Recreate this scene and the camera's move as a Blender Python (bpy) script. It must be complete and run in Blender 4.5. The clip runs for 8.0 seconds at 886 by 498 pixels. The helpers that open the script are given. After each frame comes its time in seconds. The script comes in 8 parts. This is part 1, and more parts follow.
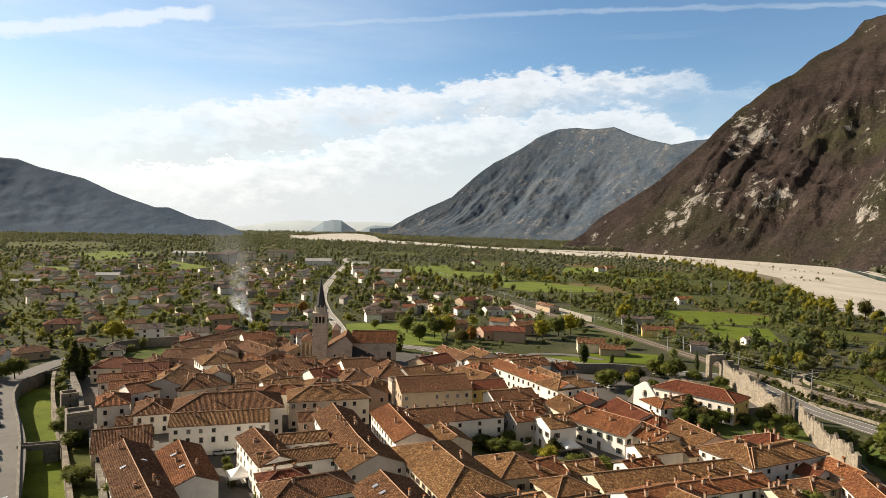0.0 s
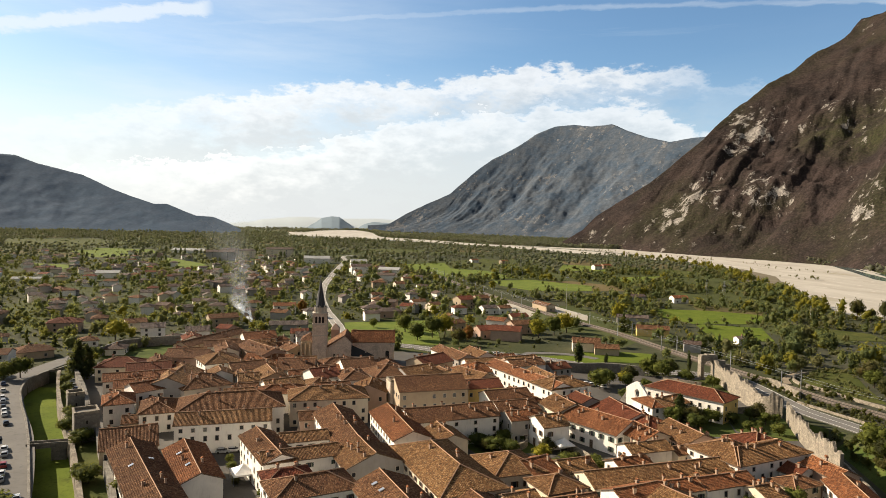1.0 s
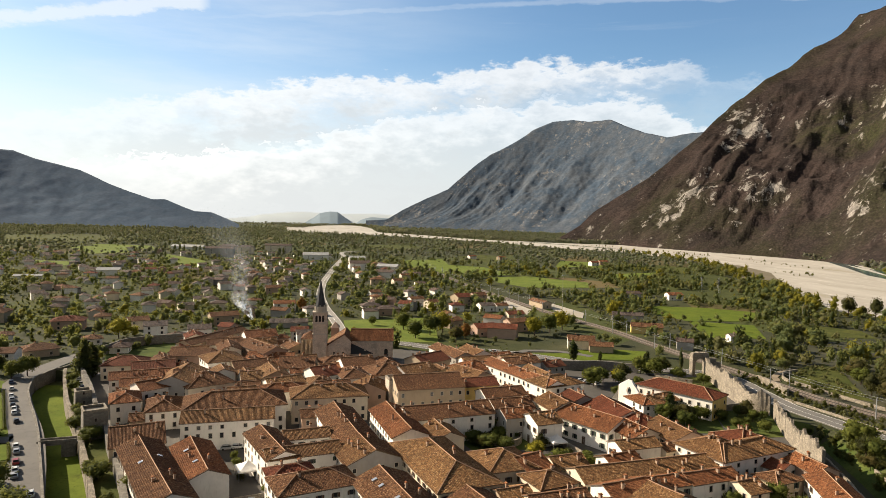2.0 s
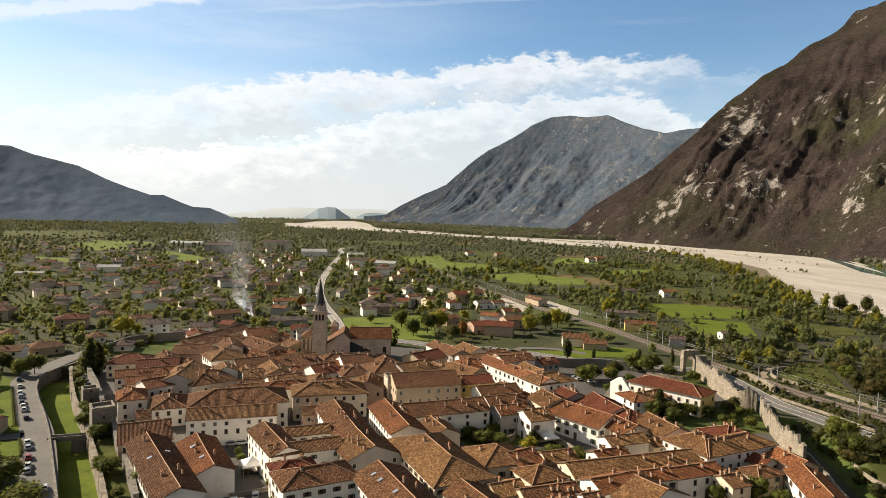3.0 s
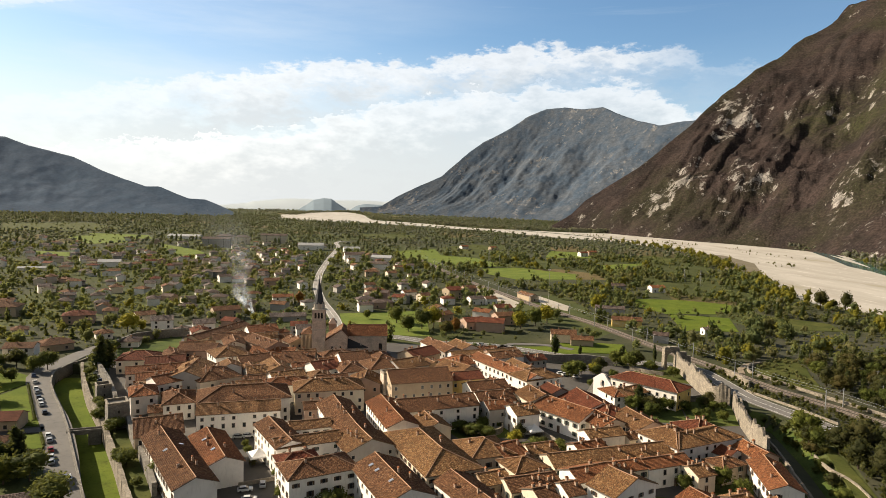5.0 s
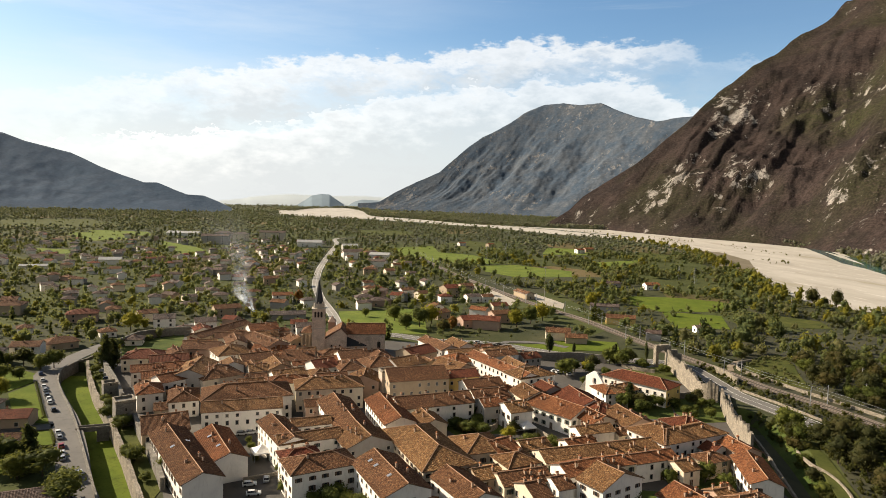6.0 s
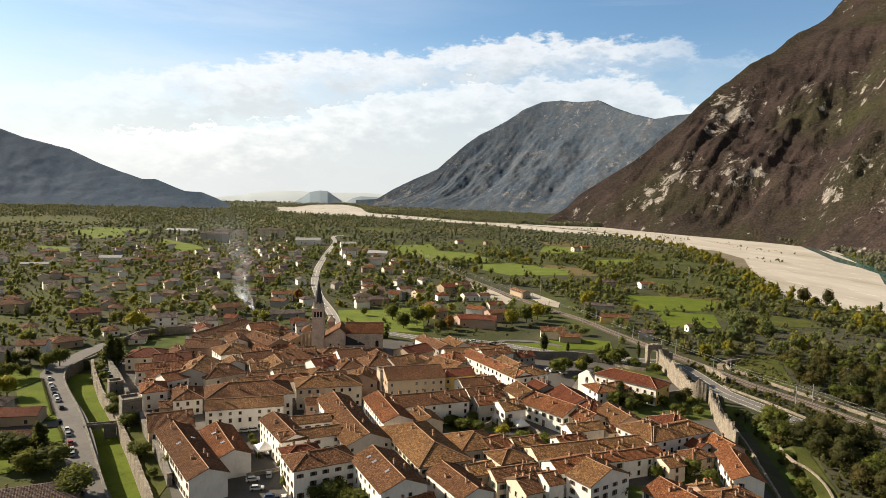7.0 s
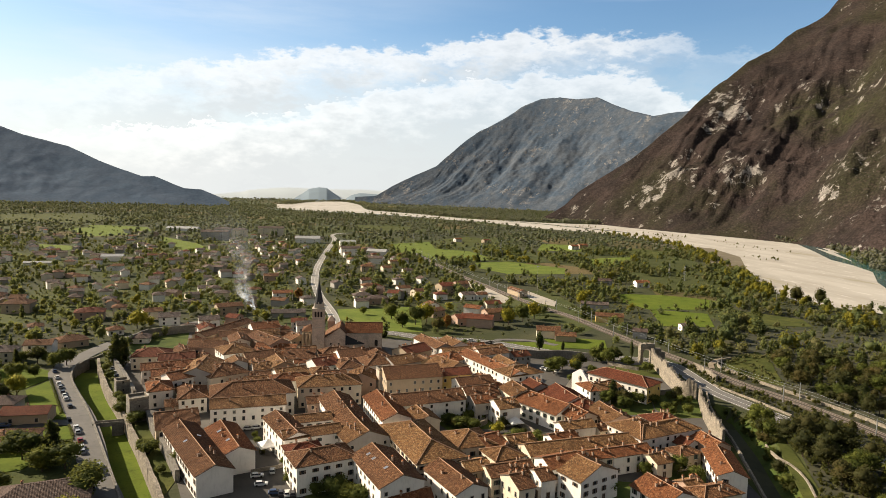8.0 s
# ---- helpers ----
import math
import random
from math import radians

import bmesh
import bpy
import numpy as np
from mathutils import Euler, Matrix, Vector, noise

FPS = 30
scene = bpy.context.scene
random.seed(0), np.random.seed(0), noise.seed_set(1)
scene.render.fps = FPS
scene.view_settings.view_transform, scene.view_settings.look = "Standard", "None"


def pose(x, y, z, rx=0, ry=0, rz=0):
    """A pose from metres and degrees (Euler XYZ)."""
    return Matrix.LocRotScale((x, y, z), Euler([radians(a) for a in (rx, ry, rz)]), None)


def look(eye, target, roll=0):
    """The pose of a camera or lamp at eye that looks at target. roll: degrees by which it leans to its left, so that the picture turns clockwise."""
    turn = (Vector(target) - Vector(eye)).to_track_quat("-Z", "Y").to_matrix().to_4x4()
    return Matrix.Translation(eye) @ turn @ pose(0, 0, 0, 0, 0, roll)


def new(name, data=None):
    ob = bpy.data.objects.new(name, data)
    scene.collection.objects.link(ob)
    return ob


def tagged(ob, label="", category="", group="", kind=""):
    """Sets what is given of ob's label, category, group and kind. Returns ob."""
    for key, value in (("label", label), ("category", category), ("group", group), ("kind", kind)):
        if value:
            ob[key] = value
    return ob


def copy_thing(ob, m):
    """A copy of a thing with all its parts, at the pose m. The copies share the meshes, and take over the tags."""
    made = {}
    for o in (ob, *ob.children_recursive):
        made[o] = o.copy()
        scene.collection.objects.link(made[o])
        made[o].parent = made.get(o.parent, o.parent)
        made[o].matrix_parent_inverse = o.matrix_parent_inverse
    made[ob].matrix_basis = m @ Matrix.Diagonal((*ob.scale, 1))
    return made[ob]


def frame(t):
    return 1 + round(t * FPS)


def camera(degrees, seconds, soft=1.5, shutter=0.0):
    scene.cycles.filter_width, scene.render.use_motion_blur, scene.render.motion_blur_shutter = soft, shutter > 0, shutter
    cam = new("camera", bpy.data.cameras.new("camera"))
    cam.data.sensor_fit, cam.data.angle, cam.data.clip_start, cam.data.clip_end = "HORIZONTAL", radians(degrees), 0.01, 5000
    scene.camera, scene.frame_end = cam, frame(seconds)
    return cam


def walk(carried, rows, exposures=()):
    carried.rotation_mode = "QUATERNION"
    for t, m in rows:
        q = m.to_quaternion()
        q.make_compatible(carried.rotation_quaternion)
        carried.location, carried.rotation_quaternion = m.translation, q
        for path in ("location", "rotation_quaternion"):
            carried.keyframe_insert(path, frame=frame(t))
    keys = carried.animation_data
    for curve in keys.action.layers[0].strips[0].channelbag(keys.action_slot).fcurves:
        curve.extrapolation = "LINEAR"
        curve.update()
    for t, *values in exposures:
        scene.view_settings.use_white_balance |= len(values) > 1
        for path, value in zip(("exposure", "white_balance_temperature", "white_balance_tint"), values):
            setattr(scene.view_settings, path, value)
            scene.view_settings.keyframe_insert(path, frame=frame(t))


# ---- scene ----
cam = camera(68.1, 8.0, soft=0.7)
PATH = [
    (0, (-0.181, 1.239, 69.327), (-0.1, 3.236, 69.251), 1.2),
    (0.5, (-0.252, -1.499, 70.634), (-0.168, 0.498, 70.552), 1.2),
    (1, (-0.185, -4.394, 72.0), (-0.098, -2.398, 71.913), 1.3),
    (1.5, (-0.246, -7.517, 73.597), (-0.156, -5.521, 73.502), 1.3),
    (3, (-0.075, -18.077, 78.075), (0.024, -16.083, 77.957), 1.3),
    (3.5, (-0.077, -21.717, 79.802), (0.026, -19.723, 79.676), 1.3),
    (4, (-0.162, -25.657, 81.473), (-0.055, -23.665, 81.339), 1.4),
    (4.5, (0.018, -29.459, 83.047), (0.128, -27.467, 82.907), 1.4),
    (6, (0.296, -41.084, 88.136), (0.415, -39.094, 87.975), 1.4),
    (6.5, (0.347, -44.775, 89.77), (0.469, -42.785, 89.603), 1.4),
    (7, (0.445, -48.812, 91.517), (0.57, -46.824, 91.345), 1.5),
    (7.5, (0.604, -52.562, 93.186), (0.73, -50.574, 93.01), 1.5),
    (8, (0.672, -56.651, 95.11), (0.8, -54.664, 94.927), 1.5),
]
walk(cam, [(t, look(eye, target, roll)) for t, eye, target, roll in PATH])

# ---- light ----
SUN_AZ, SUN_EL = 296.0, 28.0      # compass degrees from +y, clockwise; height
to_sun = Vector((math.sin(radians(SUN_AZ)) * math.cos(radians(SUN_EL)), math.cos(radians(SUN_AZ)) * math.cos(radians(SUN_EL)), math.sin(radians(SUN_EL))))
sun_data = bpy.data.lights.new("sun", "SUN")
sun_data.energy, sun_data.angle, sun_data.color = 5.0, radians(0.55), (1.0, 0.84, 0.64)
sun = new("sun", sun_data)
sun.matrix_world = look(to_sun * 500, (0, 0, 0))
scene.view_settings.exposure = 0.90


def sky_world():
    """A clear autumn sky with a bank of cumulus over the valley's end, veils and two contrails."""
    w = bpy.data.worlds.new("sky")
    scene.world = w
    w.use_nodes = True
    nt = w.node_tree
    nt.nodes.clear()
    N, L = nt.nodes.new, nt.links.new

    def math_node(op, a, b=None, c=None, clamp=False):
        n = N("ShaderNodeMath")
        n.operation, n.use_clamp = op, clamp
        for k, v in enumerate((a, b, c)):
            if v is None:
                continue
            if isinstance(v, (int, float)):
                n.inputs[k].default_value = v
            else:
                L(v, n.inputs[k])
        return n.outputs[0]

    def ramp(v, lo, hi, a=0.0, b=1.0):
        n = N("ShaderNodeMapRange")
        n.interpolation_type = "SMOOTHSTEP"
        L(v, n.inputs[0])
        for k, x in enumerate((lo, hi, a, b)):
            if isinstance(x, (int, float)):
                n.inputs[k + 1].default_value = x
            else:
                L(x, n.inputs[k + 1])
        return n.outputs[0]

    sky = N("ShaderNodeTexSky")
    sky.sky_type, sky.sun_disc = "NISHITA", False
    sky.sun_elevation, sky.sun_rotation = radians(SUN_EL), radians(SUN_AZ)
    sky.air_density, sky.dust_density, sky.ozone_density, sky.altitude = 1.0, 0.7, 2.0, 300
    co = N("ShaderNodeTexCoord").outputs["Generated"]
    sep = N("ShaderNodeSeparateXYZ")
    L(co, sep.inputs[0])
    x, y, z = sep.outputs
    az = math_node("MULTIPLY", math_node("ARCTAN2", x, y), 57.2958)       # degrees right of +y
    el = math_node("MULTIPLY", math_node("ARCSINE", z), 57.2958)
    flat = N("ShaderNodeCombineXYZ")
    L(az, flat.inputs[0]), L(math_node("MULTIPLY", el, 2.1), flat.inputs[1])

    def fbm(scale, detail, rough, shift, sx=1.0, sy=1.0):
        mp = N("ShaderNodeMapping")
        mp.inputs["Location"].default_value = (shift, shift * 0.7, shift * 0.3)
        mp.inputs["Scale"].default_value = (sx, sy, 1)
        L(flat.outputs[0], mp.inputs[0])
        n = N("ShaderNodeTexNoise")
        n.inputs["Scale"].default_value, n.inputs["Detail"].default_value, n.inputs["Roughness"].default_value = scale, detail, rough
        L(mp.outputs[0], n.inputs[0])
        return n.outputs[0]

    def line_of(points):
        """A height over the horizon that follows the given (direction, height) places."""
        n = N("ShaderNodeFloatCurve")
        c = n.mapping.curves[0]
        pts = [((q + 60) / 120, h / 30) for q, h in points]
        c.points[0].location, c.points[1].location = (0, pts[0][1]), (1, pts[-1][1])
        for q in pts:
            c.points.new(*q)
        n.mapping.update()
        L(math_node("DIVIDE", math_node("ADD", az, 60.0), 120.0), n.inputs["Value"])
        return math_node("MULTIPLY", n.outputs[0], 30.0)

    big, mid, fine, veil = fbm(0.12, 8, 0.60, 3.1), fbm(0.42, 9, 0.62, 9.4), fbm(1.3, 8, 0.6, 2.4), fbm(0.05, 7, 0.6, 5.5, 0.5, 1.6)
    streak = fbm(0.06, 6, 0.65, 21.0, 0.35, 3.0)
    puffs = math_node("ADD", math_node("MULTIPLY", math_node("SUBTRACT", mid, 0.5), 4.2), math_node("MULTIPLY", math_node("SUBTRACT", fine, 0.5), 1.5))
    top = line_of([(-37.9, 5.64), (-31.7, 6.81), (-26.4, 7.63), (-20.4, 9.08), (-15.2, 10.04), (-10.7, 10.9), (-5.0, 11.67), (-1.1, 11.59), (2.8, 12.1), (7.7, 13.07), (9.6, 13.47), (12.5, 13.11), (17.1, 12.89), (19.4, 12.88), (21.6, 13.12), (23.1, 12.6), (24.6, 11.47), (27.5, 11.38), (30.6, 10.65)])
    foot = line_of([(-38.0, -1.65), (-31.8, -1.62), (-1.8, -1.22), (3.1, -0.14), (5.9, 7.23), (9.0, 9.82), (10.6, 10.56), (12.5, 10.92), (17.2, 10.91), (21.6, 11.19), (23.4, 11.2), (25.9, 10.88), (29.9, 10.37)])
    top2 = line_of([(-38.0, 2.86), (-11.5, 5.75), (-4.9, 7.45), (-1.0, 8.72), (2.9, 8.91), (4.8, 9.51), (6.8, 9.62), (8.7, 9.35), (10.2, 9.91), (11.3, 10.28), (14.0, 10.06), (15.8, 10.58), (18.1, 10.34), (20.1, 9.82), (21.7, 8.97), (24.3, 7.54), (27.2, 6.48), (30.1, 4.76)])
    over = math_node("SUBTRACT", math_node("ADD", top, puffs), el)
    over2 = math_node("SUBTRACT", math_node("ADD", top2, puffs), el)
    under = math_node("SUBTRACT", el, math_node("ADD", foot, puffs))
    right_end = ramp(az, 16.0, 27.0, 1.0, 0.30)
    upper = math_node("MULTIPLY", math_node("MULTIPLY", ramp(over, -0.05, 0.8), ramp(under, -1.0, 0.8, 0.50, 1.0)), right_end)
    lower = ramp(over2, -0.05, 0.8)
    holes = ramp(math_node("ADD", big, math_node("MULTIPLY", mid, 0.7)), 0.66, 0.95)
    left_thin = ramp(az, -32.0, -10.0, 0.30, 1.0)
    thinner = math_node("MAXIMUM", ramp(over, 3.5, 0.6), math_node("ADD", math_node("MULTIPLY", holes, 0.8), 0.2))
    bank = math_node("MULTIPLY", math_node("MAXIMUM", math_node("MULTIPLY", upper, thinner), math_node("MULTIPLY", lower, 0.9)), left_thin, clamp=True)
    ahead = ramp(math_node("ABSOLUTE", az), 55.0, 110.0, 1.0, 0.25)
    bank = math_node("MULTIPLY", bank, ahead)
    haze = math_node("MULTIPLY", ramp(el, 14.0, 0.0), ahead)
    veils = math_node("MULTIPLY", ramp(veil, 0.38, 0.70, 0.30, 1.0), ramp(az, 14.0, -26.0, 0.05, 0.85))
    wisp = math_node("MULTIPLY", math_node("SUBTRACT", mid, 0.5), 0.7)
    trail_el = line_of([(-37.9, 11.2), (-31.7, 12.67), (-24.4, 13.95), (-14.8, 15.52), (-1.2, 16.97), (12.3, 17.66), (31.5, 16.59), (42.9, 15.1)])
    off = math_node("ABSOLUTE", math_node("SUBTRACT", el, math_node("ADD", trail_el, wisp)))
    trail = math_node("MULTIPLY", ramp(off, ramp(az, -34.0, 25.0, 0.55, 0.28), 0.05), ramp(streak, 0.25, 0.6, 0.15, 0.48))
    roll_el = line_of([(-37.9, 11.27), (-31.7, 13.05), (-27.5, 14.13), (-24.4, 14.83), (-19.2, 15.96), (-15.1, 16.6), (-13.0, 16.89)])
    roll_off = math_node("ABSOLUTE", math_node("SUBTRACT", el, math_node("ADD", roll_el, math_node("MULTIPLY", puffs, 0.35))))
    puff = math_node("MULTIPLY", ramp(roll_off, 0.85, 0.25), ramp(az, -16.2, -18.0))
    streaks = math_node("MULTIPLY", ramp(streak, 0.52, 0.75), ramp(az, 25.0, -10.0, 0.18, 0.45))
    white = math_node("MAXIMUM", math_node("MAXIMUM", veils, streaks), math_node("MAXIMUM", trail, puff))
    shade = math_node("ADD", math_node("MINIMUM", over, math_node("ADD", math_node("MULTIPLY", ramp(over2, -0.2, 0.2, 30.0, 0.0), 1.0), math_node("ABSOLUTE", over2))), math_node("MULTIPLY", math_node("SUBTRACT", mid, 0.5), 5.0))
    lit = ramp(shade, 4.5, 0.2)

    def mix(fac, a, b, blend="MIX"):
        n = N("ShaderNodeMix")
        n.data_type, n.blend_type = "RGBA", blend
        if isinstance(fac, float):
            n.inputs["Factor"].default_value = fac
        else:
            L(fac, n.inputs["Factor"])
        for k, v in ((6, a), (7, b)):
            if isinstance(v, tuple):
                n.inputs[k].default_value = (*v, 1)
            else:
                L(v, n.inputs[k])
        return n.outputs[2]

    glow = ramp(az, 35.0, -30.0)
    # unseen sky overhead and behind dimmed to lower fill light; clear deep blue ahead
    clear_sky = mix(1.0, sky.outputs[0], (0.88, 1.06, 1.14), "MULTIPLY")
    clear_sky = mix(ramp(ahead, 1.0, 0.3, 0.0, 0.85), clear_sky, BEHIND)
    clear_sky = mix(ramp(el, 24.0, 50.0, 0.0, 0.9), clear_sky, ZENITH)
    hazy = mix(math_node("MULTIPLY", haze, ramp(glow, 0.0, 1.0, 0.50, 0.95)), clear_sky, mix(glow, HAZE_R, HAZE_L))
    c1 = mix(math_node("MULTIPLY", white, 0.75), hazy, VEIL)
    cloud = mix(lit, CLOUD_LOW, CLOUD_TOP)
    c2 = mix(math_node("MULTIPLY", bank, 0.74), c1, cloud)
    bg = N("ShaderNodeBackground")
    bg.inputs[1].default_value = SKY
    L(c2, bg.inputs[0])
    L(bg.outputs[0], N("ShaderNodeOutputWorld").inputs[0])


SKY = 0.0672
HAZE_L, HAZE_R = (8.3, 8.2, 7.7), (6.4, 7.2, 8.0)
VEIL, CLOUD_TOP, CLOUD_LOW = (7.4, 7.8, 8.1), (8.75, 8.65, 8.4), (6.0, 6.2, 6.25)
BEHIND, ZENITH = (0.62, 0.60, 0.60), (0.34, 0.34, 0.36)
sky_world()


# ---- materials ----
MATS = {}


def material(name, build):
    """A node material, made once. build(nodes, links, shader) wires the principled shader."""
    if name not in MATS:
        m = bpy.data.materials.new(name)
        m.use_nodes = True
        nt = m.node_tree
        build(Nodes(nt), nt.nodes["Principled BSDF"])
        MATS[name] = m
    return MATS[name]


class Nodes:
    def __init__(self, nt):
        self.nt = nt

    def link(self, a, b):
        self.nt.links.new(a, b)

    def put(self, v, socket):
        if isinstance(v, tuple):
            socket.default_value = (*v, 1) if len(socket.default_value) == 4 else v
        elif isinstance(v, (int, float)):
            socket.default_value = v
        else:
            self.link(v, socket)

    def coords(self, which="Object", scale=(1, 1, 1), turn=0.0):
        c = self.nt.nodes.new("ShaderNodeTexCoord").outputs[which]
        m = self.nt.nodes.new("ShaderNodeMapping")
        m.inputs["Scale"].default_value = scale
        m.inputs["Rotation"].default_value = (0, 0, radians(turn))
        self.link(c, m.inputs[0])
        return m.outputs[0]

    def world(self, scale=(1, 1, 1), turn=0.0):
        c = self.nt.nodes.new("ShaderNodeNewGeometry").outputs["Position"]
        m = self.nt.nodes.new("ShaderNodeMapping")
        m.inputs["Scale"].default_value = scale
        m.inputs["Rotation"].default_value = (0, 0, radians(turn))
        self.link(c, m.inputs[0])
        return m.outputs[0]

    def noise(self, co, scale, detail=4, rough=0.55, out=0):
        n = self.nt.nodes.new("ShaderNodeTexNoise")
        n.inputs["Scale"].default_value, n.inputs["Detail"].default_value, n.inputs["Roughness"].default_value = scale, detail, rough
        self.link(co, n.inputs[0])
        return n.outputs[out]

    def cells(self, co, scale, out="Color", jitter=1.0, feature="F1"):
        n = self.nt.nodes.new("ShaderNodeTexVoronoi")
        n.feature = feature
        n.inputs["Scale"].default_value, n.inputs["Randomness"].default_value = scale, jitter
        self.link(co, n.inputs[0])
        return n.outputs[out]

    def wave(self, co, scale, axis="X", distort=0.0):
        n = self.nt.nodes.new("ShaderNodeTexWave")
        n.bands_direction = axis
        n.inputs["Scale"].default_value, n.inputs["Distortion"].default_value = scale, distort
        self.link(co, n.inputs[0])
        return n.outputs[1]

    def ramp(self, v, *stops):
        n = self.nt.nodes.new("ShaderNodeValToRGB")
        r = n.color_ramp
        while len(r.elements) < len(stops):
            r.elements.new(0.5)
        for e, (p, c) in zip(r.elements, stops):
            e.position, e.color = p, (*c, 1) if isinstance(c, tuple) else (c, c, c, 1)
        self.link(v, n.inputs[0])
        return n.outputs[0]

    def mix(self, fac, a, b, blend="MIX"):
        n = self.nt.nodes.new("ShaderNodeMix")
        n.data_type, n.blend_type = "RGBA", blend
        self.put(fac, n.inputs["Factor"])
        self.put(a, n.inputs[6]), self.put(b, n.inputs[7])
        return n.outputs[2]

    def calc(self, op, a, b=0.0):
        n = self.nt.nodes.new("ShaderNodeMath")
        n.operation = op
        self.put(a, n.inputs[0]), self.put(b, n.inputs[1])
        return n.outputs[0]

    def span(self, v, lo, hi, a=0.0, b=1.0):
        n = self.nt.nodes.new("ShaderNodeMapRange")
        n.interpolation_type = "SMOOTHSTEP"
        for k, x in enumerate((v, lo, hi, a, b)):
            self.put(x, n.inputs[k])
        return n.outputs[0]

    def rand(self):
        return self.nt.nodes.new("ShaderNodeObjectInfo").outputs["Random"]

    def island(self):
        return self.nt.nodes.new("ShaderNodeNewGeometry").outputs["Random Per Island"]

    def up(self):
        n = self.nt.nodes.new("ShaderNodeSeparateXYZ")
        self.link(self.nt.nodes.new("ShaderNodeNewGeometry").outputs["True Normal"], n.inputs[0])
        return n.outputs[2]

    def bump(self, h, strength, distance, shader):
        n = self.nt.nodes.new("ShaderNodeBump")
        n.inputs["Strength"].default_value, n.inputs["Distance"].default_value = strength, distance
        self.link(h, n.inputs["Height"])
        self.link(n.outputs[0], shader.inputs["Normal"])


def m_roof(name, warm, dark, pale):
    """Old round tiles: mottled clay, lichen-dark patches, pale slipped tiles, in rows down the slope."""
    def build(n, s):
        co = n.coords("Object")
        wide, mid = n.noise(n.world(), 0.12, 5, 0.6), n.noise(n.world(), 1.1, 8, 0.80)
        tile = n.cells(n.coords("Object", (4.6, 2.6, 2.6)), 1.0, "Color", 1.0)
        sep = n.nt.nodes.new("ShaderNodeSeparateColor")
        n.link(tile, sep.inputs[0])
        c = n.mix(n.span(mid, 0.36, 0.62), dark, warm)
        c = n.mix(n.span(sep.outputs[0], 0.60, 0.95), c, pale)
        c = n.mix(n.calc("MULTIPLY", n.span(sep.outputs[1], 0.62, 0.9), 0.75), c, tuple(v * 0.35 for v in dark))
        c = n.mix(n.calc("MULTIPLY", n.span(wide, 0.42, 0.66), 0.6), c, n.mix(0.6, c, tuple(v * 0.5 for v in dark)))
        c = n.mix(n.calc("MULTIPLY", n.rand(), 0.75), c, n.mix(0.55, c, (0.085, 0.036, 0.017)))
        n.put(c, s.inputs["Base Color"])
        s.inputs["Roughness"].default_value = 0.9
        s.inputs["Specular IOR Level"].default_value = 0.2
        rows = n.wave(co, 0.7, "Y", 1.5)
        n.bump(n.calc("ADD", n.calc("MULTIPLY", rows, 0.5), n.calc("MULTIPLY", sep.outputs[2], 0.9)), 0.9, 0.13, s)
    return material(name, build)


ROOFS = [
    m_roof("roof_tiles_brown", (0.215, 0.098, 0.042), (0.092, 0.043, 0.022), (0.34, 0.190, 0.098)),
    m_roof("roof_tiles_orange", (0.325, 0.118, 0.043), (0.140, 0.053, 0.024), (0.43, 0.205, 0.095)),
    m_roof("roof_tiles_ochre", (0.300, 0.152, 0.058), (0.120, 0.064, 0.029), (0.45, 0.280, 0.135)),
    m_roof("roof_tiles_red", (0.210, 0.055, 0.026), (0.120, 0.035, 0.019), (0.27, 0.095, 0.047)),
]


def m_plaster(name, colour, dirt=0.35):
    def build(n, s):
        w = n.world()
        big, fine = n.noise(w, 0.35, 5, 0.6), n.noise(n.world((1, 1, 0.25)), 1.4, 6, 0.65)
        c = n.mix(n.calc("MULTIPLY", n.span(big, 0.40, 0.72), dirt), colour, tuple(v * 0.62 for v in colour))
        c = n.mix(n.calc("MULTIPLY", n.span(fine, 0.50, 0.75), dirt), c, (0.30, 0.26, 0.20))
        n.put(c, s.inputs["Base Color"])
        s.inputs["Roughness"].default_value = 0.92
        s.inputs["Specular IOR Level"].default_value = 0.2
        n.bump(fine, 0.3, 0.05, s)
    return material(name, build)


PLASTER = {
    "white": m_plaster("plaster_white", (0.84, 0.80, 0.73), 0.26),
    "cream": m_plaster("plaster_cream", (0.70, 0.61, 0.47), 0.30),
    "sand": m_plaster("plaster_sand", (0.44, 0.35, 0.245)),
    "yellow": m_plaster("plaster_yellow", (0.70, 0.50, 0.17)),
    "grey": m_plaster("plaster_grey", (0.38, 0.36, 0.33)),
    "pink": m_plaster("plaster_pink", (0.44, 0.31, 0.235)),
}


def m_stone(name, a, b, scale=1.1, joint=(0.13, 0.11, 0.09)):
    def build(n, s):
        co = n.world((1, 1, 1.5))
        cell, rim = n.cells(co, scale), n.cells(co, scale, "Distance", feature="DISTANCE_TO_EDGE")
        sep = n.nt.nodes.new("ShaderNodeSeparateColor")
        n.link(cell, sep.inputs[0])
        c = n.mix(sep.outputs[0], a, b)
        c = n.mix(n.span(n.noise(n.world(), 0.3, 6, 0.65), 0.45, 0.7), c, tuple(v * 0.55 for v in a))
        c = n.mix(n.span(rim, 0.05, 0.0, 0.0, 0.8), c, joint)
        n.put(c, s.inputs["Base Color"])
        s.inputs["Roughness"].default_value = 0.95
        n.bump(n.calc("ADD", n.span(rim, 0.0, 0.12), n.noise(n.world(), 2.5, 5, 0.6)), 0.8, 0.12, s)
    return material(name, build)


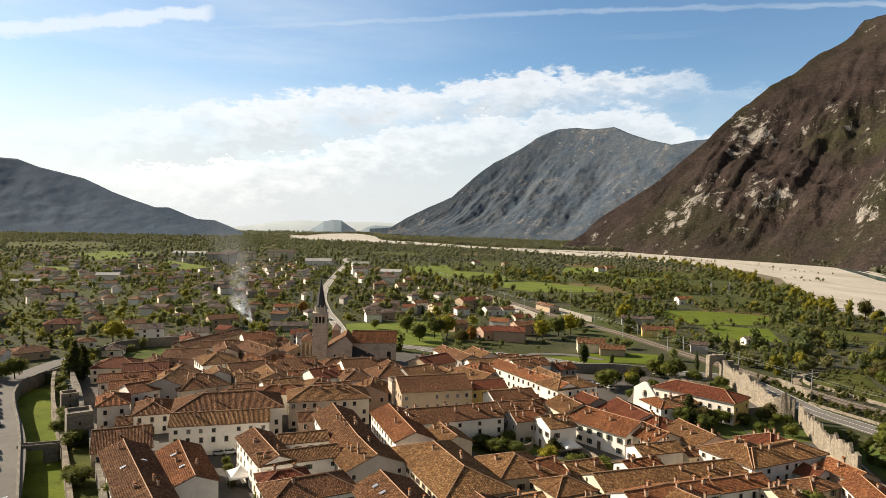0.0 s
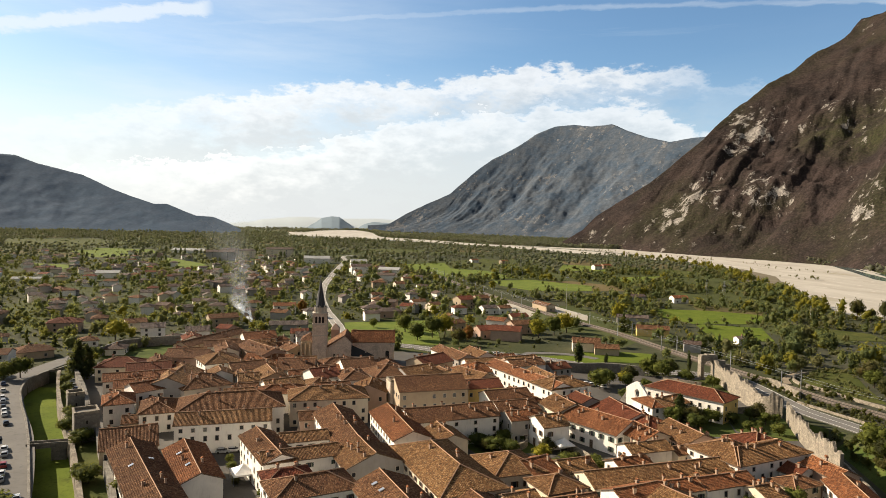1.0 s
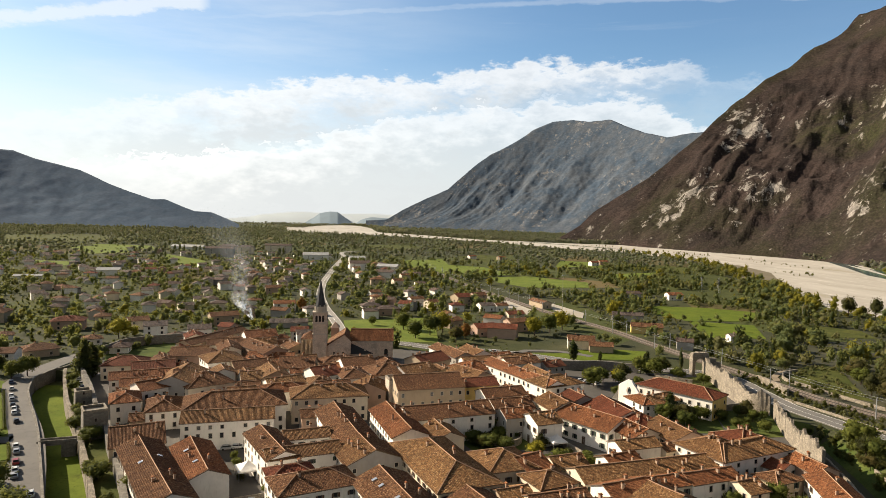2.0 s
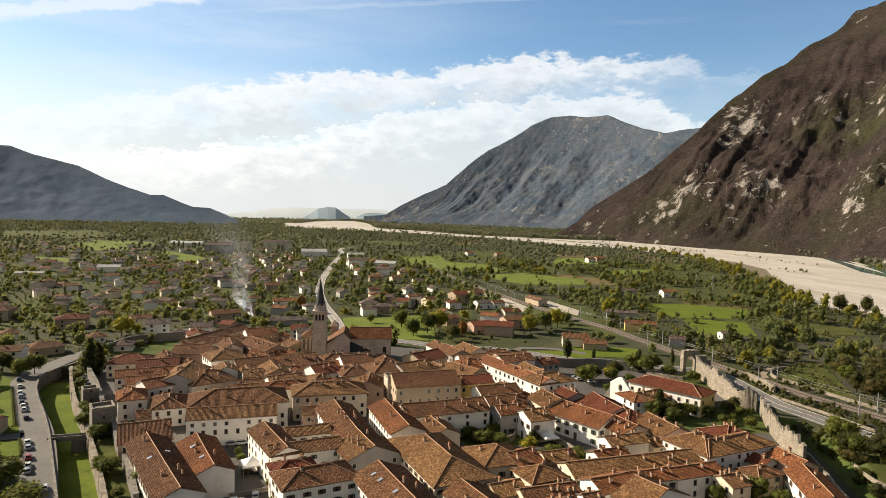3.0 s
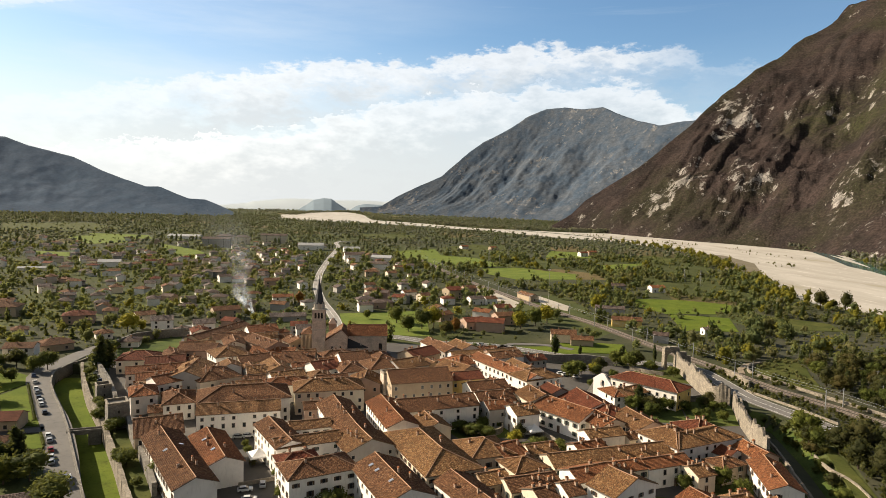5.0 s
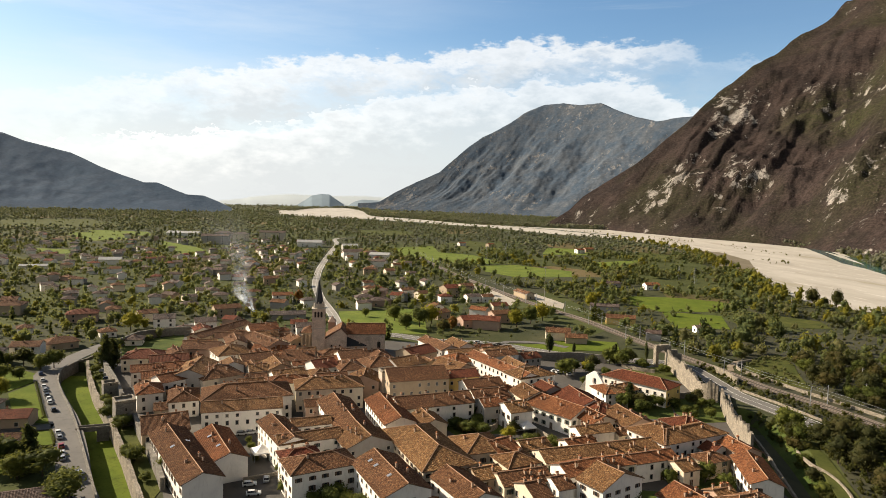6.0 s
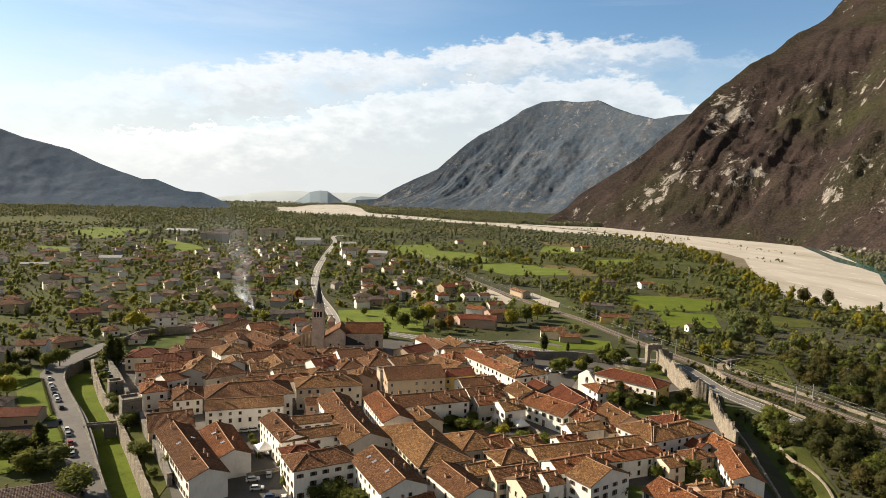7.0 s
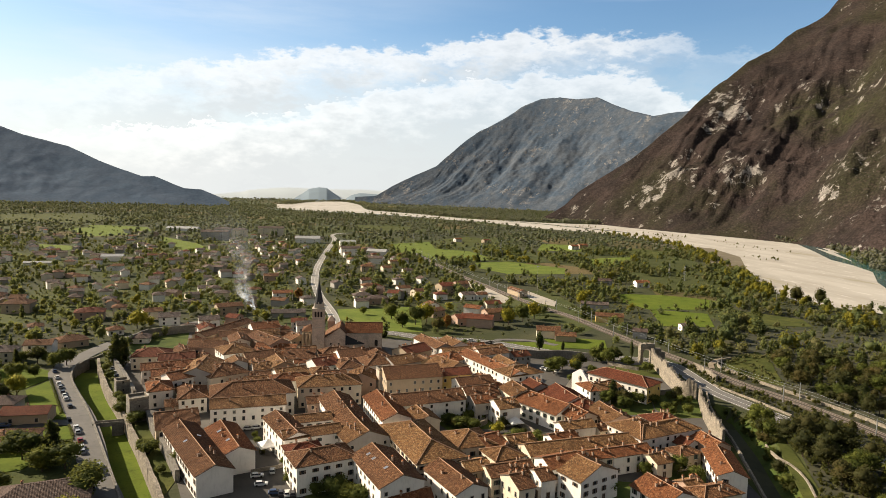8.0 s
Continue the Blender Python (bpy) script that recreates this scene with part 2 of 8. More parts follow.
STONE_PALE = m_stone("stone_pale", (0.35, 0.302, 0.235), (0.205, 0.178, 0.135))
STONE_GREY = m_stone("stone_grey", (0.24, 0.22, 0.19), (0.16, 0.15, 0.125))
STONE_CHURCH = m_stone("stone_church", (0.68, 0.57, 0.46), (0.57, 0.475, 0.38), 1.0, (0.34, 0.28, 0.22))


def m_plain(name, colour, rough=0.6, metal=0.0, spec=0.4, vary=0.25, scale=1.5):
    def build(n, s):
        v = n.noise(n.coords("Object"), scale, 4, 0.6)
        n.put(n.mix(n.calc("MULTIPLY", n.span(v, 0.35, 0.7), vary), colour, tuple(c * 0.5 for c in colour)), s.inputs["Base Color"])
        s.inputs["Roughness"].default_value, s.inputs["Metallic"].default_value = rough, metal
        s.inputs["Specular IOR Level"].default_value = spec
    return material(name, build)


RIDGE = m_plain("ridge_mortar", (0.40, 0.245, 0.15), 0.9)
BRICK = m_plain("chimney_plaster", (0.36, 0.26, 0.185), 0.9)
PANE = m_plain("window_pane", (0.025, 0.026, 0.03), 0.15, 0, 0.5, 0.1)
TRIM = m_plain("stone_trim", (0.52, 0.47, 0.39), 0.85)
SHUT_BROWN = m_plain("shutter_brown", (0.085, 0.050, 0.028), 0.7)
SHUT_GREEN = m_plain("shutter_green", (0.045, 0.065, 0.045), 0.7)
DARK = m_plain("dark_opening", (0.02, 0.018, 0.016), 0.9)
LEAD = m_plain("dark_lead_sheet", (0.040, 0.042, 0.046), 0.55, 0.3)
STEEL = m_plain("galvanised_steel", (0.34, 0.35, 0.36), 0.5, 0.8)
CONCRETE = m_plain("concrete", (0.42, 0.40, 0.36), 0.9, 0, 0.2, 0.35, 0.4)
WOOD = m_plain("weathered_wood", (0.16, 0.11, 0.07), 0.85)
CANVAS = m_plain("white_canvas", (0.80, 0.79, 0.76), 0.8)
RUST = m_plain("rusty_rail", (0.30, 0.25, 0.21), 0.45, 0.5)
TYRE = m_plain("tyre_rubber", (0.02, 0.02, 0.02), 0.85)


def m_ground():
    def build(n, s):
        w = n.world()
        big, mid, fine = n.noise(w, 0.004, 5, 0.6), n.noise(w, 0.035, 6, 0.62), n.noise(w, 0.45, 5, 0.65)
        cell = n.nt.nodes.new("ShaderNodeSeparateColor")
        n.link(n.cells(n.world((1, 0.55, 1), 12), 0.011, "Color", 0.85), cell.inputs[0])
        grass = n.mix(n.span(mid, 0.35, 0.65), (0.060, 0.074, 0.025), (0.088, 0.097, 0.036))
        scrub = n.mix(n.span(mid, 0.3, 0.7), (0.046, 0.052, 0.030), (0.074, 0.074, 0.044))
        c = n.mix(n.span(cell.outputs[0], 0.45, 0.55), scrub, grass)
        c = n.mix(n.span(cell.outputs[1], 0.86, 0.90), c, (0.15, 0.115, 0.055))
        c = n.mix(n.span(big, 0.40, 0.62), c, n.mix(0.6, c, (0.055, 0.062, 0.020)))
        c = n.mix(n.span(fine, 0.45, 0.75), c, n.mix(0.5, c, (0.025, 0.035, 0.010)))
        n.put(c, s.inputs["Base Color"])
        s.inputs["Roughness"].default_value, s.inputs["Specular IOR Level"].default_value = 1.0, 0.1
        n.bump(fine, 0.7, 0.4, s)
    return material("meadow_and_scrub", build)


def m_grass(name, a, b):
    def build(n, s):
        w = n.world()
        mid, fine = n.noise(w, 0.06, 6, 0.6), n.noise(w, 0.9, 5, 0.7)
        c = n.mix(n.span(mid, 0.35, 0.68), a, b)
        c = n.mix(n.calc("MULTIPLY", n.span(n.noise(w, 0.16, 7, 0.68), 0.50, 0.72), 0.6), c, (a[0] * 0.62, a[1] * 0.50, a[2] * 0.8))
        c = n.mix(n.span(fine, 0.5, 0.8), c, tuple(v * 0.5 for v in a))
        n.put(c, s.inputs["Base Color"])
        s.inputs["Roughness"].default_value, s.inputs["Specular IOR Level"].default_value = 1.0, 0.1
        n.bump(fine, 0.6, 0.15, s)
    return material(name, build)


LAWN = m_grass("lawn", (0.088, 0.124, 0.014), (0.122, 0.155, 0.019))
PASTURE = m_grass("pasture", (0.112, 0.152, 0.026), (0.155, 0.190, 0.036))
ROUGH_GRASS = m_grass("rough_grass", (0.056, 0.068, 0.017), (0.095, 0.100, 0.026))
GARDEN = m_grass("garden_green", (0.05, 0.075, 0.018), (0.10, 0.12, 0.03))


def m_paving(name, a, b, scale=0.5):
    def build(n, s):
        w = n.world()
        big, fine = n.noise(w, 0.05, 6, 0.65), n.noise(w, scale, 6, 0.7)
        c = n.mix(n.span(big, 0.35, 0.7), a, b)
        c = n.mix(n.span(fine, 0.5, 0.8), c, tuple(v * 0.6 for v in a))
        n.put(c, s.inputs["Base Color"])
        s.inputs["Roughness"].default_value = 0.9
        n.bump(fine, 0.3, 0.05, s)
    return material(name, build)


ASPHALT_PALE = m_paving("pale_asphalt", (0.105, 0.099, 0.09), (0.14, 0.131, 0.118))
ROAD_PALE = m_paving("worn_pale_asphalt", (0.25, 0.235, 0.21), (0.32, 0.30, 0.27))
ASPHALT = m_paving("asphalt", (0.055, 0.053, 0.050), (0.078, 0.074, 0.069))
ROAD_MID = m_paving("grey_asphalt", (0.135, 0.128, 0.117), (0.175, 0.165, 0.15))
PAVING = m_paving("street_paving", (0.060, 0.055, 0.049), (0.09, 0.082, 0.071))
BALLAST = m_paving("ballast", (0.062, 0.049, 0.036), (0.095, 0.077, 0.056), 2.0)
YARD = m_paving("station_gravel", (0.36, 0.32, 0.26), (0.44, 0.40, 0.33))
RIVER_EARTH = m_paving("brown_river_bank", (0.135, 0.112, 0.068), (0.18, 0.152, 0.095))
EARTH = m_paving("bare_earth", (0.24, 0.19, 0.13), (0.30, 0.25, 0.18))


def m_gravel():
    def build(n, s):
        flow = n.world((0.6, 0.16, 1), 20)
        big, mid, fine = n.noise(flow, 0.035, 7, 0.62), n.noise(flow, 0.16, 6, 0.6), n.noise(n.world(), 0.5, 6, 0.7)
        c = n.mix(n.span(big, 0.35, 0.65), (0.46, 0.43, 0.375), (0.36, 0.33, 0.28))
        c = n.mix(n.span(mid, 0.56, 0.70), c, (0.54, 0.51, 0.455))
        c = n.mix(n.calc("MULTIPLY", n.span(big, 0.60, 0.70), 0.6), c, (0.27, 0.25, 0.15))
        c = n.mix(n.calc("MULTIPLY", n.span(fine, 0.5, 0.8), 0.35), c, (0.30, 0.27, 0.22))
        n.put(c, s.inputs["Base Color"])
        s.inputs["Roughness"].default_value = 0.95
        n.bump(fine, 0.4, 0.3, s)
    return material("river_gravel", build)


def m_water():
    def build(n, s):
        s.inputs["Base Color"].default_value = (0.05, 0.13, 0.13, 1)
        s.inputs["Roughness"].default_value = 0.08
        n.bump(n.noise(n.world(), 0.6, 3, 0.5), 0.15, 0.1, s)
    return material("river_water", build)


def m_mountain(name, forest_a, forest_b, rock, rock_amount, green=None, relief=0.75, crags=(), glades=(), crown=0.13, mottle=1.0):
    """Autumn forest on steep slopes, crown by crown, with pale limestone crags where the slope breaks and greener glades."""
    def build(n, s):
        w = n.world()
        big, mid, fine = n.noise(w, 0.0022, 6, 0.6), n.noise(w, 0.012, 8, 0.66), n.noise(w, 0.06, 6, 0.7)
        crag = n.noise(n.world((1.0, 1.0, 0.55), 30), 0.026, 10, 0.78)
        zone = n.noise(w, 0.0042, 3, 0.5)
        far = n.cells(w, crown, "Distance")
        tone = n.nt.nodes.new("ShaderNodeSeparateColor")
        n.link(n.cells(w, crown, "Color"), tone.inputs[0])

        def spots(places):
            total = None
            for x, y, z, r in places:
                d = n.nt.nodes.new("ShaderNodeVectorMath")
                d.operation = "DISTANCE"
                n.link(w, d.inputs[0])
                d.inputs[1].default_value = (x, y, z)
                f = n.span(d.outputs["Value"], r, r * 0.25, 0.0, 1.0)
                total = f if total is None else n.calc("MAXIMUM", total, f)
            return total

        c = n.mix(n.span(mid, 0.38, 0.64), forest_a, forest_b)
        if green:
            c = n.mix(n.calc("MULTIPLY", n.span(big, 0.48, 0.62), 0.75), c, green)
        if glades:
            c = n.mix(n.calc("MULTIPLY", spots(glades), n.span(mid, 0.35, 0.6)), c, tuple(v * 1.25 for v in green))
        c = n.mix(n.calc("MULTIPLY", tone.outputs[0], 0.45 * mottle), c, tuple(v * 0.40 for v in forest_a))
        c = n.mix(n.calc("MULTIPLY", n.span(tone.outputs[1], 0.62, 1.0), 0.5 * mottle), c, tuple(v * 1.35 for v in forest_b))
        # shade between crowns painted in: colour darkens towards each crown's rim
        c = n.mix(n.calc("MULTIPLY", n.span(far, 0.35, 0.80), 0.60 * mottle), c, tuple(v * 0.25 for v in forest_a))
        bare = n.calc("ADD", n.calc("ADD", n.calc("SUBTRACT", n.calc("MULTIPLY", crag, 1.5), 0.25), n.calc("MULTIPLY", n.calc("SUBTRACT", zone, 0.5), 0.6)), n.calc("MULTIPLY", n.calc("SUBTRACT", fine, 0.5), 0.30))
        if crags:
            bare = n.calc("ADD", bare, n.calc("MULTIPLY", spots(crags), 0.13))
        bare = n.calc("ADD", bare, n.calc("MULTIPLY", n.calc("SUBTRACT", n.up(), 0.8), -0.25))
        stone = n.span(bare, 0.67 - rock_amount, 0.71 - rock_amount)
        c = n.mix(n.calc("MULTIPLY", stone, n.span(far, 0.15, 0.5, 0.35, 1.0)), c, n.mix(n.span(fine, 0.38, 0.62), rock, tuple(v * 0.5 for v in rock)))
        n.put(c, s.inputs["Base Color"])
        s.inputs["Roughness"].default_value, s.inputs["Specular IOR Level"].default_value = 1.0, 0.05
        domes = n.calc("MULTIPLY", n.calc("SUBTRACT", 1.0, far), 0.9 * mottle)
        n.bump(n.calc("ADD", n.calc("MULTIPLY", mid, 1.6), n.calc("ADD", n.calc("MULTIPLY", fine, 0.7), domes)), relief, 7.0, s)
    return material(name, build)


def m_leaves(name, *stops):
    def build(n, s):
        r = n.island()
        k = n.calc("ADD", n.calc("MULTIPLY", n.rand(), 0.65), n.calc("MULTIPLY", r, 0.35))
        c = n.ramp(k, *stops)
        c = n.mix(n.span(n.noise(n.world(), 0.5, 4, 0.6), 0.40, 0.65), c, n.mix(0.5, c, (0.02, 0.03, 0.008)))
        n.put(c, s.inputs["Base Color"])
        s.inputs["Roughness"].default_value, s.inputs["Specular IOR Level"].default_value = 0.8, 0.15
        n.bump(n.noise(n.world(), 2.2, 4, 0.7), 0.9, 0.35, s)
        thin_leaf(n, s, c)
    return material(name, build)


def thin_leaf(n, s, c, share=0.30):
    """Leaves let light through: part of the shading is translucent."""
    t, m = n.nt.nodes.new("ShaderNodeBsdfTranslucent"), n.nt.nodes.new("ShaderNodeMixShader")
    n.put(n.mix(0.6, c, (0.30, 0.30, 0.07)), t.inputs[0])
    m.inputs[0].default_value = share
    out = n.nt.nodes["Material Output"]
    n.link(s.outputs[0], m.inputs[1]), n.link(t.outputs[0], m.inputs[2]), n.link(m.outputs[0], out.inputs[0])


LEAF = {
    "green": m_leaves("leaves_green", (0.0, (0.050, 0.066, 0.014)), (0.5, (0.092, 0.110, 0.020)), (1.0, (0.155, 0.165, 0.028))),
    "autumn": m_leaves("leaves_autumn", (0.0, (0.030, 0.034, 0.012)), (0.5, (0.050, 0.049, 0.016)), (1.0, (0.090, 0.066, 0.020))),
    "yellow": m_leaves("leaves_yellow", (0.0, (0.22, 0.21, 0.018)), (1.0, (0.38, 0.32, 0.025))),
    "rust": m_leaves("leaves_rust", (0.0, (0.20, 0.075, 0.02)), (1.0, (0.30, 0.12, 0.025))),
    "dark": m_leaves("needles_dark", (0.0, (0.024, 0.038, 0.014)), (1.0, (0.045, 0.060, 0.022))),
}
BARK = m_plain("bark", (0.075, 0.055, 0.04), 0.95)


# ---- mesh helpers ----
class Mesh:
    """Gathers corners and faces, each face with the number of its material."""

    def __init__(self):
        self.v, self.f, self.m = [], [], []

    def face(self, pts, mat=0):
        k = len(self.v)
        self.v += [tuple(p) for p in pts]
        self.f.append(tuple(range(k, k + len(pts))))
        self.m.append(mat)

    def solid(self, verts, faces, mat=0):
        k = len(self.v)
        self.v += [tuple(p) for p in verts]
        self.f += [tuple(k + i for i in f) for f in faces]
        self.m += [mat] * len(faces)

    def box(self, x0, x1, y0, y1, z0, z1, mat=0, taper=0.0):
        a, b = (x1 - x0) * taper / 2, (y1 - y0) * taper / 2
        self.solid([(x0, y0, z0), (x1, y0, z0), (x1, y1, z0), (x0, y1, z0), (x0 + a, y0 + b, z1), (x1 - a, y0 + b, z1), (x1 - a, y1 - b, z1), (x0 + a, y1 - b, z1)],
                   [(3, 2, 1, 0), (4, 5, 6, 7), (0, 1, 5, 4), (1, 2, 6, 5), (2, 3, 7, 6), (3, 0, 4, 7)], mat)

    def prism(self, ring, z0, z1, mat=0, k=1.0):
        """An upright prism over a ring of (x, y); k shrinks its top about the ring's middle."""
        n = len(ring)
        cx, cy = sum(p[0] for p in ring) / n, sum(p[1] for p in ring) / n
        low = [(x, y, z0) for x, y in ring]
        high = [(cx + (x - cx) * k, cy + (y - cy) * k, z1) for x, y in ring]
        self.solid(low + high, [tuple(range(n - 1, -1, -1)), tuple(range(n, 2 * n))] + [(i, (i + 1) % n, n + (i + 1) % n, n + i) for i in range(n)], mat)

    def tube(self, a, b, r0, r1, n=6, mat=0):
        a, b = Vector(a), Vector(b)
        q = (b - a).to_track_quat("Z", "Y")
        ring = [q @ Vector((math.cos(6.2832 * i / n), math.sin(6.2832 * i / n), 0)) for i in range(n)]
        self.solid([a + p * r0 for p in ring] + [b + p * r1 for p in ring],
                   [tuple(range(n - 1, -1, -1)), tuple(range(n, 2 * n))] + [(i, (i + 1) % n, n + (i + 1) % n, n + i) for i in range(n)], mat)

    def data(self, name, mats, smooth=False):
        me = bpy.data.meshes.new(name)
        me.from_pydata(self.v, [], self.f)
        for m in mats if isinstance(mats, (list, tuple)) else [mats]:
            me.materials.append(m)
        me.polygons.foreach_set("material_index", self.m)
        if smooth:
            me.polygons.foreach_set("use_smooth", [True] * len(self.f))
        me.update()
        return me


def part(name, mesh, mats, parent=None, label="", m=None, smooth=False):
    """One mesh object under a thing or part; mesh: a Mesh, or mesh data to share."""
    data = mesh if isinstance(mesh, bpy.types.Mesh) else mesh.data(name, mats, smooth)
    ob = new(name, data)
    if parent is not None:
        ob.parent = parent
    if m is not None:
        ob.matrix_basis = m
    return tagged(ob, label)


def thing(name, m, label, category, group="", kind=""):
    ob = new(name)
    ob.empty_display_size = 1
    ob.matrix_basis = m
    return tagged(ob, label, category, group, kind)


def structure(name, mesh, mats, label, category, smooth=False):
    return tagged(part(name, mesh, mats, smooth=smooth), label, category, "", "structure")


def lerp_on(table, k):
    """A table of (key, value) rows read at k, straight between the rows."""
    keys, values = zip(*table)
    return float(np.interp(k, keys, values))


def inside(poly, x, y):
    hit = False
    for (x0, y0), (x1, y1) in zip(poly, poly[1:] + poly[:1]):
        if (y0 > y) != (y1 > y) and x < (x1 - x0) * (y - y0) / (y1 - y0) + x0:
            hit = not hit
    return hit


def near_line(line, x, y, d):
    for (x0, y0), (x1, y1) in zip(line, line[1:]):
        dx, dy = x1 - x0, y1 - y0
        k = min(1, max(0, ((x - x0) * dx + (y - y0) * dy) / (dx * dx + dy * dy + 1e-9)))
        if (x0 + k * dx - x) ** 2 + (y0 + k * dy - y) ** 2 < d * d:
            return True
    return False


def smooth_line(pts, step=6.0):
    """A line bent smoothly through the given places."""
    p = [Vector((*q[:2], 0)) for q in pts]
    p = [2 * p[0] - p[1]] + p + [2 * p[-1] - p[-2]]
    out = []
    for a, b, c, d in zip(p, p[1:], p[2:], p[3:]):
        n = max(1, int((c - b).length / step))
        for i in range(n):
            t = i / n
            q = 0.5 * (2 * b + (c - a) * t + (2 * a - 5 * b + 4 * c - d) * t * t + (3 * b - a - 3 * c + d) * t ** 3)
            out.append((q.x, q.y))
    return out + [(p[-2].x, p[-2].y)]


def sides(line, off):
    """The line moved sideways: to its left where off is positive."""
    out = []
    for i, (x, y) in enumerate(line):
        x0, y0 = line[max(0, i - 1)]
        x1, y1 = line[min(len(line) - 1, i + 1)]
        l = math.hypot(x1 - x0, y1 - y0) or 1
        out.append((x - (y1 - y0) / l * off, y + (x1 - x0) / l * off))
    return out


def ribbon(mesh, line, a, b, z0, z1, mat=0):
    """A strip with thickness along a line, from a to b sideways (left is positive)."""
    l, r = sides(line, b), sides(line, a)
    for i in range(len(line) - 1):
        q = [(*r[i], z1), (*r[i + 1], z1), (*l[i + 1], z1), (*l[i], z1)]
        mesh.face(q, mat)
        mesh.face([(*l[i], z1), (*l[i + 1], z1), (*l[i + 1], z0), (*l[i], z0)], mat)
        mesh.face([(*r[i + 1], z1), (*r[i], z1), (*r[i], z0), (*r[i + 1], z0)], mat)
    for i in (0, len(line) - 1):
        mesh.face([(*r[i], z0), (*l[i], z0), (*l[i], z1), (*r[i], z1)], mat)


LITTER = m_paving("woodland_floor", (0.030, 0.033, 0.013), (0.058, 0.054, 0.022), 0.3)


# ---- the land ----
MOAT = [(60, -42.0, -30.0), (138, -82.0, -70.5), (178, -105.0, -92.5), (204, -120.0, -107.5), (224, -132.3, -119.5), (243, -145.0, -131.5), (262, -156.5, -142.0), (276, -162.0, -149.5), (290, -163.5, -156.5), (296, -162.5, -161.0)]
MOAT_DEPTH = 4.9
DITCH = [(50, 92.0), (90, 105.0), (141, 118.5), (156, 122.8), (173, 128.0), (181, 130.3), (196, 133.9), (211, 137.3), (224, 141.7), (240, 148.0)]
DITCH_DEPTH = 5.2


def moat_edges(y):
    return lerp_on([(a, b) for a, b, c in MOAT], y), lerp_on([(a, c) for a, b, c in MOAT], y)


def ditch_wide(y):
    return max(0.02, min(1.0, (231.0 - y) / 16)) if 57.95 < y < 231 else 0.02


def ditch_z(x, y):
    """The ground's height in and beside the eastern ditch."""
    if not 57.95 < y < 231:
        return 0.0
    k = (x - lerp_on(DITCH, y)) / ditch_wide(y)
    return 0.0 if k < 0.05 or k > 17 else -DITCH_DEPTH * min(1.0, ditch_wide(y) * 1.5) * min(1.0, (17 - k) / 7)


def land():
    """The valley floor, one sheet, with the dry moat and the eastern ditch sunk into it."""
    ys = [-6000, -3000, -1500, -700, -300, -100, 0, 40, 57.9] + [58 + 4.0 * i for i in range(59)] + [294, 294.1, 320, 380, 500, 700, 1000, 1500, 2200, 3200, 4500, 6000, 9000]
    g = Mesh()
    for y in ys:
        l, r = moat_edges(y)
        deep = -MOAT_DEPTH if 57.95 < y < 294.05 else 0.0
        row = [(x, 0.0) for x in (-9000, -6000, -4000, -2500, -1500, -900, -500, -300, -220)]
        row += [(l - 10, 0.0), (l - 0.05, 0.0), (l + 0.05, deep), (l * 0.66 + r * 0.34, deep), (l * 0.34 + r * 0.66, deep), (r - 0.05, deep), (r + 0.05, 0.0), (r + 12, 0.0)]
        e, k = lerp_on(DITCH, min(240, max(50, y))), ditch_wide(y)
        row += [(20, 0.0), (60, 0.0), (e - 0.05, 0.0)] + [(e + q * k, ditch_z(e + q * k, y)) for q in (0.06, 5.0, 10.0, 13.5, 17.0)]
        row += [(x, 0.0) for x in (250, 400, 700, 1200, 2000, 3500, 6000, 9000)]
        g.v += [(x, y, z) for x, z in row]
        n = len(row)
    for j in range(len(ys) - 1):
        for i in range(n - 1):
            g.f.append((j * n + i, j * n + i + 1, (j + 1) * n + i + 1, (j + 1) * n + i))
            g.m.append(0)
    structure("ground", g, m_ground(), "green valley floor of meadows and scrub", "ground")


land()


def polar(az, r):
    return r * math.sin(radians(az)), r * math.cos(radians(az))


def mountain(name, crest, base, slope, mat, label, steps=(260, 90), gully=60.0, fold=0.16, seed=0.0, shear=0.0, grain=0.62):
    """A mountainside: from its foot up to a crest line given by direction and height above the horizon, with gullies running downhill, and a back slope behind."""
    na, nr = steps
    a0, a1 = crest[0][0], crest[-1][0]
    g = Mesh()
    rows = []
    for j in range(na + 1):
        az = a0 + (a1 - a0) * j / na
        el = lerp_on(crest, az)
        r0 = lerp_on(base, az)
        t = math.tan(radians(el))
        r1 = (slope * r0 + 70) / (slope - t)
        top = 70 + r1 * math.tan(radians(el)) 
        row = []
        for i in range(nr + 1):
            s = i / nr * 1.35
            r = r0 + (r1 - r0) * s
            if s <= 1:
                z = top * (0.72 * s + 0.28 * s * s)
            else:
                z = top * (1 - (s - 1) * 1.8)
            x, y = polar(az, r)
            up = min(1, s)
            cut = noise.fractal(Vector(((az - shear * s) * fold, s * 0.9, seed)), 0.9, 2.1, 5)
            small = noise.fractal(Vector((x * 0.006, y * 0.006, seed + z * 0.004)), 0.8, 2.2, 5)
            shape = math.sin(min(1, s * 1.06) * math.pi) ** 0.8 if s < 0.94 else 0.08
            rough = gully * min(1.0, max(0.0, top) / 420)
            z += rough * cut * shape * 0.8 + rough * grain * small * (0.25 + shape) * min(1, s * 6)
            row.append((x, y, max(z, -3.0) if s < 0.02 else z))
        rows.append(row)
    for row in rows:
        g.v += row
    k = nr + 1
    for j in range(na):
        for i in range(nr):
            g.f.append((j * k + i, (j + 1) * k + i, (j + 1) * k + i + 1, j * k + i + 1))
            g.m.append(0)
    return structure(name, g, mat, label, "mountain", smooth=True)


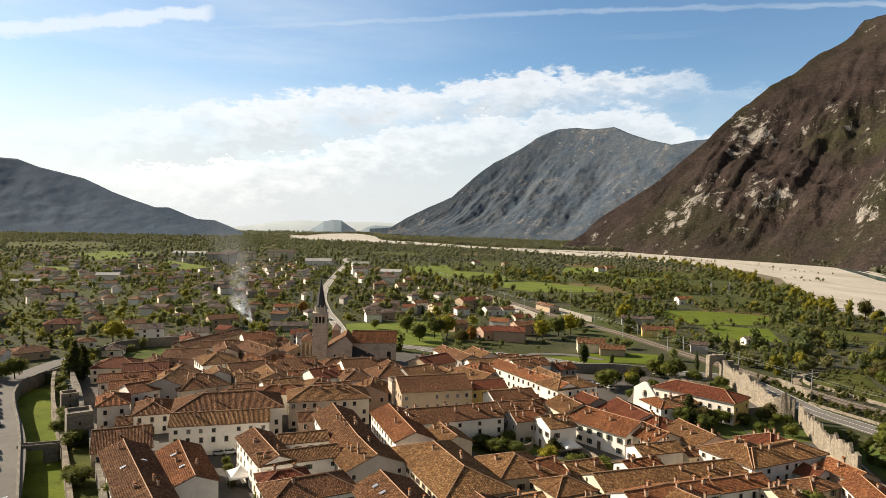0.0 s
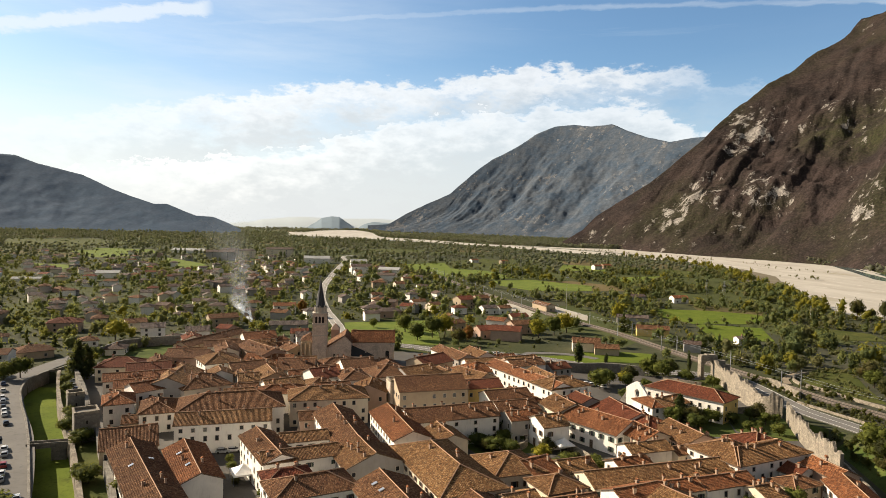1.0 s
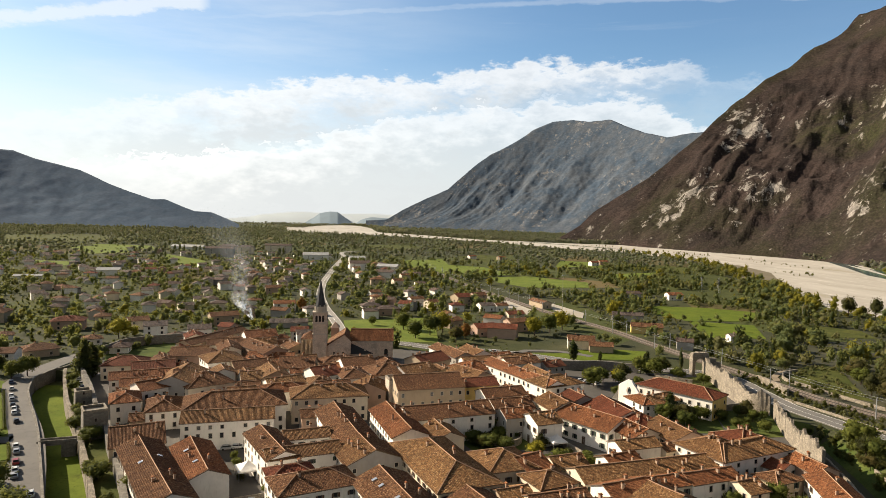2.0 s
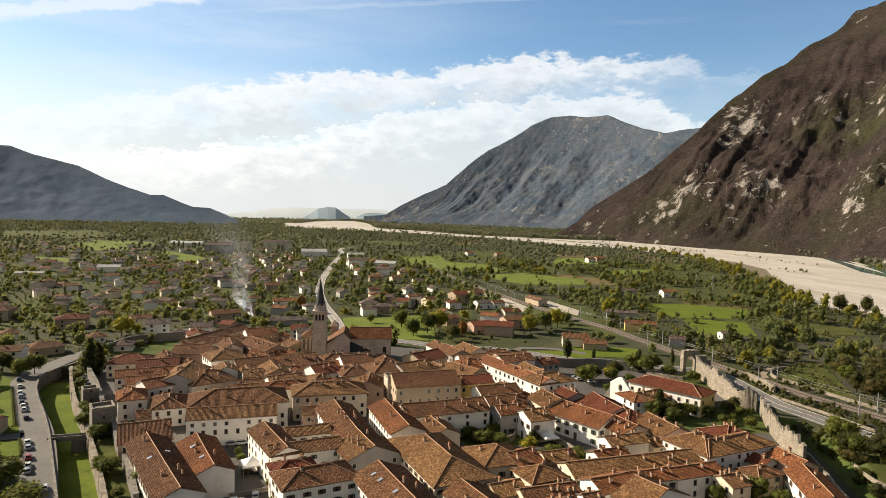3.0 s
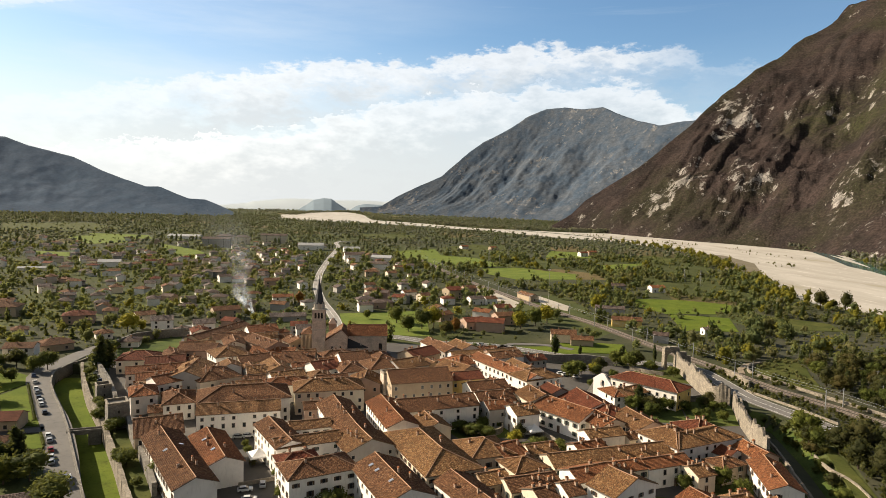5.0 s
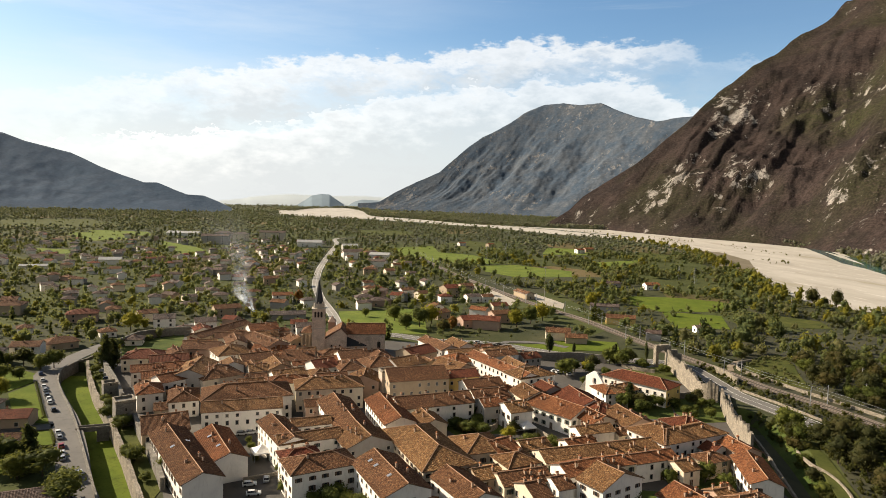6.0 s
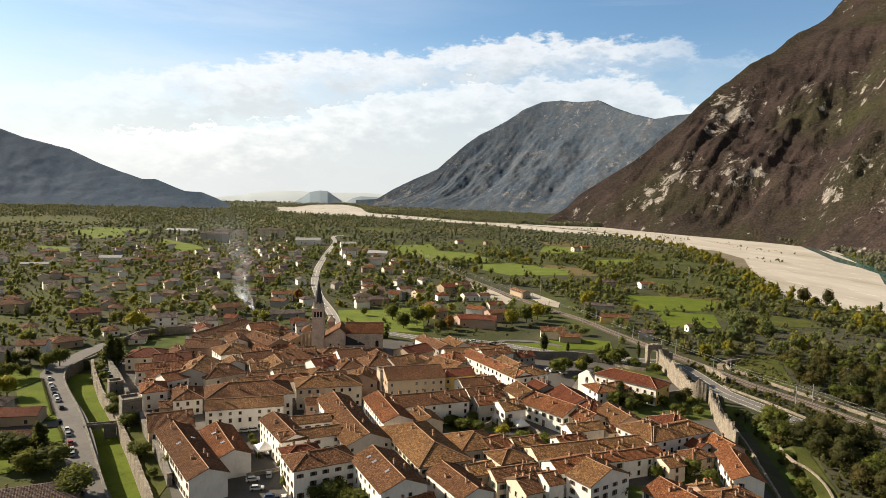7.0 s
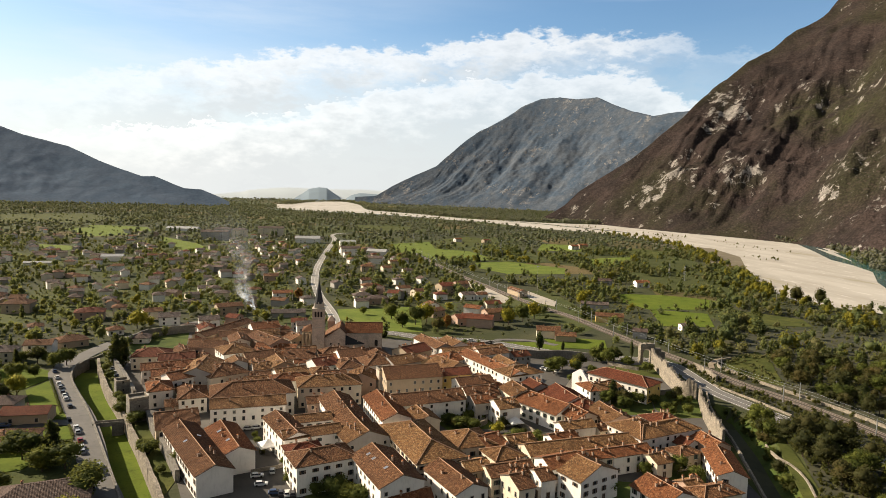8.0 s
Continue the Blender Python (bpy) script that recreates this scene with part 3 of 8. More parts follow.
NEAR_CREST = [(12.2, -1.89), (13.6, -1.08), (14.5, -0.48), (15.6, 0.7), (17.4, 1.97), (19.7, 3.5), (21.8, 5.34), (24.1, 7.33), (25.9, 9.02), (27.9, 10.63), (29.8, 11.95), (31.6, 13.2), (33.4, 14.18), (34.4, 15.21), (35.7, 15.4), (41.3, 17.44), (47.9, 16.88), (59.2, 12.41)]
NEAR_FOOT = [(8, 2300), (14.6, 2113), (20, 1850), (24, 1710), (29, 1600), (33, 1500), (40, 1225), (60, 900)]


def on_slope(places, r):
    """Places on the near mountainside, from their direction and height over the horizon."""
    out = []
    for az, el in places:
        r0, t = lerp_on(NEAR_FOOT, az), math.tan(radians(lerp_on(NEAR_CREST, az)))
        r1 = (0.66 * r0 + 70) / (0.66 - t)
        top = 70 + r1 * t
        s = min((abs(top * (0.72 * q + 0.28 * q * q) - 70 - (r0 + (r1 - r0) * q) * math.tan(radians(el))), q) for q in (i / 200 for i in range(201)))[1]
        out.append((*polar(az, r0 + (r1 - r0) * s), top * (0.72 * s + 0.28 * s * s), r))
    return out


CRAGS = on_slope([(26.0, 7.71), (27.2, 8.75), (27.8, 7.2), (26.4, 6.15), (28.9, 3.48), (28.6, 2.38), (29.9, 4.77), (23.7, 2.13), (22.2, 0.96), (24.5, 3.27), (35.8, 9.82), (33.8, 4.68)], 85) + on_slope([(31.5, 7.27), (32.6, 3.44), (35.0, 0.93), (18.4, 0.19)], 50)
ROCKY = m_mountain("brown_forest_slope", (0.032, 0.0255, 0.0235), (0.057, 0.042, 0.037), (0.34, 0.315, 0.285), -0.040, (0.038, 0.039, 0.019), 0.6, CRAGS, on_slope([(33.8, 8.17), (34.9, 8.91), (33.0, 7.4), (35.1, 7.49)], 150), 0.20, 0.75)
# distance haze is mixed into the next two base colours as blue-grey
FAR_SLOPE = m_mountain("hazed_forest_slope", (0.064, 0.090, 0.126), (0.100, 0.116, 0.138), (0.24, 0.24, 0.245), 0.0, None, 0.16, crown=0.08, mottle=0.35)
HILL_SLOPE = m_mountain("hazed_wooded_hill", (0.080, 0.117, 0.168), (0.098, 0.132, 0.182), (0.16, 0.16, 0.15), -0.6, None, 0.12, crown=0.08, mottle=0.25)
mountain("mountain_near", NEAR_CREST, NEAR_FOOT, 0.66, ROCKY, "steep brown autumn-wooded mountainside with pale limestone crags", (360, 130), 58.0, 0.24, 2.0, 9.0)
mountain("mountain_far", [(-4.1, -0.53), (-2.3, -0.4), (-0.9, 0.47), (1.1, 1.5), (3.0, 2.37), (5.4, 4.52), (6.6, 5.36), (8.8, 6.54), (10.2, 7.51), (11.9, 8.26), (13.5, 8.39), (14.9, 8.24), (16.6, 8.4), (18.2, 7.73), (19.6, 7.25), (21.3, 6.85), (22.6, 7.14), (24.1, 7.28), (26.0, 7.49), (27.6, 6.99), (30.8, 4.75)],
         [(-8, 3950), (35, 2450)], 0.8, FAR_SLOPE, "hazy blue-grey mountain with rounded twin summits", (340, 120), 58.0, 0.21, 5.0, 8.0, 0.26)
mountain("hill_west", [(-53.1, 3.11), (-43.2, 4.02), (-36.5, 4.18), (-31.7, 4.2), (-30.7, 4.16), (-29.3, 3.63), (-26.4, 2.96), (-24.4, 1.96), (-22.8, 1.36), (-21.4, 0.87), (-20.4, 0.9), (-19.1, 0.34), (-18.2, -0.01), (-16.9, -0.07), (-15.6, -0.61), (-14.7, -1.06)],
         [(-70, 3000), (-40, 3050), (-30, 2950), (-20, 2800), (-12, 2750)], 0.42, HILL_SLOPE, "long wooded hill, coloured blue for haze", (240, 60), 15.0, 0.3, 8.0)


def far_ridge(name, crest, r, mat, label):
    g = Mesh()
    for j in range(81):
        az = crest[0][0] + (crest[-1][0] - crest[0][0]) * j / 80
        top = (72 + r * math.tan(radians(lerp_on(crest, az)))) * min(1.0, j / 26, (80 - j) / 26) ** 0.5
        for k, z in ((0.90, -5), (1.0, top), (1.04, -5)):
            g.v.append((*polar(az, r * k), z))
    for j in range(80):
        for i in (0, 1):
            g.f.append((3 * j + i, 3 * j + 3 + i, 3 * j + 4 + i, 3 * j + 1 + i))
            g.m.append(0)
    structure(name, g, mat, label, "distant hill", smooth=True)


# the backdrop's haze is in these pale blue-grey colours
HAZED_RIDGE = m_plain("hazed_ridge", (0.42, 0.47, 0.50), 1.0, 0, 0.0, 0.1, 0.002)
HAZED_HUMP = m_plain("hazed_hump", (0.20, 0.25, 0.29), 1.0, 0, 0.0, 0.15, 0.004)
far_ridge("backdrop_ridge_far", [(-16.9, -0.45), (-13.5, -0.24), (-13.2, -0.09), (-9.6, 0.04), (-6.7, -0.05), (-1.9, 0.05), (-0.4, 0.68), (1.1, 1.2), (3.0, 1.24)], 4780, HAZED_RIDGE, "pale hazy ridge closing the valley")
far_ridge("backdrop_hump", [(-9.4, -0.44), (-8.7, -0.33), (-8.1, -0.03), (-7.2, 0.14), (-6.5, 0.1), (-5.9, -0.13), (-5.2, -0.36)], 4500, HAZED_HUMP, "small flat-topped wooded hill in haze")
far_ridge("backdrop_low_hill", [(-5.0, -0.43), (-4.4, -0.25), (-3.6, -0.28), (-1.9, -0.34), (-0.9, -0.37)], 4450, HAZED_HUMP, "low hazy wooded rise")

NEAR_BANK = [(406.6, 460.3), (383.4, 489.6), (368.2, 532.2), (399.2, 647.1), (443.9, 783.3), (485.9, 934.2), (521.3, 1143.6), (510.1, 1320.8), (458.9, 1482.8), (350.5, 1619.8), (234.2, 1878.7), (72.0, 2052.4), (-122.3, 2307.1), (-315.3, 2404.9), (-496.7, 2599.7)]
FAR_BANK = [(625.4, 744.9), (740.3, 981.4), (835.0, 1186.9), (815.6, 1263.6), (800.3, 1469.1), (742.6, 1659.3), (690.0, 1790.0), (589.6, 1868.1), (492.2, 1889.4), (412.3, 1919.3), (336.5, 1987.6), (251.0, 2025.0), (169.6, 2138.0), (80.7, 2319.2), (-23.0, 2480.0), (-140.2, 2680.0), (-230.0, 3426.6), (-385.3, 4018.3), (-569.3, 3650.8), (-595.6, 3127.3)]


def flat(name, poly, z, mat, label, category="ground", thick=0.3):
    g = Mesh()
    area = sum(a[0] * b[1] - b[0] * a[1] for a, b in zip(poly, poly[1:] + poly[:1]))
    ring = poly if area > 0 else poly[::-1]
    n = len(ring)
    g.face([(x, y, z) for x, y in ring])
    for i in range(n):
        (x0, y0), (x1, y1) = ring[i], ring[(i + 1) % n]
        g.face([(x0, y0, z - thick), (x1, y1, z - thick), (x1, y1, z), (x0, y0, z)])
    return structure(name, g, mat, label, category)


RIVER = [(620, 250)] + smooth_line(NEAR_BANK, 30) + smooth_line(FAR_BANK[::-1], 30) + [(1000, 250)]
flat("riverbed", RIVER, 0.20, m_gravel(), "wide pale gravel bed of a braided river", "river")


def channel(name, line, width):
    g = Mesh()
    pts = smooth_line(line, 20)
    ribbon(g, pts, -width / 2, width / 2, 0.21, 0.30)
    structure(name, g, m_water(), "narrow teal channel of shallow river water", "water")


flat("water_1", [(819.9, 1250.8), (743.6, 1076.7), (672.3, 924.2), (653.5, 846.1), (623.0, 765.3), (552.4, 663.4), (527.5, 617.7), (520.0, 560.0), (640.0, 560.0), (690.0, 700.0), (702.1, 853.9), (760.0, 990.0), (776.0, 1080.0), (833.6, 1201.1)], 0.27, m_water(), "broad teal channel of the braided river", "water", 0.06)
flat("gravel_island", [(795.0, 1150.0), (742.0, 1030.0), (694.0, 905.0), (722.0, 960.0), (770.0, 1060.0)], 0.34, m_gravel(), "pale gravel spit in the river channel", "river", 0.1)
flat("river_shore", [(486.8, 1195.6), (562.1, 1092.0), (534.9, 940.9), (450.5, 764.0), (430.0, 760.0), (444.6, 860.0), (470.0, 990.0)], 0.26, RIVER_EARTH, "brown silty river shore below the trees", "river", 0.06)
channel("water_3", [(331.3, 1955.2), (410.4, 1829.5), (492.1, 1646.9), (552.1, 1512.7)], 14)
channel("water_4", [(-504.1, 2524.0), (-398.7, 2407.7), (-221.9, 2298.1), (-58.7, 2197.0), (90.6, 2061.9)], 20)

# the flat roofless works and dam far down the river
FIELDS = []


def field(poly, mat, label, name="field"):
    FIELDS.append(poly)
    flat(name, poly, 0.13 + 0.006 * len(FIELDS), mat, label)


field([(-47.5, 448.0), (16.4, 465.3), (16.2, 371.7), (-5.5, 372.2), (-42.1, 409.1)], PASTURE, "bright mown meadow behind the church", "meadow")
field([(-18.1, 1046.6), (51.2, 1110.9), (54.8, 980.1), (105.3, 944.0), (132.5, 829.2), (83.8, 806.9), (60.9, 803.0), (-7.2, 903.3)], PASTURE, "pale green meadow", "meadow")
field([(97.0, 789.2), (145.1, 810.6), (205.6, 745.2), (191.6, 689.3), (123.8, 680.0), (97.2, 728.9)], PASTURE, "mown green field", "field")
field([(63.6, 1155.9), (137.7, 1262.3), (196.4, 1126.2), (100.2, 1034.2)], ROUGH_GRASS, "olive hay meadow", "meadow")
field([(207.9, 547.8), (252.3, 542.2), (281.6, 522.7), (293.7, 494.5), (246.6, 469.4), (206.8, 466.3), (194.5, 500.2)], LAWN, "lush green pasture among trees", "pasture")
field([(207.4, 467.8), (248.7, 451.3), (229.0, 398.5), (190.6, 400.0)], LAWN, "sunlit pasture among trees", "pasture")
field([(268.0, 863.0), (348.8, 908.8), (307.8, 806.6), (253.3, 785.0)], PASTURE, "small bright field", "field")
field([(277.8, 473.3), (316.8, 433.0), (306.6, 403.1), (258.6, 410.2)], ROUGH_GRASS, "strip of rough grass", "field")
field([(-654.8, 1254.3), (-590.6, 1315.2), (-473.5, 1125.6), (-518.4, 1072.4)], PASTURE, "bright field among suburban trees", "field")
field([(-420.8, 1113.9), (-312.3, 978.3), (-257.7, 863.3), (-292.1, 856.2), (-359.6, 966.8)], PASTURE, "green field beside low sheds", "field")
field([(-530.4, 925.2), (-457.5, 905.2), (-441.6, 841.0), (-493.6, 854.0)], PASTURE, "narrow green field", "field")
field([(62.0, 343.5), (94.2, 346.6), (100.8, 326.5), (76.5, 325.5), (62.3, 333.3)], LAWN, "grass island inside a road loop", "lawn")
field([(93.2, 364.0), (133.4, 353.1), (127.2, 327.6), (96.9, 331.9)], LAWN, "lawn beside the ring road", "lawn")
field([(-166.1, 241.2), (-163.5, 258.7), (-132.4, 210.0), (-131.9, 205.4), (-144.5, 207.9)], LAWN, "mown grass beside the parking road", "lawn")
field([(-138.2, 196.1), (-124.4, 197.4), (-117.5, 185.4), (-119.9, 183.7), (-131.2, 183.2)], LAWN, "small square lawn beside the road", "lawn")
field([(-196.4, 274.2), (-183.2, 279.8), (-171.4, 271.9), (-164.4, 262.4), (-168.2, 242.8), (-177.9, 242.6)], LAWN, "grass of a sloping garden", "lawn")
field([(-137.0, 172.9), (-131.4, 172.9), (-121.4, 165.7), (-121.3, 158.1), (-126.9, 155.6)], LAWN, "garden lawn", "lawn")
field([(155.5, 199.7), (153.0, 187.2), (149.7, 173.2), (138.9, 140.9), (130.1, 129.7), (127.4, 129.7), (141.4, 165.5)], ROUGH_GRASS, "sunlit grass slope outside the walls", "lawn")
field([(187.2, 302.6), (200.8, 315.9), (221.0, 326.0), (216.0, 302.0), (206.0, 281.0), (196.3, 254.6), (189.5, 262.0), (184.0, 288.1)], ROUGH_GRASS, "rough yellow-green grass on a mound beyond the railway", "field")

field([(-1023.0, 1685.6), (-886.5, 1842.6), (-694.1, 1603.1), (-679.6, 1451.1), (-854.6, 1398.2)], ROUGH_GRASS, "long pale meadow below the hill", "meadow")
field([(-664.9, 1367.1), (-526.8, 1339.1), (-470.2, 1216.5), (-534.0, 1195.4)], PASTURE, "sloping meadow among far trees", "meadow")
field([(-126.2, 1584.1), (27.8, 1547.6), (12.8, 1376.1), (-85.8, 1380.6)], ROUGH_GRASS, "pale meadow near the river", "meadow")
field([(257.0, 1116.8), (332.3, 1087.9), (291.1, 976.0), (218.4, 979.7)], PASTURE, "green meadow between hedges", "meadow")
field([(404.6, 1060.1), (443.5, 1007.2), (382.9, 891.1), (350.7, 934.2)], ROUGH_GRASS, "dry meadow behind the poplars", "meadow")
MOUND, FIELD_COUNT = next(i for i, q in enumerate(FIELDS) if q[0] == (187.2, 302.6)), len(FIELDS)
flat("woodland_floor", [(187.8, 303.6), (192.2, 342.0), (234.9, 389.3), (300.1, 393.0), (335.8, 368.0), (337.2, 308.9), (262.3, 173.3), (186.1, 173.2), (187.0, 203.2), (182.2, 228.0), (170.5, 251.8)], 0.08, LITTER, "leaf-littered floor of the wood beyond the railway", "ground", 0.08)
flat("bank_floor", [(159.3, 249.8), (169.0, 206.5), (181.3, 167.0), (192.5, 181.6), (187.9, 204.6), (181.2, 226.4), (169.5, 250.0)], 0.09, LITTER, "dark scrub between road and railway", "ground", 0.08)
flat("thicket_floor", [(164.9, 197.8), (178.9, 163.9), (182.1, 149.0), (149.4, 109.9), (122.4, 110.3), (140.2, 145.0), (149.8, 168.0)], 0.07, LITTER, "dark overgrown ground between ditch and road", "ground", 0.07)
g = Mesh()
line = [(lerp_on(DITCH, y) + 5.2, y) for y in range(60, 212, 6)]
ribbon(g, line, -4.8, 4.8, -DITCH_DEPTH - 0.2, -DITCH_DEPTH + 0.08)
structure("ditch_floor", g, LITTER, "dark floor of the ditch outside the wall", "ground")
g = Mesh()
for y0 in range(60, 226, 4):
    for k0, k1 in ((9.6, 13.5), (13.5, 17.2)):
        q = [(lerp_on(DITCH, y) + k * ditch_wide(y), y) for y, k in ((y0, k0), (y0, k1), (y0 + 4, k1), (y0 + 4, k0))]
        g.face([(x, y, ditch_z(x, y) + 0.07) for x, y in q])
structure("ditch_bank", g, GARDEN, "rough grass bank of the ditch", "ground")
MOAT_GRASS = [(moat_edges(y)[0] + 0.3, y) for y in range(62, 294, 8)] + [(moat_edges(y)[1] - 0.3, y) for y in range(286, 60, -8)]
flat("moat_lawn", MOAT_GRASS, -MOAT_DEPTH + 0.12, LAWN, "mown bright lawn in the dry moat", "lawn", 0.1)

TOWN = [(-154.8, 300.9), (-140.1, 274.9), (-125.3, 250.6), (-111.3, 224.3), (-98.5, 203.8), (-84.2, 178.0), (-76.2, 163.4), (-69.6, 150.4)] + [(-45, 95), (112, 95)] + [(119.3, 163.1), (126.7, 188.9), (131.3, 209.5), (139.5, 234.6), (135.3, 240.4), (135.8, 258.6), (141.4, 296.0), (137.9, 299.5), (113.9, 301.1), (82.3, 304.8), (52.1, 321.7), (19.5, 343.0), (-5.1, 351.0), (-36.8, 349.4), (-59.9, 364.1), (-88.1, 398.2), (-108.6, 387.5), (-132.1, 366.8), (-148.4, 326.6)]
flat("town_paving", TOWN, 0.10, PAVING, "worn stone paving of the old town's lanes and yards", "pavement", 0.1)

# ---- roads and railway ----
ROADS = []


def road(name, line, width, mat, label, z=0.30, marks=False, kerb=True):
    pts = smooth_line(line, 8)
    ROADS.append((pts, width / 2))
    g = Mesh()
    ribbon(g, pts, -width / 2, width / 2, 0.0, z)
    ob = structure(name, g, mat, label, "road")
    if marks:
        g = Mesh()
        for s in (-width / 2 + 0.5, 0.0, width / 2 - 0.5):
            ribbon(g, pts, s - 0.09, s + 0.09, z - 0.01, z + 0.012)
        part("road_marking", g, CANVAS, ob, "white painted lines")
    return ob


PARKING = [(-64.0, 100.0), (-86.5, 138.2), (-95.5, 152.5), (-109, 178), (-124.5, 205), (-138.5, 226.0), (-150.0, 243.5), (-166.0, 270), (-169.8, 284), (-169.0, 300), (-168.0, 318), (-166, 330), (-163, 344), (-150, 372), (-130, 400)]
road("road_parking", PARKING, 9.6, ASPHALT_PALE, "pale sunlit asphalt road with parked cars above the moat")
road("road_side", [(-147.9, 191.4), (-139.4, 198.5), (-127.3, 201.7)], 6.0, ASPHALT, "side lane joining the parking road")
road("road_main", [(-39.0, 365.3), (-47.7, 421.1), (-58.3, 466.8), (-68.2, 507.0), (-80.4, 571.5), (-86.0, 609.7), (-94.2, 686.7), (-99.3, 759.0), (-107.3, 902.6), (-116.8, 1107.8), (-131.9, 1213.6)] + [(-128.0, 1262.0), (-112.0, 1275.0)], 7.6, ROAD_PALE, "long pale main road leaving the town", marks=True)
road("road_ring", [(-24.0, 369.5), (-5.4, 367.1), (19.9, 352.2), (44.8, 348.8), (68.0, 336.4), (86.3, 323.1), (101.5, 315.7), (114.3, 311.0)] + [(150, 300), (154, 270)] + [(154.2, 246.9), (160.0, 226.9), (166.0, 206.4), (174.2, 191.6), (180.0, 169.0)] + [(190, 120), (200, 60)], 10.0, ROAD_MID, "grey two-lane road passing outside the town wall", marks=True)
road("road_loop", [(74.9, 317.3), (59.7, 327.5), (56.1, 341.8), (64.6, 351.3), (84.6, 349.2), (98.3, 337.8)], 5.0, ASPHALT_PALE, "narrow access loop of the ring road")
road("road_field", [(197.5, 312.5), (185.5, 306.5), (177.0, 297.0), (173.5, 288.0)], 3.0, EARTH, "pale farm track beside the railway wall")

RAIL = [(57.2, 698.2), (81.6, 597.6), (100.9, 523.0), (117.5, 468.4), (133.6, 422.9), (144.3, 375.3), (152.2, 343.2), (161.0, 311.5), (167.4, 288.7), (174.0, 258.5), (184.7, 232.1), (191.2, 209.5), (196.1, 186.2)] + [(206, 130), (222, 40), (240, -60)]
RAIL = [(20, 900)] + RAIL
RAIL = smooth_line(RAIL, 10)
ROADS.append((RAIL, 4.5))
flat("station_yard_west", [(70.6, 614.4), (79.5, 599.3), (97.0, 512.0), (88.8, 485.5), (77.9, 516.1), (69.1, 571.6)], 0.34, YARD, "pale gravel goods yard beside the tracks", "yard")
flat("station_yard_east", [(110.0, 560.0), (122.0, 553.0), (136.0, 498.0), (129.0, 474.0), (119.0, 490.0)], 0.34, YARD, "pale station forecourt beside the tracks", "yard")
FIELDS.append([(66, 640), (128, 585), (145, 495), (130, 455), (85, 480)])
g = Mesh()
ribbon(g, RAIL, -3.9, 3.9, 0, 0.55)
rail_bed = structure("railway", g, BALLAST, "double railway track on brown ballast", "railway")
for off in (-2.75, -1.3, 1.3, 2.75):
    g = Mesh()
    ribbon(g, RAIL, off - 0.09, off + 0.09, 0.55, 0.72)
    part("rail", g, RUST, rail_bed, "worn steel rail")


# ---- houses of the old town ----
def ring_box(g, x0, x1, z0, z1, t, y0, y1, sill=0.0):
    """A picture-frame ring of breadth t as one closed body, with a lower lip of its own depth."""
    o = [(x0 - t, z0 - t), (x1 + t, z0 - t), (x1 + t, z1 + t), (x0 - t, z1 + t)]
    i = [(x0, z0), (x1, z0), (x1, z1), (x0, z1)]
    yo = [y0 - sill, y0 - sill, y0, y0]
    v = [(x, yo[k], z) for k, (x, z) in enumerate(o)] + [(x, yo[k], z) for k, (x, z) in enumerate(i)] + [(x, y1, z) for x, z in o] + [(x, y1, z) for x, z in i]
    f = []
    for k in range(4):
        n = (k + 1) % 4
        f += [(k, n, 4 + n, 4 + k), (k, 8 + k, 8 + n, n), (4 + k, 4 + n, 12 + n, 12 + k), (8 + k, 12 + k, 12 + n, 8 + n)]
    g.solid(v, f)


def window_datas():
    """Stone frame, dark pane and shutter of a window on a wall that faces -y."""
    w, h = 0.95, 1.5
    f, p, s = Mesh(), Mesh(), Mesh()
    ring_box(f, -w / 2, w / 2, 0, h, 0.15, -0.07, 0.02, 0.07)
    p.box(-w / 2 - 0.02, w / 2 + 0.02, -0.025, 0.01, -0.02, h + 0.02)
    s.box(-0.27, 0.27, -0.13, -0.08, 0.0, h)
    return f.data("window", TRIM), p.data("pane", PANE), (s.data("shutter", SHUT_BROWN), s.data("shutter", SHUT_GREEN))


WINDOW, PANE_DATA, SHUTTERS = window_datas()


g = Mesh()
ring_box(g, -0.6, 0.6, 0, 1.45, 0.13, -0.07, 0.02, 0.05)
g.f.append((7, 6, 5, 4))
g.m.append(1)
FAR_WINDOW = g.data("window", [TRIM, PANE])


def put_window(parent, m, shutters=0):
    f = part("window", WINDOW, None, parent, m=m)
    part("pane", PANE_DATA, None, f)
    if shutters:
        for s in (-1, 1):
            part("shutter", SHUTTERS[shutters - 1], None, f, m=pose(s * 0.76, 0, 0))


def door_data():
    g = Mesh()
    g.box(-0.75, 0.75, -0.10, 0.02, 0, 2.7, 0)
    g.box(-0.58, 0.58, -0.14, -0.09, 0, 2.5, 1)
    g.box(-0.02, 0.02, -0.16, -0.13, 0, 2.5, 0)
    return g.data("door", [TRIM, SHUT_BROWN])


DOOR = door_data()


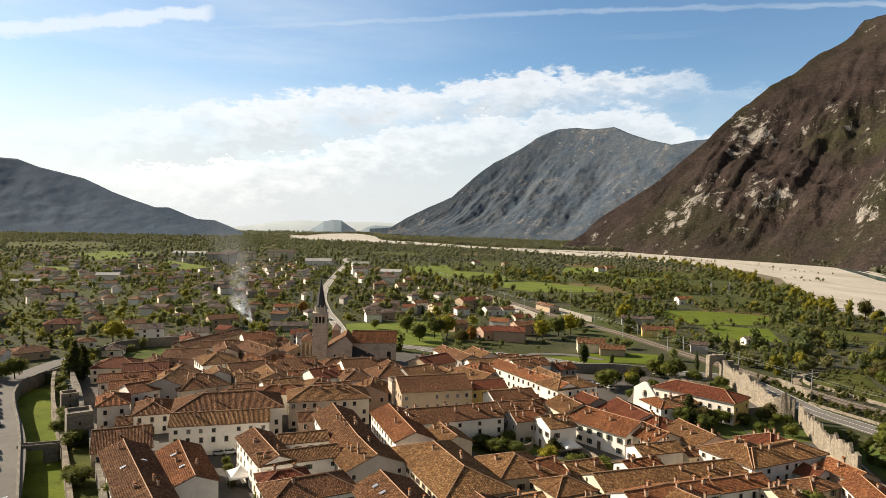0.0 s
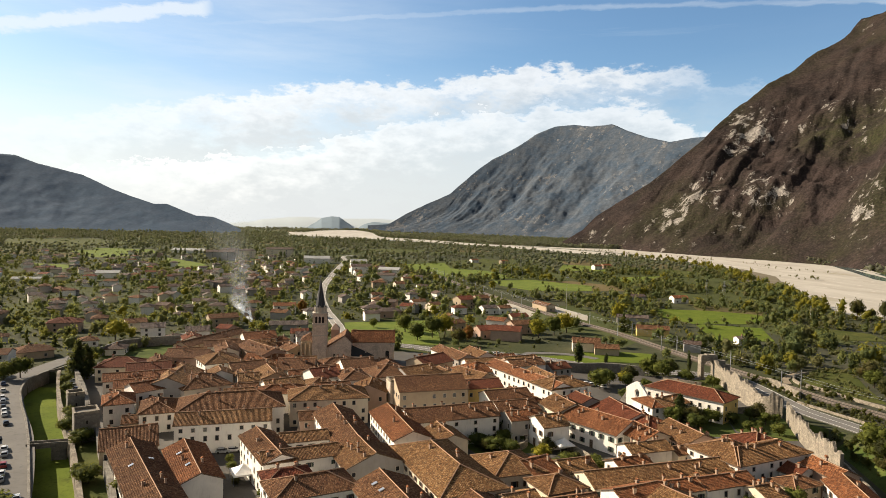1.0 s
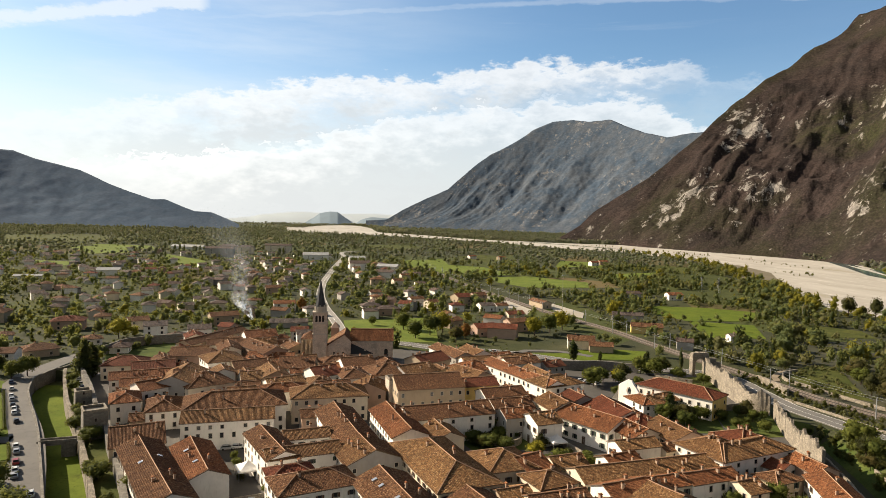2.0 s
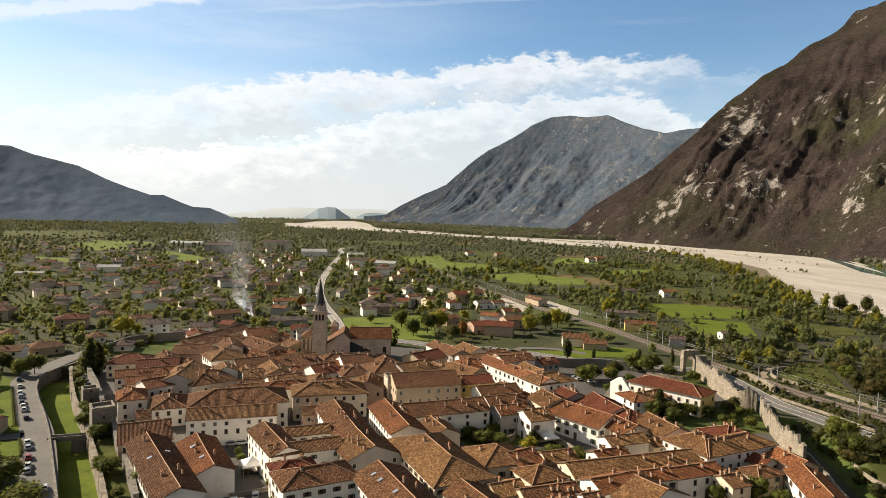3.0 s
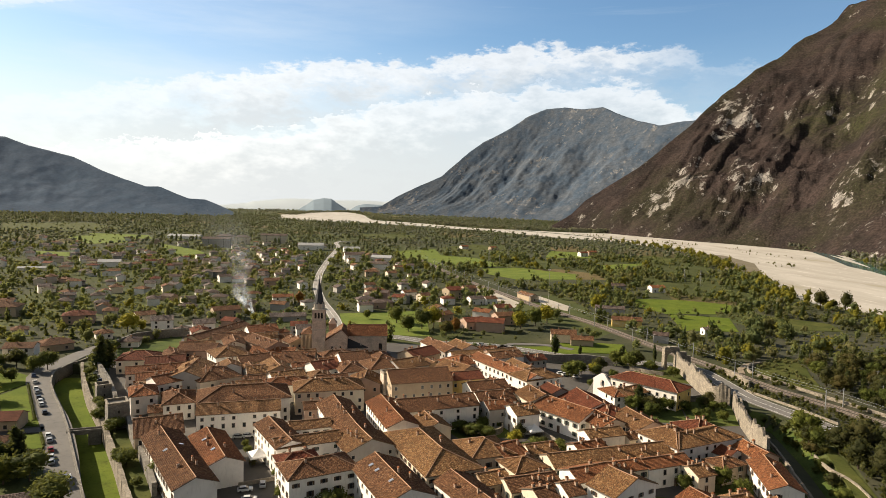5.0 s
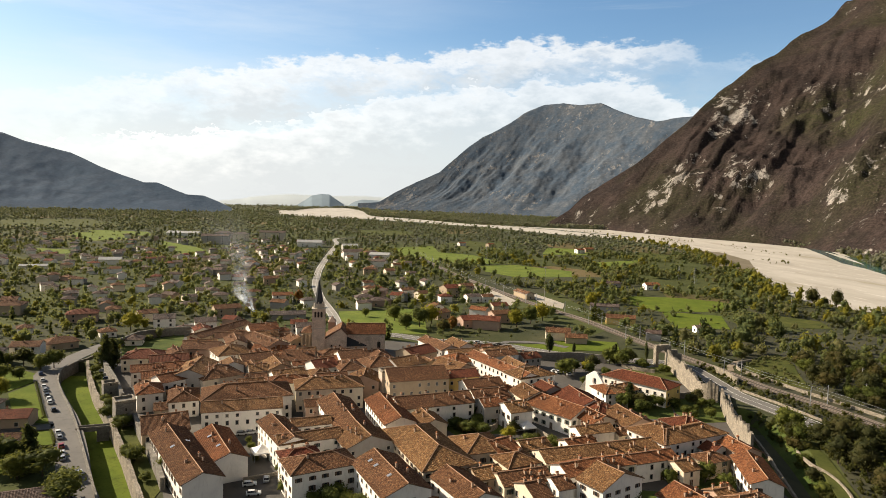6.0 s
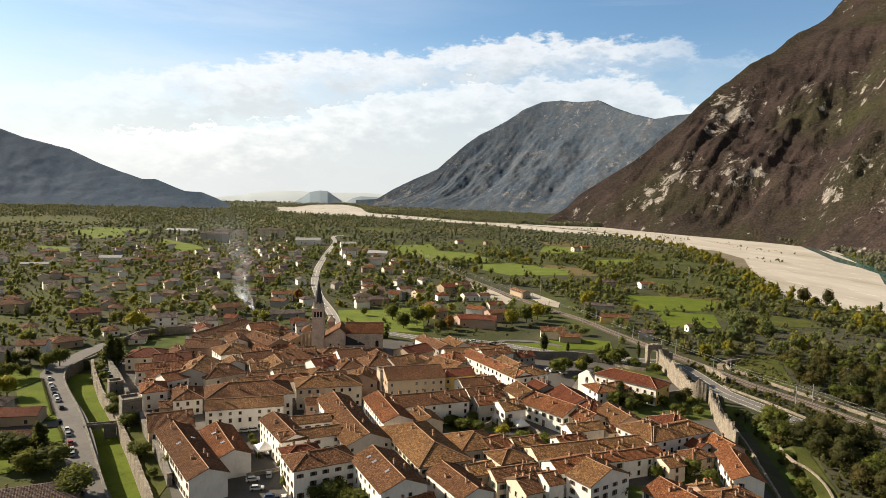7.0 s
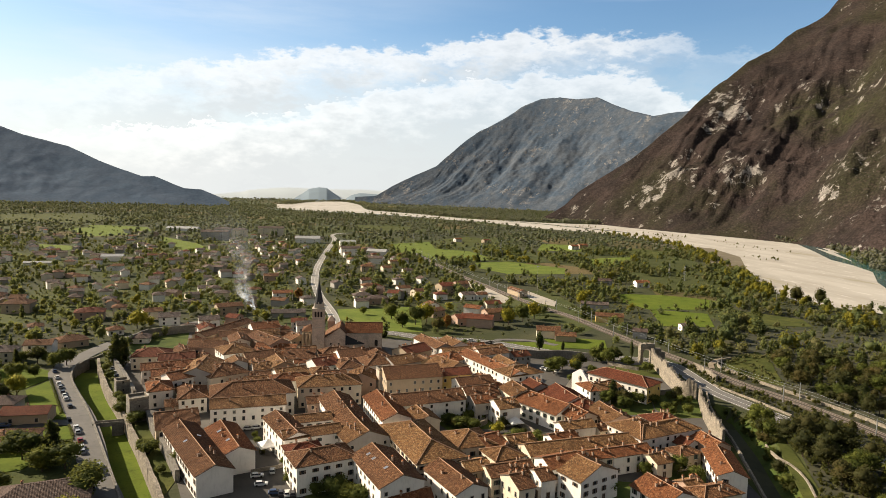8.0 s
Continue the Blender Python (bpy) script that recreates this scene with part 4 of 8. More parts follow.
def chimney_data(k):
    g = Mesh()
    a, b, h = ((0.27, 0.27, 0.8), (0.42, 0.26, 0.7), (0.24, 0.24, 1.1))[k]
    g.box(-a, a, -b, b, -1.4, h, 0)
    g.box(-a - 0.1, a + 0.1, -b - 0.1, b + 0.1, h, h + 0.12, 0)
    for x in (-a + 0.08, a - 0.08):
        g.box(x - 0.08, x + 0.08, -b, b, h + 0.12, h + 0.42, 0)
    g.solid([(-a - 0.16, -b - 0.14, h + 0.42), (a + 0.16, -b - 0.14, h + 0.42), (a + 0.16, b + 0.14, h + 0.42), (-a - 0.16, b + 0.14, h + 0.42), (0, -b - 0.14, h + 0.72), (0, b + 0.14, h + 0.72)],
            [(3, 2, 1, 0), (0, 1, 4), (2, 3, 5), (1, 2, 5, 4), (3, 0, 4, 5)], 1)
    return g.data("chimney", [BRICK, ROOFS[1]])


CHIMNEYS = [chimney_data(k) for k in range(3)]
PITCH = 0.40


def walls_mesh(l, w, h, hip):
    """The plastered body, gables included, closed."""
    g = Mesh()
    x, y = l / 2, w / 2
    g.box(-x, x, -y, y, -0.2, h)
    if not hip:
        t = y * PITCH
        for s in (-1, 1):
            tri = [(s * x, -y, h), (s * x, y, h), (s * x, 0, h + t - 0.05)]
            inner = [(s * (x - 0.4), a, b) for _, a, b in tri]
            g.solid(tri + inner, [(0, 1, 2), (5, 4, 3), (0, 3, 4, 1), (1, 4, 5, 2), (2, 5, 3, 0)])
    return g


def roof_mesh(l, w, h, hip, rnd, over=0.65, pitch=PITCH, tile=0.42):
    """Slopes of raised tile columns that run down to the eaves, a little sagged and uneven, with boarded undersides. Returns the mesh, the ridge lines and the ridge's height."""
    g = Mesh()
    x, y = l / 2, w / 2
    thick = 0.22
    ex, ey = (x + over if hip else x + 0.35), y + over
    ez = h - over * pitch + 0.12
    rise = ey * pitch
    if hip and x < y:
        rise = ex * pitch
    r = max(0.05, ex - rise / pitch) if hip else ex
    rz = ez + rise
    run = rise / pitch
    sag = rnd.uniform(0.05, 0.16)
    wave = [rnd.uniform(-0.05, 0.05) for _ in range(24)]

    def slope(along, inward, reach, half, top):
        """One slope: columns spaced along the eave, each up to the share of the slope that the outline leaves it."""
        n = max(4, int(2 * half / (tile / 2)))
        rows = 4
        k0 = len(g.v)
        for i in range(n + 1):
            a = -half + 2 * half * i / n
            k1 = top(a)
            lift = (0.075 if i % 2 else 0.0) + rnd.uniform(-0.012, 0.012)
            for j in range(rows):
                k = k1 * j / (rows - 1)
                d = sag * k * (1 - (a / half) ** 2)
                e = wave[int((a / half + 1) * 5.5) + 6 * (j % 2)] * k * (1 - k) * 2
                p = along * a + inward * (reach - run * k)
                g.v.append((p.x, p.y, ez + rise * k - d + e + lift * (0.3 if k1 < 0.02 else 1.0)))
        for i in range(n):
            for j in range(rows - 1):
                q = k0 + i * rows + j
                g.f.append((q, q + rows, q + rows + 1, q + 1))
                g.m.append(0)
        e0, e1 = along * -half + inward * reach, along * half + inward * reach
        t0, t1 = inward * (reach - run * top(-half)) + along * -half, inward * (reach - run * top(half)) + along * half
        if hip:
            t0, t1 = inward * (reach - run) + along * -max(0.0, half - run), inward * (reach - run) + along * max(0.0, half - run)
        low, up = ez - thick, ez + rise - thick
        g.face([(e0.x, e0.y, ez), (e0.x, e0.y, low), (e1.x, e1.y, low), (e1.x, e1.y, ez)], 1)
        g.face([(e0.x, e0.y, low), (t0.x, t0.y, up), (t1.x, t1.y, up), (e1.x, e1.y, low)], 1)
        if not hip:
            for e, t in ((e0, t0), (e1, t1)):
                g.face([(e.x, e.y, ez), (e.x, e.y, low), (t.x, t.y, up), (t.x, t.y, up + thick)], 1)

    X, Y = Vector((1, 0)), Vector((0, 1))
    for s in (-1, 1):
        slope(X * -s, Y * s, ey, ex, (lambda a: max(0.0, min(1.0, (ex - abs(a)) / run))) if hip else (lambda a: 1.0))
        if hip:
            slope(Y * s, X * s, ex, ey, lambda a: max(0.0, min(1.0, (ey - abs(a)) / run)))
    ry = max(0.0, ey - run)
    lines = []
    for v in ([-ry, ry] if ry > 0.1 else [0.0]):
        lines.append([(u * r, v, rz + 0.05 - (sag * (1 - (u * r / ex) ** 2) if not hip else 0.0)) for u in (-1, -0.5, 0, 0.5, 1)])
    if hip:
        for sx in (-1, 1):
            for sy in (-1, 1):
                lines.append([(sx * ex, sy * ey, ez + 0.05), (sx * r, sy * ry, rz + 0.05)])
    return g, lines, rz


def sweep(g, line, r=0.17, n=5, lift=0.05):
    """One closed pipe along a line."""
    p = [Vector(q) + Vector((0, 0, lift)) for q in line]
    k0 = len(g.v)
    for i, c in enumerate(p):
        q = (p[min(i + 1, len(p) - 1)] - p[max(i - 1, 0)]).to_track_quat("Z", "Y")
        g.v += [tuple(c + q @ Vector((r * math.cos(6.2832 * a / n), r * math.sin(6.2832 * a / n), 0))) for a in range(n)]
    for i in range(len(p) - 1):
        for a in range(n):
            b = (a + 1) % n
            g.f.append((k0 + i * n + a, k0 + i * n + b, k0 + (i + 1) * n + b, k0 + (i + 1) * n + a))
            g.m.append(0)
    g.f += [tuple(k0 + a for a in range(n - 1, -1, -1)), tuple(k0 + (len(p) - 1) * n + a for a in range(n))]
    g.m += [0, 0]


def caps(lines, parent, r=0.13):
    for line in lines:
        if (Vector(line[-1]) - Vector(line[0])).length > 0.5:
            g = Mesh()
            sweep(g, line, r)
            part("ridge_cap", g, RIDGE, parent)


HOUSE_NO = [0]
TOWN_BOXES = []
COLOUR_WORDS = {"white": "white", "cream": "cream", "sand": "sand-coloured", "yellow": "yellow", "grey": "grey", "pink": "pinkish"}
ROOF_WORDS = ("weathered brown", "warm orange", "mottled ochre", "dark red")


def town_house(x, y, l, w, h, turn, hip=False, wall=None, roof=None, shutters=None, chimneys=None, windows=True, skylights=0, door=True, base=0.1, plain=False, blank_gables=False, end_colour=None):
    """One house: body, tiled roof, ridge caps, chimneys, windows on the sides that face the open."""
    HOUSE_NO[0] += 1
    rnd = random.Random(HOUSE_NO[0] * 71 + 5)
    if l < w and hip:
        l, w, turn = w, l, turn + 90
    turn %= 180
    if not plain:
        l, w, h = l * 1.06, w * 1.14, h - 0.3
    TOWN_BOXES.append((x, y, l, w, turn))
    wall = wall or rnd.choice(["white", "cream", "cream", "sand", "white", "sand", "pink", "grey"])
    roof = rnd.choice([0, 0, 0, 1, 1, 2, 2, 2, 3]) if roof is None else roof
    shutters = rnd.choice([0, 0, 1, 2]) if shutters is None else shutters
    if y > 215:
        shutters = 0
    ob = thing("house", pose(x, y, base, 0, 0, turn), f"{COLOUR_WORDS[wall]} plastered old town house with {ROOF_WORDS[roof]} tiled roof", "house", "old town houses")
    if plain:
        door = False
    part("wall", walls_mesh(l, w, h, hip), PLASTER[wall], ob)
    if end_colour:
        s = 1 if math.cos(radians(turn)) > 0 else -1
        g = Mesh()
        face = [(-w / 2 + 0.02, 0.1), (w / 2 - 0.02, 0.1), (w / 2 - 0.02, h - 0.05), (0, h - 0.05 if hip else h + w / 2 * PITCH - 0.12), (-w / 2 + 0.02, h - 0.05)]
        ring = [(s * l / 2, a * s, b) for a, b in face] + [(s * (l / 2 + 0.06), a * s, b) for a, b in face]
        g.solid(ring, [(4, 3, 2, 1, 0), (5, 6, 7, 8, 9)] + [(i, (i + 1) % 5, 5 + (i + 1) % 5, 5 + i) for i in range(5)])
        part("end_wall", g, PLASTER[end_colour], ob, f"{COLOUR_WORDS[end_colour]} rendered gable end")
    rm, lines, rz = roof_mesh(l, w, h, hip, rnd, tile=0.36 if y < 250 else 0.6)
    roof_ob = part("roof", rm, [ROOFS[roof], WOOD], ob)
    caps(lines, roof_ob)
    n = chimneys if chimneys is not None else rnd.choice([2, 3, 4, 5]) + int(l / 10)
    for _ in range(n):
        u = rnd.uniform(-0.42, 0.42) * l * (0.6 if hip else 1)
        v = rnd.choice([-1, 1]) * rnd.uniform(0.12, 0.62) * w / 2
        z = h + (w / 2 - abs(v)) * PITCH
        part("chimney", CHIMNEYS[rnd.randrange(3)], None, ob, m=pose(u, v, z, 0, 0, rnd.choice([0, 90])))
    for _ in range(skylights):
        u, v = rnd.uniform(-0.35, 0.35) * l, rnd.choice([-1, 1]) * rnd.uniform(0.3, 0.55) * w / 2
        s = Mesh()
        s.box(-0.5, 0.5, -0.65, 0.65, 0.08, 0.24, 0)
        s.box(-0.4, 0.4, -0.55, 0.55, 0.24, 0.26, 1)
        part("skylight", s, [STEEL, GLOSS], ob, m=pose(u, v, h + (w / 2 - abs(v)) * PITCH + 0.1, 21.8 * (1 if v < 0 else -1), 0, 0))
    if not windows:
        return ob
    storeys = max(1, int((h + 0.4) / 3.0))
    sides_ = [(0, -w / 2, l, 0.0), (0, w / 2, l, 180.0), (-l / 2, 0, w, -90.0), (l / 2, 0, w, 90.0)]
    for px, py, span, rot in sides_:
        out = Vector((math.sin(radians(rot + turn)), -math.cos(radians(rot + turn))))
        if out.dot(Vector((-x, -80 - y)).normalized()) < -0.05:
            continue
        if blank_gables and rot in (-90.0, 90.0):
            continue
        cols = max(1, int(span / 3.3))
        skip = rnd.random() < 0.15
        for s in range(storeys):
            z = 0.9 + s * (h - 0.5) / storeys
            for c in range(cols):
                if rnd.random() < 0.13 or (skip and c % 2):
                    continue
                a = (c + 0.5 - cols / 2) * span / cols + rnd.uniform(-0.15, 0.15)
                m = pose(px, py, z, 0, 0, rot) @ pose(a, 0, 0)
                if s == 0 and c == cols // 2 and door:
                    part("door", DOOR, None, ob, m=pose(px, py, 0, 0, 0, rot) @ pose(a, 0, 0))
                elif plain or y > 226:
                    if rnd.random() < (0.6 if plain else 0.95):
                        part("window", FAR_WINDOW, None, ob, m=m @ Matrix.Diagonal((0.85, 1, 0.95, 1)))
                else:
                    put_window(ob, m @ Matrix.Diagonal((1, 1, 0.75 if s == storeys - 1 and storeys > 2 else 1, 1)), shutters)
    return ob


GLOSS = m_plain("skylight_glass", (0.5, 0.52, 0.55), 0.12, 0.6)
town_house(-58.2, 199.9, 26.5, 9.4, 9.5, 13, wall="white", roof=2, shutters=0, chimneys=3)
town_house(-60.3, 215.3, 30.9, 15.0, 10, 16, hip=True, wall="white", roof=0)
town_house(-65.8, 158.1, 42.4, 9.7, 8, 121, wall="white", roof=0, chimneys=4, skylights=2, blank_gables=True)
town_house(-57.1, 166.8, 26.1, 9.2, 7.5, 117, wall="white", roof=1, chimneys=3, skylights=2, blank_gables=True)
town_house(-81.8, 187.0, 14.0, 15.0, 7, 23, wall="sand", roof=0)
town_house(-86.0, 219.8, 9.6, 15.0, 7, 18, hip=True)
town_house(-92.0, 214.5, 6.2, 6.6, 4, 18)
town_house(-96.7, 242.8, 16.1, 9.4, 8, 44)
town_house(-91.3, 252.1, 22.7, 12.0, 9, 93)
town_house(-110.1, 261.0, 22.9, 8.6, 7, 22, wall="white", roof=1)
town_house(-126.1, 284.1, 17.0, 12.2, 7, 9, hip=True, wall="cream", roof=3, chimneys=1)
town_house(-102.5, 299.3, 17.7, 10.8, 8, 176, wall="pink", roof=0)
town_house(-84.8, 286.1, 14.3, 15.0, 9, 31, hip=True, wall="white", roof=2)
town_house(-113.6, 324.5, 5.9, 9.5, 7, 16)
town_house(-105.3, 341.8, 43.9, 8.1, 8, 69)
town_house(-73.5, 314.6, 26.0, 10.6, 8, 130)
town_house(-82.6, 348.2, 15.6, 11.6, 8, 26)
town_house(-59.3, 323.6, 10.2, 9.0, 7, 124)
town_house(-66.4, 304.1, 21.1, 8.4, 6, 173)
town_house(-70.6, 282.6, 17.3, 9.6, 7, 31)
town_house(-50.7, 284.0, 14.7, 14.4, 7, 182)
town_house(-81.6, 249.5, 16.9, 15.0, 8, 37, hip=True)
town_house(-66.1, 260.8, 7.6, 9.2, 7, 19)
town_house(-50.7, 251.4, 13.7, 9.9, 7, 29)
town_house(-30.0, 229.1, 25.3, 12.6, 9.5, 12, hip=True, wall="cream", roof=2, shutters=1)
town_house(-29.3, 211.7, 14.9, 6.9, 7, 15)
town_house(-39.0, 174.0, 23.3, 8.0, 9.5, 118, wall="white", roof=0, chimneys=1)
town_house(-29.6, 168.9, 19.2, 7.2, 9.5, 22, wall="white", roof=2, chimneys=2)
town_house(-31.0, 184.2, 12.6, 6.5, 9, 18, wall="white", roof=2, chimneys=1)
town_house(-20.1, 192.8, 33.0, 10.6, 9, 109)
town_house(-11.6, 168.4, 12.8, 13.8, 9, 113)
town_house(-23.3, 147.4, 18.3, 10.4, 10, 25, hip=True, wall="white", roof=0, shutters=1, chimneys=1)
town_house(-29.9, 153.0, 10.5, 7.1, 10, 23, hip=True, wall="white", roof=3, chimneys=2)
town_house(-2.4, 138.0, 24.2, 12.1, 10, 113, wall="white", roof=0, chimneys=2, skylights=3)
town_house(8.7, 162.4, 33.8, 15.0, 9, 111, hip=True, wall="cream", roof=2, chimneys=3)
town_house(-3.8, 196.8, 28.1, 9.8, 9, 107, wall="white", roof=1, chimneys=3)
town_house(12.4, 208.4, 28.4, 11.6, 9, 18, wall="white", roof=0, chimneys=6)
town_house(6.1, 238.2, 24.3, 15.0, 11, 14, wall="sand", roof=0, chimneys=0)
town_house(26.7, 250.6, 14.2, 9.2, 8, 16, wall="yellow", roof=3, chimneys=1)
town_house(25.0, 264.3, 15.9, 11.5, 8, 129)
town_house(27.8, 278.2, 12.9, 15.0, 8, 127, hip=True)
town_house(46.5, 259.6, 44.4, 8.3, 10, 116, wall="white", roof=1, chimneys=6)
town_house(57.7, 246.1, 17.6, 11.6, 10, 26, hip=True, wall="white", roof=2, chimneys=2)
town_house(36.3, 224.8, 14.4, 11.0, 6.5, 16)
town_house(53.8, 221.7, 13.1, 11.3, 8, 107)
town_house(36.1, 210.0, 10.0, 8.1, 8, 17)
town_house(44.1, 204.1, 8.8, 9.9, 8, 20)
town_house(62.9, 207.1, 21.6, 13.2, 7, 126)
town_house(73.4, 216.6, 19.2, 14.9, 6.5, 103, wall="white", roof=3, chimneys=2)
town_house(78.3, 205.6, 11.4, 12.2, 7, 112, hip=True)
town_house(73.3, 194.8, 10.4, 10.4, 7, 111)
town_house(85.8, 194.7, 16.0, 11.5, 7, 104)
town_house(67.7, 180.4, 12.8, 6.5, 8, 16)
town_house(98.0, 174.2, 26.5, 10.2, 9, 23, hip=True, wall="white", roof=2, chimneys=3)
town_house(90.3, 174.6, 15.7, 13.8, 9, 116, hip=True, wall="white", roof=2, chimneys=3)
town_house(105.7, 189.2, 12.3, 11.6, 7, 16, hip=True)
town_house(107.6, 242.1, 29.3, 11.1, 8.5, 131, hip=True, wall="white", roof=3, chimneys=2, end_colour="yellow")
town_house(89.8, 234.8, 6.8, 11.3, 6, 15, hip=True, wall="white", roof=1, chimneys=1)
town_house(96.3, 236.6, 13.2, 8.5, 6, 30)
town_house(64.9, 163.9, 40.3, 9.1, 7, 15, wall="cream", roof=2, chimneys=4)
town_house(60.8, 173.3, 10.2, 6.5, 6, 22)
town_house(60.5, 137.7, 9.1, 14.4, 9, 121, wall="white", roof=2, chimneys=1)
town_house(67.3, 155.1, 11.2, 6.5, 7, 17)
town_house(80.2, 158.6, 15.0, 6.5, 7, 18)
town_house(89.0, 154.2, 6.2, 7.3, 6, 20)
town_house(105.8, 168.0, 5.1, 7.0, 6, 118, wall="white", roof=3, chimneys=1)
town_house(101.0, 160.6, 9.3, 6.5, 6, 22, hip=True, wall="sand", roof=0, chimneys=1)
town_house(113.8, 166.5, 10.7, 7.3, 7, 101)
town_house(109.5, 147.8, 20.4, 7.9, 7, 77, wall="white", roof=1, chimneys=2)
town_house(96.4, 128.1, 13.4, 6.8, 7, 17, hip=True)
town_house(81.6, 129.7, 13.4, 11.5, 6, 112)
town_house(93.1, 136.4, 6.2, 6.5, 5, 19)
town_house(25.8, 165.7, 12.3, 14.3, 8.5, 17, hip=True, wall="cream", roof=2, chimneys=1)
town_house(36.1, 154.0, 10.4, 8.8, 8, 23, hip=True, wall="cream", roof=2, chimneys=1)
town_house(32.4, 164.8, 8.2, 9.7, 8, 30)
town_house(18.5, 135.0, 18.9, 9.5, 8, 116, wall="white", roof=0, chimneys=3)
town_house(25.5, 146.5, 8.0, 7.4, 7, 22)
town_house(37.3, 133.0, 5.2, 9.6, 8, 22)
town_house(36.1, 143.7, 14.7, 8.2, 7, 17)
town_house(46.1, 139.7, 4.8, 7.7, 7, 19)
town_house(4.5, 127.7, 11.8, 6.5, 6, 13, wall="grey", roof=1, chimneys=1)
town_house(-24.6, 263.7, 10.1, 15.0, 8, 20, hip=True)
town_house(-37.2, 265.4, 10.6, 11.4, 8, 32)
town_house(-24.4, 281.7, 13.6, 13.6, 8, 21)
town_house(-10.6, 270.4, 14.1, 14.8, 8, 25, hip=True)
town_house(1.6, 271.4, 15.3, 11.7, 8, 35)
town_house(7.8, 293.3, 16.2, 11.5, 8, 43)
town_house(-15.8, 243.5, 12.1, 11.5, 8, 88)


# ---- the houses that fill the blocks between ----
OPEN = []


def clear(poly):
    OPEN.append(poly)


clear([(-17.0, 237.6), (-12.8, 237.6), (-2.2, 195.3), (10.2, 154.2), (15.0, 130.9), (7.4, 130.9), (0.4, 154.2), (-11.1, 195.2)])        # high street
clear([(-15.9, 237.6), (-12.1, 237.7), (-10.1, 274.6), (-14.1, 279.8)])
clear([(-79.3, 200.9), (-74.3, 204.1), (-82.5, 236.3), (-92.8, 293.8), (-96.0, 293.7), (-90.9, 253.2)])                          # west lane
clear([(-71.6, 217.6), (-47.6, 221.5), (-44.0, 195.0), (-47.1, 178.1), (-65.6, 194.9)])                                  # yard before the long house
clear([(-149.5, 291.8), (-142.3, 292.0), (-116.5, 243.9), (-107.8, 224.3), (-79.5, 172.9), (-66.4, 150.3), (-58.0, 131.6), (-65.3, 131.7), (-109.9, 220.6)])  # inside the west wall
clear([(-84.0, 418.6), (8.2, 425.0), (6.8, 304.5), (-54.0, 302.3)])                                         # round the church
clear([(-163.0, 343.1), (-130.1, 360.3), (-122.4, 330.6), (-120.8, 292.8), (-138.0, 281.2)])                                 # gardens inside the north-west corner
clear([(-5.4, 367.1), (119.8, 320.5), (113.9, 301.1), (78.0, 299.8), (48.7, 321.6), (19.1, 334.2), (-4.9, 338.9)])               # under the ring road
clear([(15.9, 226.2), (41.5, 229.0), (44.1, 212.0), (52.9, 200.8), (53.6, 186.8), (46.5, 178.4), (40.1, 192.6), (31.4, 195.6), (21.9, 189.5), (15.0, 205.0)])  # walled garden
BLOCKS = [[(-0.3, 218.6), (15.7, 221.0), (21.9, 189.5), (12.4, 170.5), (9.5, 178.3)], [(18.6, 173.0), (63.7, 178.4), (72.9, 173.1), (61.4, 134.0), (14.2, 132.6)], [(67.7, 208.8), (92.0, 212.6), (93.0, 178.5), (61.7, 170.5)], [(-102.5, 210.3), (-125.7, 271.3), (-120.8, 292.8), (-128.3, 360.4), (-104.9, 387.7), (-87.4, 394.4), (-57.6, 348.3), (-4.8, 333.1), (19.0, 329.9), (51.1, 313.8), (75.2, 293.8), (52.1, 238.9), (40.2, 229.0), (14.7, 226.2), (-0.4, 237.9), (-15.9, 237.6), (-40.3, 229.2), (-82.5, 236.3), (-79.3, 200.9)],
          [(-31.6, 200.0), (-14.0, 206.6), (-8.4, 183.6), (-20.3, 175.6)], [(-1.3, 208.1), (16.3, 208.3), (21.7, 186.6), (18.5, 170.5), (10.7, 170.5)], [(26.5, 169.0), (61.7, 170.5), (64.8, 145.5), (52.6, 134.0), (22.8, 132.5)],
          [(66.9, 205.5), (95.3, 207.8), (90.9, 175.8), (61.7, 170.5)], [(69.9, 170.0), (94.9, 174.7), (99.0, 164.1), (87.7, 156.1), (65.0, 146.3)], [(46.8, 238.8), (69.1, 243.5), (73.1, 215.9), (56.1, 205.4), (46.4, 219.2)]]
CELL = 0.75
GRID = np.zeros((420, 360), bool)          # cells that a house may still take: x from -150, y from 100


def grid_places(i, j):
    return -150 + (i + 0.5) * CELL, 100 + (j + 0.5) * CELL


def mark_free():
    i, j = np.meshgrid(np.arange(GRID.shape[0]), np.arange(GRID.shape[1]), indexing="ij")
    x, y = grid_places(i, j)

    def within(poly):
        hit = np.zeros(x.shape, bool)
        for (x0, y0), (x1, y1) in zip(poly, poly[1:] + poly[:1]):
            if y0 != y1:
                hit ^= ((y0 > y) != (y1 > y)) & (x < (x1 - x0) * (y - y0) / (y1 - y0) + x0)
        return hit

    town = within(TOWN)
    for b in BLOCKS:
        GRID[...] |= within(b) & town
    for o in OPEN:
        GRID[within(o)] = False
    for bx, by, bl, bw, bt in TOWN_BOXES:
        c, s = math.cos(radians(bt)), math.sin(radians(bt))
        GRID[(np.abs((x - bx) * c + (y - by) * s) < bl / 2 - 0.3) & (np.abs((y - by) * c - (x - bx) * s) < bw / 2 - 0.3)] = False


